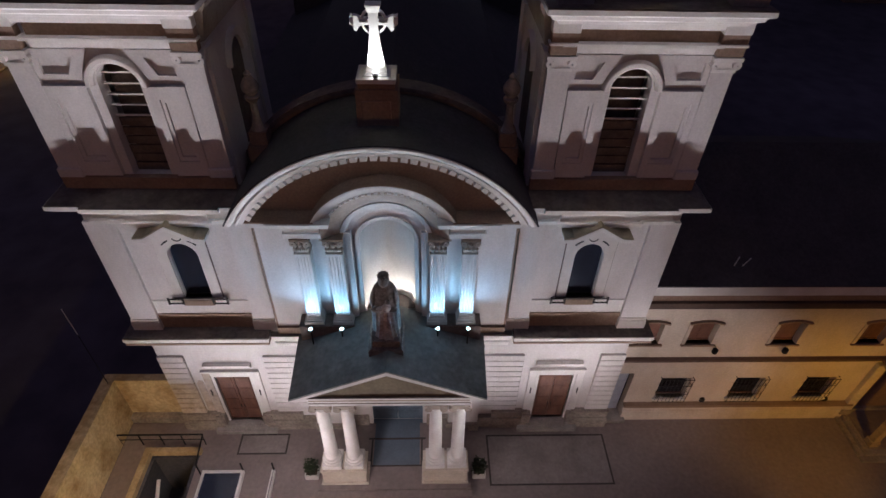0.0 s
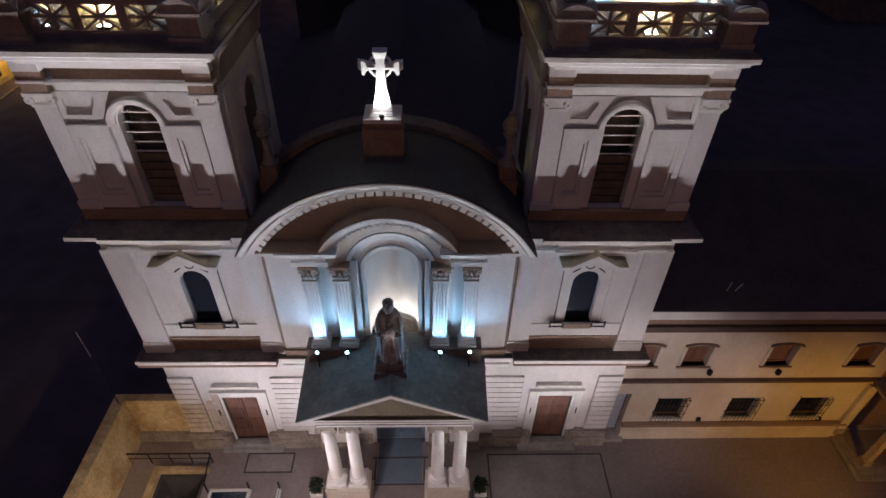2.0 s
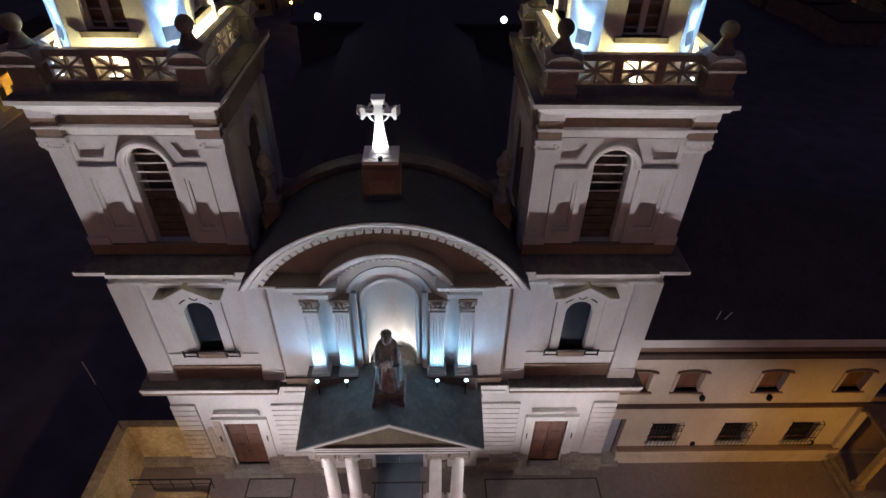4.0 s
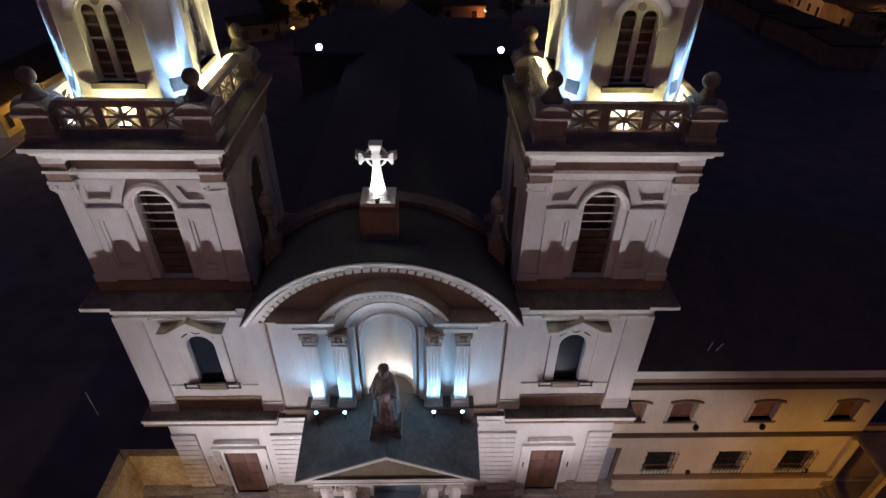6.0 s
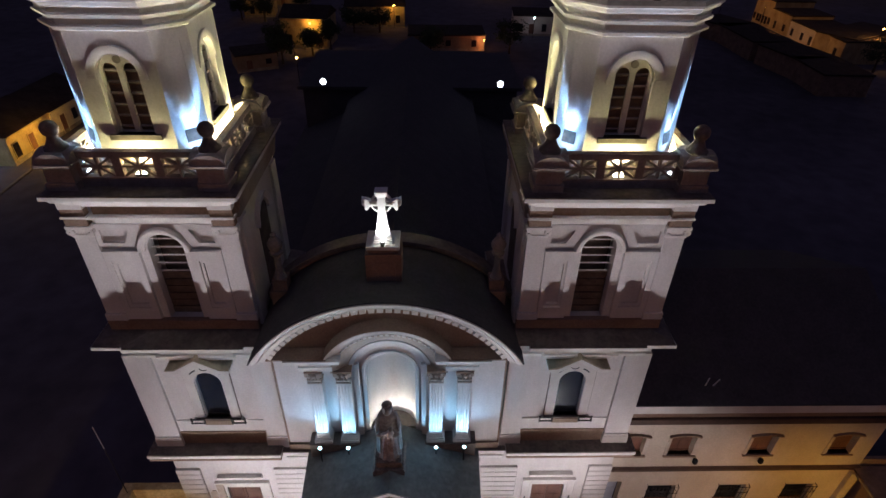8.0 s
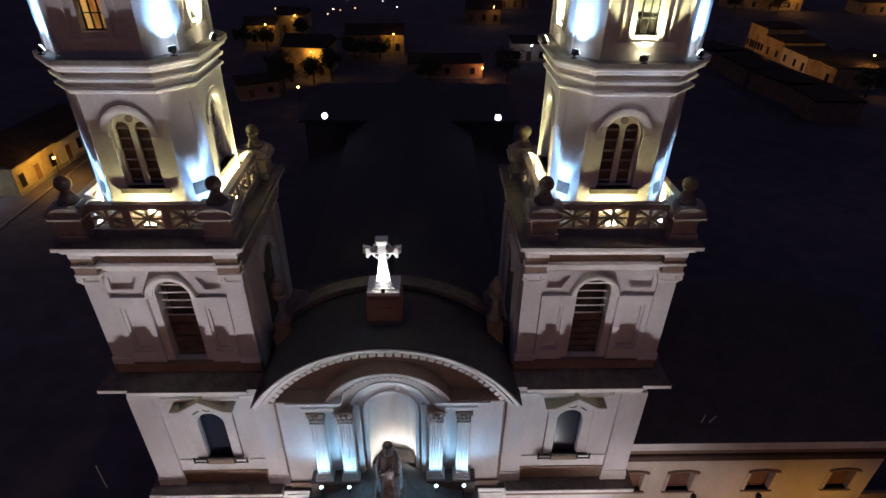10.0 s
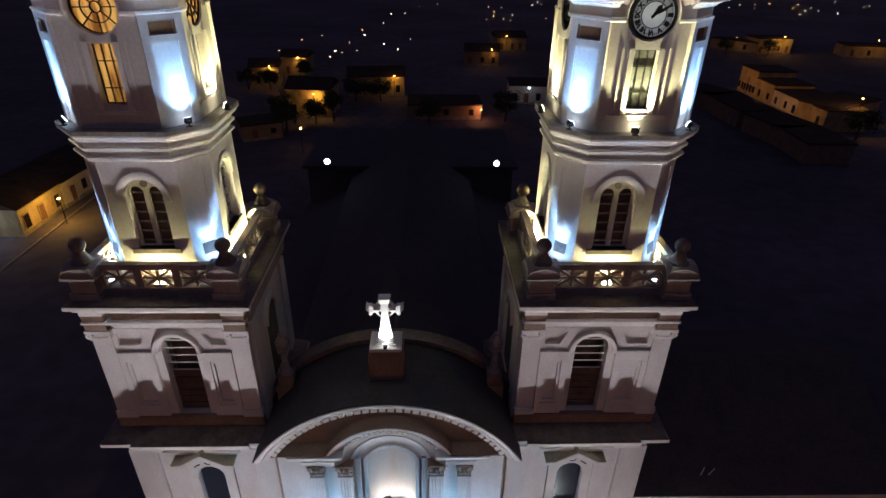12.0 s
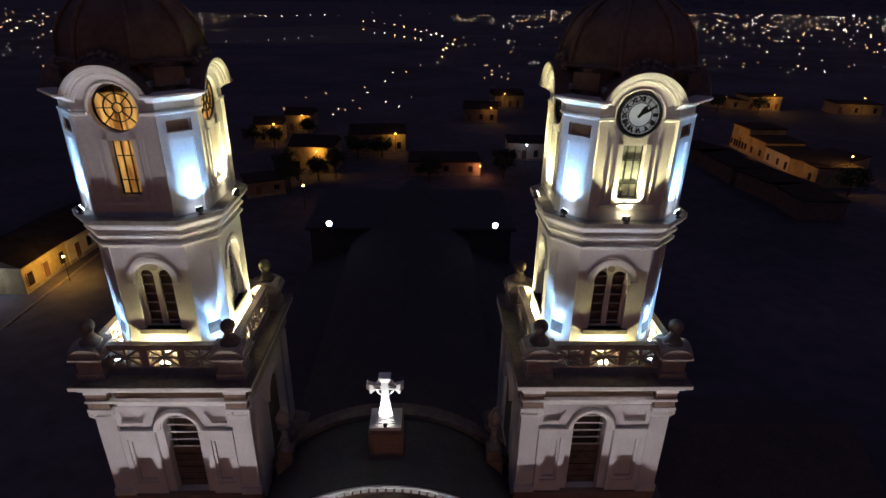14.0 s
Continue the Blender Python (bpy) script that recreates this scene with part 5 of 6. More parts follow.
    part("cornice_shelf", boxed(-3.62, 3.62, -3.17, -2.5, 6.25, 6.29), LEDGE, P)
    return P


def statue():
    """A robed figure on a stepped pedestal, as one plain shape: dark cloak, paler front of the robe."""
    bm = bmesh.new()
    cx, cy = -0.06, -1.55
    pale = []
    for x, y0, y1, z0, z1 in ((0.74, -2.5, -0.75, 7.3, 7.86), (0.66, -2.4, -0.85, 7.86, 8.1), (0.7, -2.38, -0.8, 8.1, 8.26), (0.6, -2.24, -0.95, 8.26, 8.6)):
        box(bm, cx - x, cx + x, y0, y1, z0, z1)

    def wrap(prof, n, squash, deep, off, keep):
        rings = []
        for r, z in prof:
            ring = []
            for i in range(n):
                a = 2 * math.pi * i / n
                fold = 1 + deep * math.sin(a * 11 + z * 0.8) * (1.0 if z < 10 else 0.4) + 0.04 * math.sin(a * 5 - z * 2)
                ring.append(bm.verts.new((cx + off[0] + r * fold * math.cos(a), cy + off[1] + r * fold * squash * math.sin(a), z)))
            rings.append(ring)
        made = []
        for a, b in zip(rings, rings[1:]):
            for i in range(n):
                made.append(bm.faces.new((a[i], a[(i + 1) % n], b[(i + 1) % n], b[i])))
        made.append(bm.faces.new(rings[-1]))
        if keep:
            pale.extend(made)

    # cloak, open in front, and the robe that shows between its edges
    wrap([(0.6, 8.58), (0.6, 8.9), (0.58, 9.4), (0.58, 9.9), (0.56, 10.3), (0.52, 10.65), (0.44, 10.9), (0.3, 11.05), (0.16, 11.12)], 44, 0.74, 0.07, (0, 0.08), False)
    wrap([(0.5, 8.58), (0.42, 9.0), (0.36, 9.5), (0.33, 9.95), (0.3, 10.1)], 36, 0.72, 0.1, (0.04, -0.26), True)

    def lump(x, y, z, rx, ry, rz, light=False, turn=0.0):
        got = bmesh.ops.create_icosphere(bm, subdivisions=2, radius=1.0, matrix=Matrix.Translation((x, y, z)) @ Matrix.Rotation(turn, 4, "Y") @ Matrix.Diagonal((rx, ry, rz, 1)))
        if light:
            pale.extend({f for v in got["verts"] for f in v.link_faces})

    lump(cx, cy - 0.1, 11.3, 0.17, 0.19, 0.24)
    lump(cx, cy + 0.04, 11.26, 0.25, 0.24, 0.32)
    for i in range(10):
        a = i * math.pi / 5
        lump(cx + 0.19 * math.cos(a), cy + 0.19 * math.sin(a), 11.55, 0.065, 0.065, 0.06)
    lump(cx, cy, 11.58, 0.18, 0.18, 0.12)
    for q in (-1, 1):
        lump(cx + q * 0.47, cy - 0.05, 10.42, 0.14, 0.22, 0.48, False, -q * 0.14)
        lump(cx + q * 0.3, cy - 0.4, 10.16, 0.28, 0.13, 0.11, False, q * 0.25)
    lump(cx + 0.1, cy - 0.5, 10.34, 0.2, 0.13, 0.24, True, 0.3)
    lump(cx + 0.16, cy - 0.5, 10.64, 0.11, 0.11, 0.12)
    lump(cx - 0.1, cy - 0.46, 10.28, 0.26, 0.1, 0.07, True, -0.2)
    for f in pale:
        f.material_index = 1
    bmesh.ops.transform(bm, matrix=Matrix.Translation((cx, cy, 8.1)) @ Matrix.Diagonal((0.88, 0.96, 0.965, 1)) @ Matrix.Translation((-cx, -cy, -8.1)), verts=[v for v in bm.verts if v.co.z > 8.11])
    ob = part("statue", bm, BRONZE, None, smooth=True)
    ob.data.materials.append(ROBE)
    for f in ob.data.polygons[:24]:
        f.use_smooth = False      # the cut steps of the pedestal
    tagged(ob, "dark weathered crowned statue in folded robes on a stepped pedestal", "statue")


def celtic_cross():
    cx, cy = -0.02, 0.3
    X = thing("cross", (cx, cy, 18.09), "bright white ringed cross with flared arms on a slab", "cross")
    y0, y1 = cy - 0.1, cy + 0.12

    def at(x, z):
        return (cx + x, z)

    def loft(rings):
        """Rectangles (x or z station, half width, y0, y1) joined to a tapering block; stations run along z."""
        bm = bmesh.new()
        cuts = [[bm.verts.new((cx + a, y, z)) for a, y in ((-w, f), (w, f), (w, b), (-w, b))] for z, w, f, b in rings]
        for a, b in zip(cuts, cuts[1:]):
            for i in range(4):
                bm.faces.new((a[i], a[(i + 1) % 4], b[(i + 1) % 4], b[i]))
        bm.faces.new(cuts[0][::-1])
        bm.faces.new(cuts[-1])
        return bm

    left = [(-0.3, 18.2), (-0.31, 18.3), (-0.26, 18.42), (-0.24, 18.55), (-0.18, 18.9), (-0.14, 19.3), (-0.13, 19.5), (-0.13, 19.8), (-0.15, 19.92)]
    bm = bmesh.new()
    prism(bm, [at(x, z) for x, z in left] + [at(-x, z) for x, z in reversed(left)], y0, y1)
    part("upright", bm, WHITEMETAL, X)
    part("head", loft([(19.92, 0.15, y0, y1), (20.04, 0.19, y0 - 0.02, y1 + 0.06), (20.11, 0.22, y0 - 0.03, y1 + 0.08), (20.15, 0.22, y0 - 0.02, y1 + 0.1)]), WHITEMETAL, X)
    for s in (-1, 1):
        bm = bmesh.new()
        prism(bm, [at(s * x, z) for x, z in ((0.12, 19.58), (0.34, 19.57), (0.42, 19.52), (0.5, 19.4), (0.57, 19.43), (0.57, 19.84), (0.48, 19.82), (0.34, 19.76), (0.12, 19.76))], y0 + 0.012, y1 - 0.012)
        part("arm", bm, WHITEMETAL, X)
        bm = bmesh.new()
        inner = [bm.verts.new((cx + s * 0.565, y, z)) for y, z in ((y0 + 0.08, 19.5), (y1, 19.5), (y1, 19.8), (y0 + 0.08, 19.8))]
        outer = [bm.verts.new((cx + s * 0.68, y, z)) for y, z in ((cy - 0.02, 19.58), (cy + 0.22, 19.54), (cy + 0.22, 19.82), (cy - 0.02, 19.76))]
        for i in range(4):
            bm.faces.new((inner[i], inner[(i + 1) % 4], outer[(i + 1) % 4], outer[i]))
        bm.faces.new(inner)
        bm.faces.new(outer[::-1])
        part("arm_end", bm, WHITEMETAL, X, "flared end of the cross arm")
        bm = bmesh.new()
        bar(bm, at(s * 0.16, 19.67), at(s * 0.4, 19.67), 0.022, 0.23)
        part("inlay", turned(bm, Matrix.Translation((0, cy, 0))), IRON, X)
        bm = bmesh.new()
        rod(bm, (cx + s * 0.16, cy, 19.98), (cx + s * 0.29, cy - 0.02, 19.9), 0.03)
        part("head_tip", bm, WHITEMETAL, X)
    bm = bmesh.new()
    arc(bm, [(0.31, y0 + 0.04), (0.37, y0 + 0.04), (0.37, y1 - 0.04), (0.31, y1 - 0.04)], cx, 19.66, 0, 360, 32)
    part("ring", bm, WHITEMETAL, X)
    bm = bmesh.new()
    box(bm, cx - 0.4, cx + 0.4, cy - 0.22, cy + 0.22, 18.09, 18.14)
    box(bm, cx - 0.33, cx + 0.33, cy - 0.17, cy + 0.17, 18.14, 18.2)
    part("cross_foot", bm, WHITEMETAL, X)


church_front()
portico()
statue()
celtic_cross()


# ---------------------------------------------------------------- ground, wing and forecourt
bm = bmesh.new()
pit = (-12.3, -9.95, -9.0, -1.25)       # the sunken stairwell in the forecourt: x0, x1, y0, y1
x0, x1, y0, y1 = pit
far = 4200
g = [[bm.verts.new((x, y, GROUND)) for x in (-far, x0, x1, far)] for y in (-far, y0, y1, far)]
for j in range(3):
    for i in range(3):
        if not (i == 1 and j == 1):
            bm.faces.new((g[j][i], g[j][i + 1], g[j + 1][i + 1], g[j + 1][i]))
tagged(part("ground", bm, EARTH), "dark town ground fading into the night", "ground", kind="structure")

bm = bmesh.new()
g = [[bm.verts.new((x, y, GROUND + 0.02)) for x in (-13.96, x0 - 0.4, x1 + 0.02, 60)] for y in (-26, y0, y1 + 0.4, 0.94)]
for j in range(3):
    for i in range(3):
        if not (i == 1 and j == 1):
            bm.faces.new((g[j][i], g[j][i + 1], g[j + 1][i + 1], g[j + 1][i]))
forecourt = tagged(part("pavement", bm, PAVING), "smooth brown forecourt paving in front of the church", "pavement", kind="structure")


def paving_field(x0, x1, y0, y1, band=0.09):
    """A pale field in the paving with a darker border."""
    z = GROUND + 0.024
    part("paving_slab", boxed(x0 + band, x1 - band, y0 + band, y1 - band, z, z + 0.006), SLAB, forecourt)
    for a in ((x0, x1, y0, y0 + band), (x0, x1, y1 - band, y1), (x0, x0 + band, y0 + band, y1 - band), (x1 - band, x1, y0 + band, y1 - band)):
        part("border_strip", boxed(*a, z, z + 0.01), JOINT, forecourt)


paving_field(4.6, 10.78, -3.02, -0.28)
paving_field(-8.1, -5.6, -1.25, -0.1)


def convent_wing():
    W = thing("convent_wing", (17, 6, GROUND), "long two-storey cream building with arched windows beside the church", "building")
    y = 0.8
    x0, x1 = 10.8, 24.2
    top = 8.3
    cols_up = (11.8, 14.32, 18.42, 22.55)
    cols_lo = (14.15, 18.0, 21.65)
    # upper wall in strips, each with one opening
    edges = [x0, 12.7, 16.0, 20.1, x1]
    wall = None
    for i, c in enumerate(cols_up):
        bm = bmesh.new()
        pierced(bm, c, edges[i], edges[i + 1], 3.9, top, [arch_half(0.62, 4.7, 6.0, 0.2)], y, y + 0.4)
        wall = part("upper_wall", bm, WINGWALL, W)
        bm = bmesh.new()
        arc(bm, [(2.05, y + 0.01), (2.05, y - 0.12), (2.15, y - 0.14), (2.15, y + 0.01)], c, 4.22, 90 - 22, 90 + 22, 12)
        part("window_hood", bm, BROWN, wall, smooth=True)
        win = part("window_frame", boxed(c - 0.62, c + 0.62, y + 0.25, y + 0.3, 4.7, 4.78), WOOD, wall)
        part("shutter", boxed(c - 0.6, c - 0.01, y + 0.28, y + 0.33, 4.78, 6.15), WOOD, win, "closed brown wooden shutter")
        part("shutter", boxed(c + 0.01, c + 0.6, y + 0.28, y + 0.33, 4.78, 6.15), WOOD, win)
        part("window_sill", boxed(c - 0.8, c + 0.8, y - 0.12, y + 0.28, 4.6, 4.7, 0.01), BROWN, wall)
        if i:
            for s in (-1, 1):
                part("jamb_trim", boxed(*sorted((c + s * 0.62, c + s * 0.78)), y - 0.05, y + 0.01, 4.7, 6.1), WINGWALL, wall)
    edges = [11.9, 15.9, 19.7, x1]
    for i, c in enumerate(cols_lo):
        bm = bmesh.new()
        pierced(bm, c, edges[i], edges[i + 1], GROUND, 3.9, [rect_half(0.75, 0.35, 2.0)], y, y + 0.4)
        wall = part("lower_wall", bm, WINGWALL, W)
        win = part("window_frame", boxed(c - 0.75, c + 0.75, y + 0.25, y + 0.3, 0.35, 0.43), WOOD, wall)
        part("pane", boxed(c - 0.74, c + 0.74, y + 0.28, y + 0.295, 0.43, 2.0), DARKPANE, win)
        part("curtain", boxed(c - 0.3, c + 0.2, y + 0.32, y + 0.34, 1.3, 2.0), TRIM, win)
        bm = bmesh.new()
        for k in range(9):
            xx = c - 0.8 + 0.2 * k
            rod(bm, (xx, y - 0.22, 0.22), (xx, y - 0.22, 2.1), 0.014, 5)
        for z in (0.22, 0.9, 1.6, 2.1):
            rod(bm, (c - 0.82, y - 0.22, z), (c + 0.82, y - 0.22, z), 0.016, 5)
            for s in (-1, 1):
                rod(bm, (c + s * 0.82, y - 0.22, z), (c + s * 0.82, y + 0.02, z), 0.016, 5)
        part("window_grille", bm, IRON, wall, "projecting iron window grille")
        part("window_sill", boxed(c - 0.85, c + 0.85, y - 0.16, y + 0.25, 0.24, 0.35, 0.01), TRIM, wall)
    # recessed side entrance beside the tower
    part("entrance_head", boxed(x0, 11.9, y, y + 0.4, 2.4, 3.9), WINGWALL, W)
    part("entrance_back", boxed(x0, 11.9, y + 0.9, y + 1.0, GROUND, 2.4), BROWN, W)
    part("entrance_door", boxed(10.9, 11.8, y + 0.3, y + 0.36, GROUND + 0.3, 2.2, 0.01), PALEDOOR, W, "pale grey side door")
    part("entrance_step", boxed(x0 + 0.05, 12.1, y - 0.45, y + 0.8, GROUND, GROUND + 0.28, 0.02), STONE, W)
    bm = bmesh.new()
    sweep(bm, [(0, 3.42), (0.14, 3.45), (0.17, 3.64), (0, 3.7)], [(11.0, y), (x1, y)])
    part("string_course", bm, DARKBAND, W)
    bm = bmesh.new()
    sweep(bm, [(0, GROUND), (0.24, GROUND), (0.24, -0.62), (0.14, -0.55), (0.14, -0.3), (0.2, -0.28), (0.2, -0.2), (0, -0.18)], [(11.9, y), (x1, y)])
    part("plinth", bm, WINGWALL, W, "pale plinth with a brown moulding")
    part("plinth_moulding", boxed(11.9, x1, y - 0.27, y, -0.24, -0.06, 0.01), BROWN, W)
    bm = bmesh.new()
    sweep(bm, [(0, 8.2), (0.3, 8.3), (0.4, 8.36), (0.4, 8.86), (0, 8.9)], [(11.0, y), (x1, y)])
    part("eaves_cornice", bm, TRIM, W)
    # shade below the eaves is put into these two brown strips
    part("eaves_moulding", boxed(11.0, x1, y - 0.26, y + 0.02, 7.34, 7.72, 0.03), DARKBAND, W, "eaves moulding with shade put in dark brown")
    part("eaves_soffit", boxed(11.0, x1, y - 0.1, y + 0.02, 7.72, 8.28), BROWN, W)
    part("end_wall", boxed(x1 - 0.4, x1, y + 0.4, 12, GROUND, 8.9), WINGWALL, W)
    part("rear_wall", boxed(x0, x1, 12, 12.4, GROUND, 8.9), WINGWALL, W)
    bm = bmesh.new()
    prism(bm, [(0.38, 8.87), (0.38, 8.93), (6.6, 12.2), (12.9, 9.0), (12.9, 8.95)], 10.9, x1 + 0.3)
    turned(bm, Matrix(((0, 1, 0, 0), (1, 0, 0, 0), (0, 0, 1, 0), (0, 0, 0, 1))))
    part("tiled_roof", bm, ROOF, W, "dark pitched roof")
    for x in (15.2, 18.6):
        bm = bmesh.new()
        lathe(bm, [(0.05, 4.2), (0.13, 4.28), (0.13, 4.5), (0.04, 4.58)], x, y - 0.2, 10)
        rod(bm, (x, y - 0.2, 4.5), (x, y + 0.02, 4.62), 0.02)
        part("wall_lantern", bm, IRON, W, "unlit black wall lantern")
    for x in (16.0, 22.6):
        bm = bmesh.new()
        box(bm, x - 0.1, x + 0.1, y - 0.14, y, 0.05, 0.3)
        part("meter_box", bm, IRON, W)
    # small aerial on the roof
    bm = bmesh.new()
    for a, b in (((14.55, 1.2, 9.28), (14.62, 1.2, 9.86)), ((14.93, 1.2, 9.34), (15.1, 1.16, 9.82)), ((14.5, 1.2, 9.3), (14.95, 1.2, 9.3))):
        rod(bm, a, b, 0.026)
    part("roof_bracket", bm, WHITEMETAL, W, "pale metal bracket on the roof")


convent_wing()


def side_porch():
    """The deep entrance porch at the far end of the wing: steps, piers, beam and tiled roof."""
    K = thing("side_porch", (29, -0.4, GROUND), "deep brown entrance porch with pale piers at the wing's end", "porch")
    part("porch_floor", boxed(24.3, 34, -1.45, 0.9, GROUND, -0.9, 0.02), PAVING, K)
    part("step", boxed(24.0, 34, -1.75, -1.45, GROUND, -1.05, 0.02), STONE, K)
    part("step", boxed(23.75, 34, -2.05, -1.75, GROUND, -1.22, 0.02), STONE, K)
    part("side_kerb", boxed(24.0, 24.3, -1.45, 0.55, GROUND, -0.98, 0.02), PLINTH, K)
    part("side_kerb", boxed(23.75, 24.0, -1.75, 0.55, GROUND, -1.2, 0.02), PLINTH, K)
    part("back_wall", boxed(24.3, 34, 0.9, 1.1, GROUND, 4.0), BROWN, K)
    part("threshold", boxed(24.4, 34, 0.7, 0.9, -0.9, -0.72, 0.01), STONE, K)
    part("wall_pier", boxed(23.85, 24.35, 0.55, 0.9, -0.6, 3.2, 0.03), WINGWALL, K, "pale plastered wall pier")
    part("pier_base", boxed(23.8, 24.4, 0.5, 0.9, -0.98, -0.6, 0.03), PLINTH, K)
    # yellow lamp light on the piers is put into their ochre colour
    for x in (24.3, 28.2):
        pier = part("front_pier", boxed(x, x + 0.36, -1.4, -1.06, -0.55, 3.2, 0.03), OCHRE, K, "porch pier with yellow light put in ochre")
        part("pier_foot", boxed(x - 0.06, x + 0.42, -1.46, -1.0, -0.9, -0.55, 0.02), OCHRE, pier)
    part("side_beam", boxed(24.0, 24.4, -1.5, 0.5, 3.2, 3.5, 0.02), STONE, K)
    part("front_beam", boxed(24.4, 34, -1.5, -1.1, 3.2, 3.5, 0.02), STONE, K)
    bm = bmesh.new()
    flat_prism(bm, [(23.85, -1.7), (34, -1.7), (34, 0.75), (23.85, 0.75)], 3.5, 3.62)
    part("porch_roof", bm, DOME, K, "brown flat porch roof")


side_porch()

# ochre boundary wall to the west, with a rear stretch up to the tower
Wl = thing("boundary_wall", (-14.4, -3, GROUND), "tall stained ochre wall round the side yard", "wall")
part("side_stretch", boxed(-14.5, -13.98, -24, 1.3, GROUND, 1.82, 0.02), YARDWALL, Wl)
part("rear_stretch", boxed(-13.98, -10.9, 0.95, 1.3, GROUND, 1.82, 0.02), YARDWALL, Wl)
part("coping", boxed(-14.54, -13.95, -24, 1.34, 1.82, 1.89, 0.01), YARDWALL, Wl)
part("rear_coping", boxed(-13.95, -10.9, 0.92, 1.34, 1.82, 1.89, 0.01), YARDWALL, Wl)
bm = bmesh.new()
box(bm, -13.95, -11.0, 0.6, 0.95, GROUND, -0.9)
part("wall_foot", bm, PLINTH, Wl)

# sunken stairwell with its ochre curb and railing
S = thing("sunken_stairwell", (-11.1, -4, GROUND), "sunken stairwell with an ochre curb and a dark railing", "stairwell")
x0, x1, y0, y1 = pit
# dark roof colour on these walls holds the pit's shade
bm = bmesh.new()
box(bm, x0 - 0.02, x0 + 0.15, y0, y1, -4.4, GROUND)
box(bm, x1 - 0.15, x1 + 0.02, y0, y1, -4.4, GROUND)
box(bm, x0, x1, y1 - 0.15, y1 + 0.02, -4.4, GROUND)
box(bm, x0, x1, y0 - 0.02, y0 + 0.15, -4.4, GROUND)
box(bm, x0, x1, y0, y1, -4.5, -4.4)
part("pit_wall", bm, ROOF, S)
bm = bmesh.new()
box(bm, x0 - 0.32, x0, y0, y1 + 0.26, GROUND, GROUND + 0.35)
part("curb", bm, OCHRE, S, "ochre painted curb")
part("curb", boxed(x0, x1 + 0.1, y1, y1 + 0.26, GROUND, GROUND + 0.35), OCHRE, S)
for i in range(9):
    part("stair_tread", boxed(x0 + 0.15, x1 - 0.15, y1 - 2.4 - 0.3 * i, y1 - 2.1 - 0.3 * i, -4.4, GROUND - 1.2 - 0.2 * i), LEDGE, S)
bm = bmesh.new()
rod(bm, (x0 + 0.9, y1 - 1.4, GROUND + 0.3), (x0 + 1.0, y1 - 3.2, -2.2), 0.09, 8)
part("handrail", bm, TRIM, S, "pale sloping handrail")
bm = bmesh.new()
yr = y1 + 0.6
for i in range(5):
    x = -14.0 + i * 1.05
    rod(bm, (x, yr, GROUND), (x, yr, GROUND + 0.95), 0.03)
rod(bm, (-14.1, yr, GROUND + 0.95), (-9.75, yr, GROUND + 0.95), 0.045)
rod(bm, (-14.1, yr, GROUND + 0.5), (-9.75, yr, GROUND + 0.5), 0.025)
rod(bm, (-9.75, yr, GROUND + 0.95), (-9.6, yr - 1.6, GROUND + 0.95), 0.04)
rod(bm, (-9.6, yr - 1.6, GROUND), (-9.6, yr - 1.6, GROUND + 0.95), 0.04)
part("railing", bm, IRON, S, "dark iron railing")

# glazed roof lights in the forecourt
def roof_light(x0, x1, y0, y1, label):
    R = thing("roof_light", ((x0 + x1) / 2, (y0 + y1) / 2, GROUND), label, "roof light", "glazed roof lights")
    bm = bmesh.new()
    e = min(0.12, (x1 - x0) * 0.35)
    for a in ((x0, x1, y0, y0 + e), (x0, x1, y1 - e, y1), (x0, x0 + e, y0 + e, y1 - e), (x1 - e, x1, y0 + e, y1 - e)):
        box(bm, *a, GROUND, GROUND + 0.3)
    part("frame", bm, TRIM, R)
    part("pane", boxed(x0 + e, x1 - e, y0 + e, y1 - e, GROUND + 0.2, GROUND + 0.22), BLUEPANE, R)
    bm = bmesh.new()
    rod(bm, (x1 - 0.05, y1, GROUND), (x1 - 0.05, y1, GROUND + 0.9), 0.04)
    part("corner_post", bm, IRON, R)


roof_light(-9.45, -7.45, -6.0, -2.2, "dark blue glass roof light in a white frame")
roof_light(-6.1, -5.94, -6.0, -2.2, "narrow white-framed strip light in the paving")


def planter(x, y):
    P = thing("planter", (x, y, GROUND), "square white planter with a small dark green shrub", "planter", "planters by the portico")
    z = GROUND
    part("tub", boxed(x - 0.32, x + 0.32, y - 0.3, y + 0.3, z, z + 0.4, 0.02), TRIM, P, "white rendered tub")
    part("soil", boxed(x - 0.27, x + 0.27, y - 0.25, y + 0.25, z + 0.4, z + 0.41), BARK, P)
    rng = random.Random(int(x * 10))
    bm = bmesh.new()
    for i in range(420):
        a, r, h = rng.uniform(0, 6.28), 0.34 * rng.random() ** 0.6, rng.uniform(0.42, 1.05)
        p = Vector((x + r * math.cos(a), y + r * math.sin(a), z + h))
        d = Vector((rng.uniform(-1, 1), rng.uniform(-1, 1), rng.uniform(0, 1))).normalized() * 0.13
        e = d.orthogonal().normalized() * 0.035
        bm.faces.new([bm.verts.new(q) for q in (p, p + d * 0.5 + e, p + d, p + d * 0.5 - e)])
    part("foliage", bm, LEAF, P)


planter(-4.1, -2.31)
planter(4.08, -2.35)


# slim pole on the yard wall
Q = thing("wall_pole", (-14.16, 0.78, 1.85), "slim iron pole with a pale upper length on the yard wall", "pole")
bm = bmesh.new()
rod(bm, (-14.16, 0.78, 1.85), (-14.17, 0.79, 5.57), 0.02)
part("shaft", bm, IRON, Q)
bm = bmesh.new()
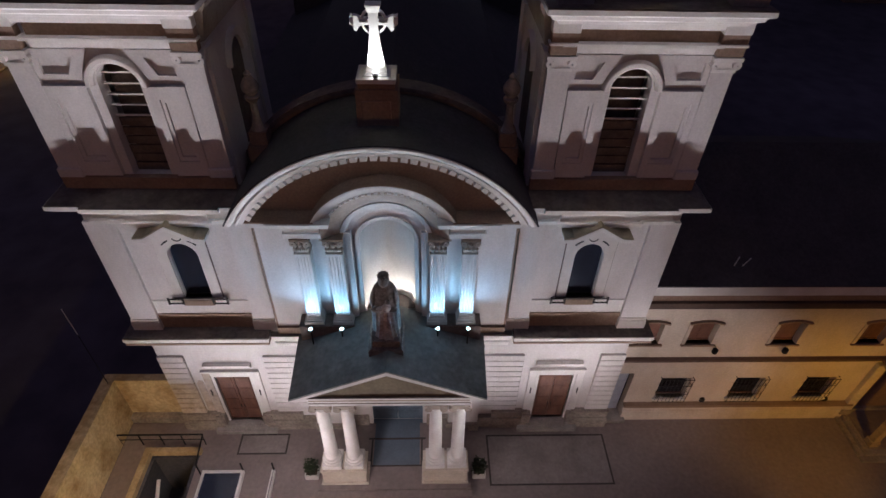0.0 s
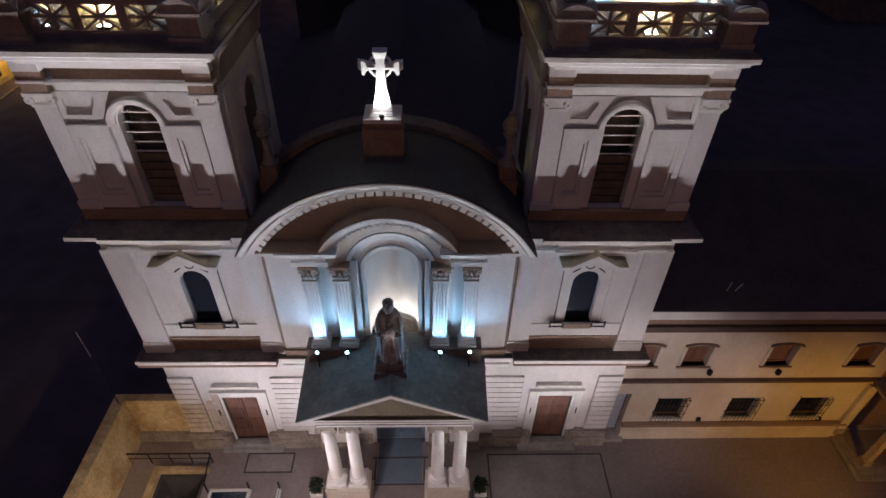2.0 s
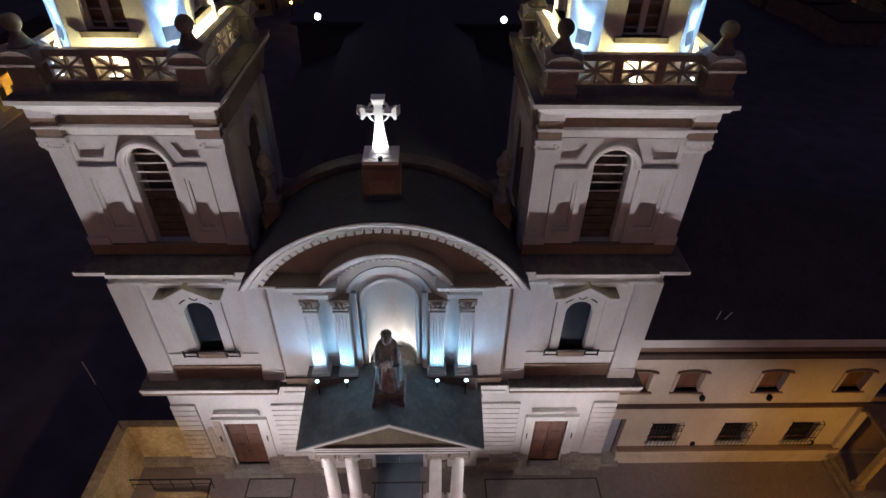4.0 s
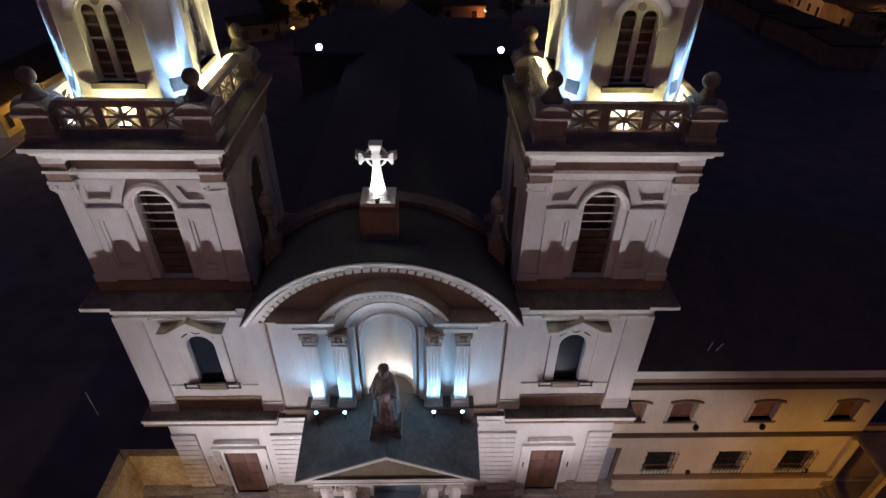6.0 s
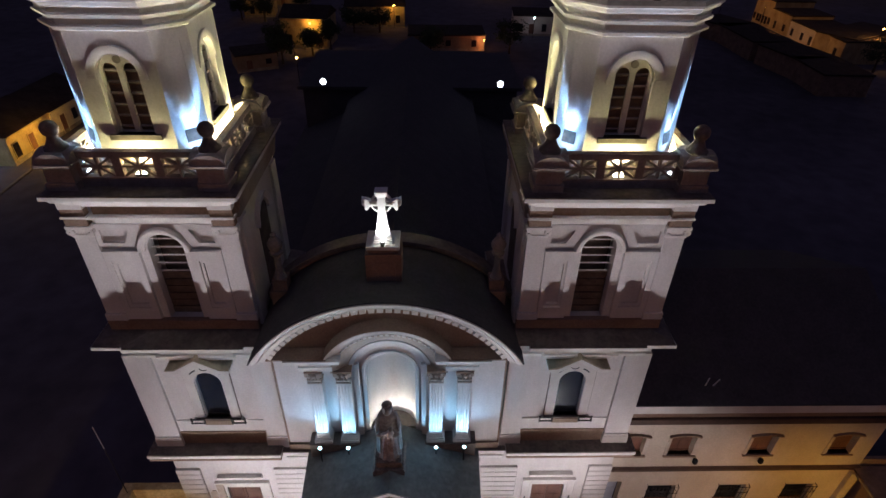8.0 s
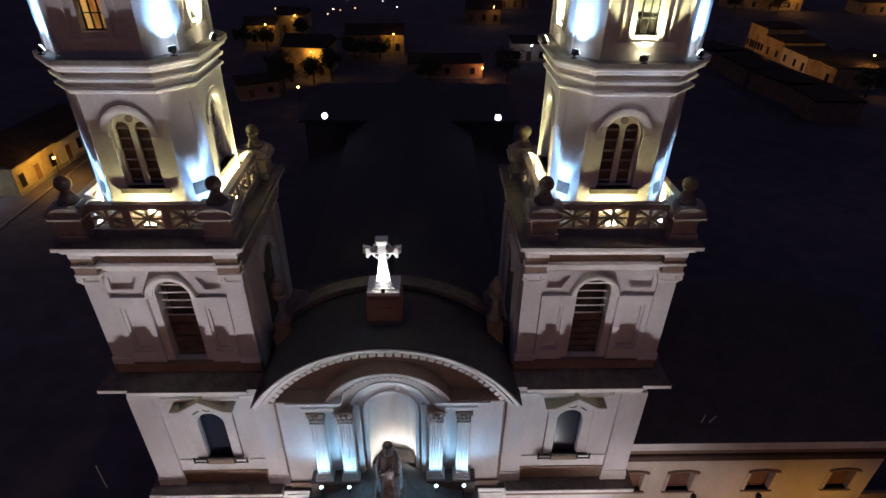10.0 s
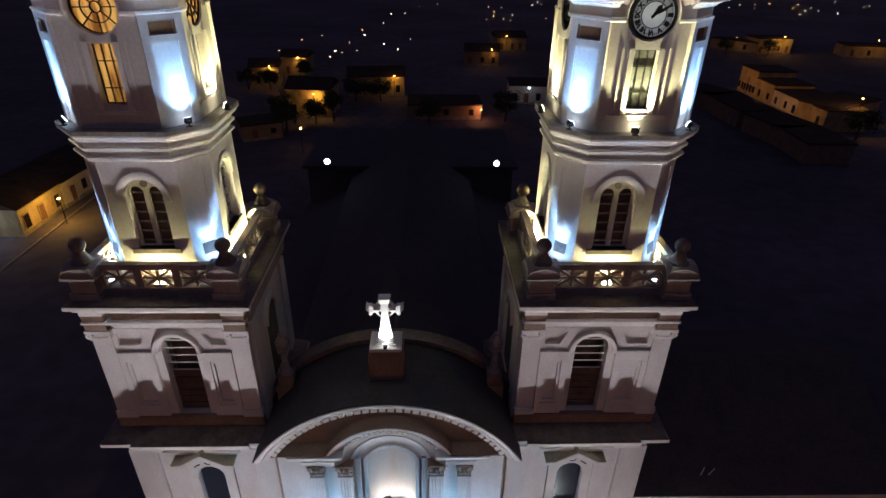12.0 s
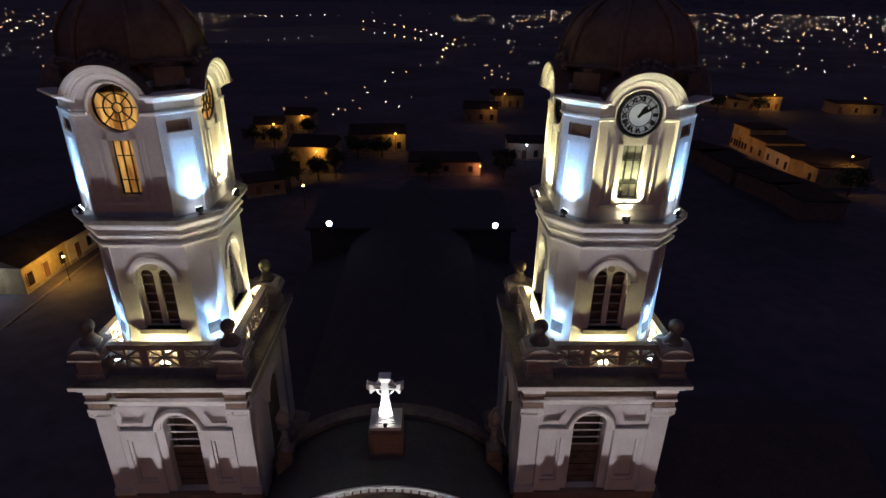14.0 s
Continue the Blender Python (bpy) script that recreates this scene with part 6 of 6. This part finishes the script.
rod(bm, (-14.17, 0.79, 5.55), (-14.23, 0.83, 7.16), 0.022)
part("tip", bm, TRIM, Q, "pale painted tip")


# ---------------------------------------------------------------- lamps of the church
WHITE, COOL, BLUE, WARM, SODIUM = (0.96, 0.92, 1.0), (0.28, 0.62, 1.0), (0.27, 0.55, 1.0), (1.0, 0.93, 0.47), (1.0, 0.5, 0.12)
for x, tx, high, low in ((-7.6, -8.2, 13200, 3900), (8.2, 8.4, 9400, 3200)):
    floodlight((x - 0.35, -7.4, -0.9), (tx, -3.1, 23.5), LENS_WHITE, high, WHITE, 44, "ground floodlight aimed up at the tower", "forecourt floodlights", 0.25, 1.0, GROUND)
    floodlight((x * 1.16, -7.4, -0.9), (tx * 0.5, 0.3, 10.4), LENS_WHITE, low, WHITE, 96, "ground floodlight aimed at the church front", "forecourt floodlights", 0.25, 1.0, GROUND)
for x in (-3.2, -1.95, 1.95, 3.2):
    floodlight((x, -0.94, 7.84), (x * (1.12 if abs(x) > 2.5 else 1.02), -1.5, 11.8), LENS_COOL, 230, COOL, 174, "small cool white floodlight at a pilaster foot", "pilaster floodlights", 0.1, 0.9, 7.3 if abs(x) < 2.5 else 6.75, True)
floodlight((0.3, 0.3, 7.72), (-0.1, 0.55, 10.6), LENS_WHITE, 90, (1.0, 1.0, 0.96), 178, "small floodlight on the niche floor", "niche floodlights", 0.1, 0.15, 7.55)
floodlight((-0.03, -0.02, 18.2), (-0.03, 0.3, 19.4), LENS_WHITE, 400, (1, 1, 1), 130, "small floodlight at the foot of the cross", "cross floodlights", 0.09, 0.8, 18.09, face=(-0.03, 0.7, 18.3))
for sg in (-1, 1):
    cx, cy = LANTERN_X[sg], TOWER_Y
    for k in range(8):
        a = radians(-90 + 45 * k)
        d = Vector((math.cos(a), math.sin(a), 0))
        c = Vector((cx, cy, 0))
        if k % 2 == 0:
            if d.y > 0.5:
                continue
            side = abs(d.x) > 0.5
            for off in ((-0.98, 0.98) if side else (0.0,)):
                u = Vector((0, off, 0))
                floodlight(c + d * (2.27 if side else 2.38) + u + Vector((0, 0, 20.74)), c + d * 2.16 + u * 0.6 + Vector((0, 0, 23.8)), LENS_WARM, 850 if side else (500 if sg < 0 else 540), WARM, 165, "warm floodlight on the tower terrace", "terrace floodlights", 0.12 if side else 0.2, 0.5, 20.36, face=None if side or sg < 0 else c + d * 2.7 + Vector((0, 0, 22.0)))
        elif d.y < 0:
            floodlight(c + d * 2.8 + Vector((0, 0, 20.6)), c + d * 2.31 + Vector((0, 0, 24.4)), LENS_BLUE, 520, BLUE, 76, "cool floodlight on the tower terrace", "terrace floodlights", 0.14, 1.0, 20.36)
            # narrow beam added so the blue reaches the upper wall
            spot("extra_beam", c + d * 2.78 + Vector((0, 0, 20.75)), c + d * 2.31 + Vector((0, 0, 25.4)), 14000, BLUE, 31, 1.0)
        # gallery of the upper octagon
        if k % 2 == 0:
            if d.y > 0.5 or (k == 0 and sg < 0):
                continue
            floodlight(c + d * 2.45 + Vector((0, 0, 26.4)), c + d * 2.1 + Vector((0, 0, 28.6)), LENS_WARM, 900 if d.y > -0.5 else 920, WARM, 96, "warm floodlight on the upper gallery", "gallery floodlights", 0.13, 0.35, 26.24, face=c + d * 1.7 + Vector((0, 0, 26.75)))
        elif d.y < 0:
            floodlight(c + d * 2.68 + Vector((0, 0, 26.43)), c + d * 2.2 + Vector((0, 0, 29.2)), LENS_BLUE, 250, BLUE, 100, "cool floodlight on the upper gallery", "gallery floodlights", 0.12, 0.7, 26.24, face=c + d * 1.8 + Vector((0, 0, 26.8)))
            # second beam without its own housing, added to brighten the corner panel
            spot("extra_beam", c + d * 2.66 + Vector((0, 0, 26.55)), c + d * 2.2 + Vector((0, 0, 29.3)), 1000, BLUE, 44, 1.0)
point("belfry_bulb", (LANTERN_X[-1], TOWER_Y, 29.0), 105, (1.0, 0.86, 0.62), 0.2)
for x, z, col in ((-7.62, 13.4, (0.7, 0.82, 1.0)), (7.95, 13.3, (0.82, 0.8, 1.0))):
    floodlight((x, 32.4, z), (x * 0.97, 10.0, 19.0), LENS_FAR, 1.2, col, 150, "bright floodlight on the transept roof", "transept floodlights", 0.34, 0.5, 12.9, True)


# ---------------------------------------------------------------- the town by night
def street_lamp(x, y, z, watts, color=SODIUM, lens=None, arm=(0.0, 0.0), head=0.16, label="tall street lamp with an orange sodium lantern"):
    L = thing("street_lamp", (x, y, GROUND), label, "street lamp", "street lamps")
    bm = bmesh.new()
    rod(bm, (x, y, GROUND), (x, y, z - 0.1), 0.05, 8)
    rod(bm, (x, y, z - 0.12), (x + arm[0], y + arm[1], z + 0.12), 0.04, 6)
    part("pole", bm, IRON, L)
    hx, hy = x + arm[0], y + arm[1]
    bm = bmesh.new()
    lathe(bm, [(0.04, z + 0.2), (head * 0.6, z + 0.14), (head * 0.55, z + 0.06)], hx, hy, 10)
    part("hood", bm, IRON, L)
    bm = bmesh.new()
    lathe(bm, ball_points(head, z - 0.05, 8), hx, hy, 12)
    part("lantern", bm, lens or LENS_SODIUM, L, "glowing lantern glass", smooth=True)
    if watts:
        point("street_light", (hx, hy, z - 0.05 - head - 0.12), watts, color, 0.1)


def house(x, y, w, d, h, turn, wall_mat, openings=3, flat=False, label="low rendered town house with a dark roof"):
    """A small town house: walls, parapet or pitched roof, doors and windows along its front."""
    H = thing("house", (x, y, GROUND), label, "house")
    jig = random.Random(int(x * 7 + y * 3))
    m = Matrix.Translation((x, y, GROUND)) @ Matrix.Rotation(radians(turn), 4, "Z")
    part("wall", turned(boxed(-w / 2, w / 2, 0, d, 0, h), m), wall_mat, H)
    bm = bmesh.new()
    if flat:
        box(bm, -w / 2 - 0.15, w / 2 + 0.15, -0.15, d + 0.15, h, h + 0.25)
    else:
        v = [(-w / 2 - 0.3, -0.35, h), (w / 2 + 0.3, -0.35, h), (w / 2 + 0.3, d + 0.35, h), (-w / 2 - 0.3, d + 0.35, h), (-w / 2 - 0.3, d / 2, h + d * 0.22), (w / 2 + 0.3, d / 2, h + d * 0.22)]
        v = [bm.verts.new(p) for p in v]
        for f in ((0, 1, 5, 4), (3, 4, 5, 2), (0, 4, 3), (1, 2, 5), (0, 3, 2, 1)):
            bm.faces.new([v[i] for i in f])
    part("roof", turned(bm, m), TILES, H)
    part("plinth", turned(boxed(-w / 2 - 0.03, w / 2 + 0.03, -0.05, 0.05, 0, 0.5), m), PLINTH, H)
    part("cornice", turned(boxed(-w / 2 - 0.05, w / 2 + 0.05, -0.14, 0.02, h - 0.45, h - 0.25), m), wall_mat, H)
    for i in range(openings):
        c = -w / 2 + w * (i + 0.5 + jig.uniform(-0.12, 0.12)) / openings
        tall = jig.random() < 0.4
        z0 = 0.05 if tall else jig.uniform(0.8, 1.1)
        z1 = min(h - 0.8, 2.5)
        win = part("door" if tall else "window", turned(boxed(c - 0.5, c + 0.5, -0.04, 0.02, z0, z1), m), WOOD if tall else DARKPANE, H)
        bm = bmesh.new()
        for s in (-1, 1):
            box(bm, *sorted((c + s * 0.5, c + s * 0.62)), -0.08, 0.01, z0, z1 + 0.12)
        box(bm, c - 0.5, c + 0.5, -0.08, 0.01, z1, z1 + 0.12)
        part("frame", turned(bm, m), wall_mat, win)
    return H


# the street to the west of the church
house(-47.5, 49.6, 8.4, 9, 3.7, 88, OCHRE, 3, label="ochre rendered street house lit by a sodium lamp")
house(-46.9, 58.6, 9.4, 9, 3.6, 86, WINGWALL, 3, label="cream rendered street house beside a lamp")
house(-53.2, 46.4, 9, 6, 3.0, 2, PLASTER, 3, True, label="pale flat-roofed house with a bluish lit front")
street_lamp(-44.6, 49.0, 2.2, 1500, (1.0, 0.56, 0.1))
# bluish lamp added to light the pale house front
street_lamp(-52.0, 43.2, 2.6, 600, (0.7, 0.85, 1.0), LENS_BLUE, head=0.08, label="street lamp with a bluish white lantern")
kerb = tagged(part("kerb", boxed(-45.6, -45.2, 30, 66, GROUND, GROUND + 0.12, 0.02), LEDGE), "worn stone kerb along the side street", "kerb", kind="structure")

# houses behind the church, each with a lamp close to its front
for x, y, w, d, h, turn, mat, k, lx, z, watts in (
        (-22.8, 98.6, 9, 8, 5.6, -6, OCHRE, 3, 1.6, 3.6, 330), (-38.2, 124.8, 7, 7, 4.6, 8, OCHRE, 2, 1.4, 3.6, 190),
        (-33.4, 136.6, 7, 7, 4.8, -4, OCHRE, 2, 1.4, 3.6, 190), (-10.2, 116.2, 13, 8, 4.4, 5, OCHRE, 4, 4.1, 3.4, 190),
        (17.4, 153.0, 10, 8, 4.0, -6, BROWN, 3, 3.0, 3.4, 150), (29.5, 178.0, 10, 8, 4.2, 8, OCHRE, 3, -2.0, 3.6, 130)):
    house(x, y, w, d, h, turn, mat, k, label="ochre house front lit by a street lamp" if mat is OCHRE else "brown house front lit by a street lamp")
    a = radians(turn)
    street_lamp(x + lx * math.cos(a) + 0.9 * math.sin(a), y + lx * math.sin(a) - 0.9 * math.cos(a), z, watts * 1.5, (1.0, 0.52, 0.09))
street_lamp(-19.8, 76.4, 3.0, 40, head=0.2)
house(-28.3, 83.4, 7, 6, 2.8, 25, BROWN, 2, True, label="low brown outbuilding in dim lamp light")
house(5.2, 97.4, 15, 8, 2.9, 1, BROWN, 3, True, label="reddish flat-roofed building with a lamp at its corner")
street_lamp(12.5, 96.2, 1.1, 420, (1.0, 0.38, 0.15))
house(25.5, 110, 11, 8, 4.0, -4, WINGWALL, 4, True)
street_lamp(24.0, 108.0, 2.8, 34, (0.6, 0.8, 1.0), LENS_BLUE, head=0.2, label="short lamp with a bluish white lantern")

# long street front to the east
for y, w, h, mat, k in ((95.5, 9, 4.0, OCHRE, 2), (105.0, 10, 3.8, WINGWALL, 3), (114.0, 8, 4.6, OCHRE, 2), (122.0, 8, 6.0, OCHRE, 6)):
    house(80.4, y, w, 9, h, -90, mat, k, True, label="street house with dim sodium light on its front")
# dark blocks added along the view's dark edge to hide lit ground
for x, y, w, turn in ((69.4, 112.6, 9.4, 115), (71.6, 100.6, 15.0, 91.5), (72.9, 87.8, 10.2, 102), (73.8, 77.4, 10.2, 88)):
    house(x, y, w, 8, 3.4, turn, DOME, 3, True, label="dark low house set to fit the street's dark edge")
house(90.2, 95.6, 17, 8, 4.2, 30, OCHRE, 3, True, label="low street house behind a sodium lamp")
street_lamp(87.6, 92.4, 4.9, 800)
# unseen lamps with tiny lanterns, added to light the street front
for y in (100.0, 118.0):
    street_lamp(68.0, y, 7.0, 0, head=0.04)
    spot("street_light", (68.3, y, 6.4), (80.4, y, 2.2), 1500, (1.0, 0.46, 0.12), 96, 0.8, 0.1)
house(118.2, 178.0, 12, 8, 4.8, 3, OCHRE, 4, True, label="ochre house front lit by a street lamp")
house(106.4, 182.6, 15, 6, 3.4, -42, OCHRE, 2, True)
street_lamp(119.8, 176.2, 4.4, 1100)
# extra lamp with a tiny lantern, added to light the long wall
street_lamp(104.0, 177.0, 4.0, 240, head=0.05)
house(147.0, 172.0, 15, 8, 3.6, -10, OCHRE, 3, True)
street_lamp(146.6, 169.6, 4.6, 420)

# lake beyond the town
bm = bmesh.new()
shore = [(-245, 432), (-120, 445), (-50, 462), (-5, 485), (-3, 525), (-14, 575), (-48, 655), (-80, 735), (-108, 768), (-142, 732), (-178, 662), (-222, 641), (-335, 622), (-318, 520)]
v = [bm.verts.new((x, y, GROUND + 0.05)) for x, y in shore]
bm.faces.new(v)
tagged(part("lake", bm, WATER), "dark still lake beyond the town", "water", kind="structure")


def light_field(name, spots, color, strength, label):
    """Far lamps as glowing globes over the dark ground, sized to fit the camera's view, joined as one."""
    bm = bmesh.new()
    for x, y, z, r in spots:
        bmesh.ops.create_icosphere(bm, subdivisions=1, radius=r, matrix=Matrix.Translation((x, y, z)))
    return tagged(part(name, bm, glowing(name + "_glow", color, strength)), label, "lights", kind="stuff")


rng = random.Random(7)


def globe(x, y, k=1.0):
    # globes grow with distance to keep their size in the view
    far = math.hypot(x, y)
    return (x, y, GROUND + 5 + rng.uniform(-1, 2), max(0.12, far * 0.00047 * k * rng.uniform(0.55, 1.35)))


orange, pale, white = [], [], []
# lamps along the road by the shore, which bends away to the left
bends = [(-22, 132), (-24, 150), (-20, 180), (-11, 217), (-2, 252), (8, 281), (13, 353), (21, 423), (14, 466), (-1, 539), (-10, 593), (-36, 671), (-66, 732), (-96, 797)]
for (xa, ya), (xb, yb) in zip(bends, bends[1:]):
    n = max(1, int(math.hypot(xb - xa, yb - ya) / (10 + 0.03 * ya)))
    for i in range(n):
        t = i / n
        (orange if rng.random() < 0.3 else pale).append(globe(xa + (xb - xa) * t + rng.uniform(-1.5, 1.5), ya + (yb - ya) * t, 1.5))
# tall lamps along the far shore, mirrored in the lake
row = [(-330, 612), (-217, 635), (-177, 656), (-141, 726), (-113, 763)]
for (xa, ya), (xb, yb) in zip(row, row[1:]):
    n = max(1, int(math.hypot(xb - xa, yb - ya) / 21))
    for i in range(n):
        t = i / n
        pale.append((xa + (xb - xa) * t, ya + (yb - ya) * t, 11.0, 0.34))
# districts: streets in loose rows, thicker towards the east
def district(x0, x1, y0, y1, count, turn, mix, k=1.0):
    for _ in range(count):
        u, w = rng.random(), rng.random()
        row = round(w * 14) / 14 + rng.uniform(-0.012, 0.012)
        x = x0 + (x1 - x0) * u
        y = y0 + (y1 - y0) * row + (x - x0) * turn
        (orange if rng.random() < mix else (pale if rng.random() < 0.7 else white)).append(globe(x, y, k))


district(260, 1700, 900, 1650, 300, 0.02, 0.35, 0.75)
district(180, 800, 480, 880, 210, 0.05, 0.3, 0.75)
district(110, 420, 240, 480, 125, 0.08, 0.4, 0.75)
district(30, 240, 560, 1150, 75, 0.02, 0.35, 0.75)
district(20, 110, 190, 460, 30, 0.05, 0.7, 0.75)
district(12, 70, 150, 270, 12, 0.05, 0.9, 0.95)
district(-42, 0, 118, 190, 9, 0.1, 0.85, 0.95)
district(-900, -330, 640, 1000, 80, -0.05, 0.25, 0.75)
district(-470, -255, 365, 640, 85, -0.04, 0.3, 0.75)
district(-330, -155, 235, 430, 60, -0.04, 0.35, 0.75)
district(-310, -235, 650, 900, 20, 0.0, 0.35, 0.75)
district(-420, 60, 1000, 1300, 16, 0.0, 0.4, 0.5)
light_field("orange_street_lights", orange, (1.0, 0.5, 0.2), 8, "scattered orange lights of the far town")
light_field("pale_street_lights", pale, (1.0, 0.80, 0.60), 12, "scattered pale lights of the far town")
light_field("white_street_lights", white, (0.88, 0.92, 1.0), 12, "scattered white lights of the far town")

# unseen lamps added round the forecourt, outside the view, to light it
street_lamp(22.6, -8.6, 5.0, 0)
spot("street_light", (22.4, -8.4, 4.6), (20.4, 0.8, 1.0), 1050, (1.0, 0.50, 0.05), 88, 1.0, 0.15)
street_lamp(-10.4, -9.6, 4.4, 0)
spot("street_light", (-10.5, -9.5, 4.0), (-14.0, -1.6, 0.6), 1150, (1.0, 0.68, 0.33), 68, 0.8, 0.1)
# white lamps: one over the paving, one added to brighten the wing wall
for x in (-4.5, 11.0):
    street_lamp(x, -9.6, 6.6, 0, WHITE, LENS_WHITE, label="forecourt lamp with a white lantern")
    spot("street_light", (x, -9.5, 6.2), (x * 0.8 if x < 0 else 12.6, -7.3 if x < 0 else 0.8, GROUND if x < 0 else 3.4), 2000 if x < 0 else 1150, (1.0, 0.88, 0.88), 132 if x < 0 else 70, 0.7, 0.5)
# far sodium lamps added as warm fill for shaded walls
street_lamp(-17.0, -38.0, 8.0, 3100, (1.0, 0.43, 0.19))
street_lamp(17.0, -38.0, 8.0, 3400, (1.0, 0.43, 0.19))


def tree(x, y, h, r, seed):
    T = thing("tree", (x, y, GROUND), "dark broad-leaved tree among the houses", "tree", "town trees")
    rr = random.Random(seed)
    bm = bmesh.new()
    lathe(bm, [(0.22, GROUND), (0.16, GROUND + h * 0.3), (0.08, GROUND + h * 0.7)], x, y, 8)
    for i in range(6):
        a = rr.uniform(0, 6.28)
        rod(bm, (x, y, GROUND + h * rr.uniform(0.3, 0.5)), (x + r * 0.6 * math.cos(a), y + r * 0.6 * math.sin(a), GROUND + h * rr.uniform(0.6, 0.85)), 0.05, 5)
    part("trunk", bm, BARK, T)
    verts, faces = [], []
    for c in range(26):
        a, q, t = rr.uniform(0, 6.28), r * math.sqrt(rr.random()) * 0.8, rr.uniform(0.45, 0.95)
        c0 = Vector((x + q * math.cos(a), y + q * math.sin(a), GROUND + h * t))
        for _ in range(60):
            p = c0 + Vector((rr.gauss(0, 1), rr.gauss(0, 1), rr.gauss(0, 0.8))) * r * 0.16
            d = Vector((rr.uniform(-1, 1), rr.uniform(-1, 1), rr.uniform(-1, 1))).normalized() * 0.32
            e = d.orthogonal().normalized() * 0.14
            k = len(verts)
            verts += [p - d * 0.5, p + e, p + d * 0.5, p - e]
            faces.append((k, k + 1, k + 2, k + 3))
    me = bpy.data.meshes.new("crown")
    me.from_pydata(verts, [], faces)
    me.materials.append(LEAF)
    put_under(new("crown", me), T)


for i, (x, y, h, r) in enumerate(((2.0, 94, 5.0, 3.2), (17.5, 96, 6.0, 3.2), (-27.5, 95.5, 5.4, 2.4), (-17.2, 95.0, 6.5, 2.6), (-14.5, 111, 5.0, 3.0), (-41.5, 121.5, 5, 2.2), (-29.5, 131.5, 5, 2.4), (113, 172, 5.5, 3.0), (84, 86, 5.5, 3), (-20.5, 93.5, 4.4, 2.6), (-36.0, 120.5, 4.6, 2.6), (-9.0, 111.5, 4.8, 2.8), (-25, 88, 5.0, 3.0), (101, 176, 5.0, 3.0))):
    tree(x, y, h, r, 20 + i)

# dark ring added to cover the bare sky strip at the horizon
bm = bmesh.new()
n = 96
low = [bm.verts.new((3600 * math.cos(2 * math.pi * i / n), 3600 * math.sin(2 * math.pi * i / n), GROUND - 1)) for i in range(n)]
crest = [bm.verts.new((3900 * math.cos(2 * math.pi * i / n), 3900 * math.sin(2 * math.pi * i / n), 80 + 25 * math.sin(i * 0.7) + 15 * math.sin(i * 1.9))) for i in range(n)]
for i in range(n):
    bm.faces.new((low[i], low[(i + 1) % n], crest[(i + 1) % n], crest[i]))
tagged(part("backdrop", bm, EARTH), "dark hill-shaped ring added to close the horizon", "hills", kind="structure")
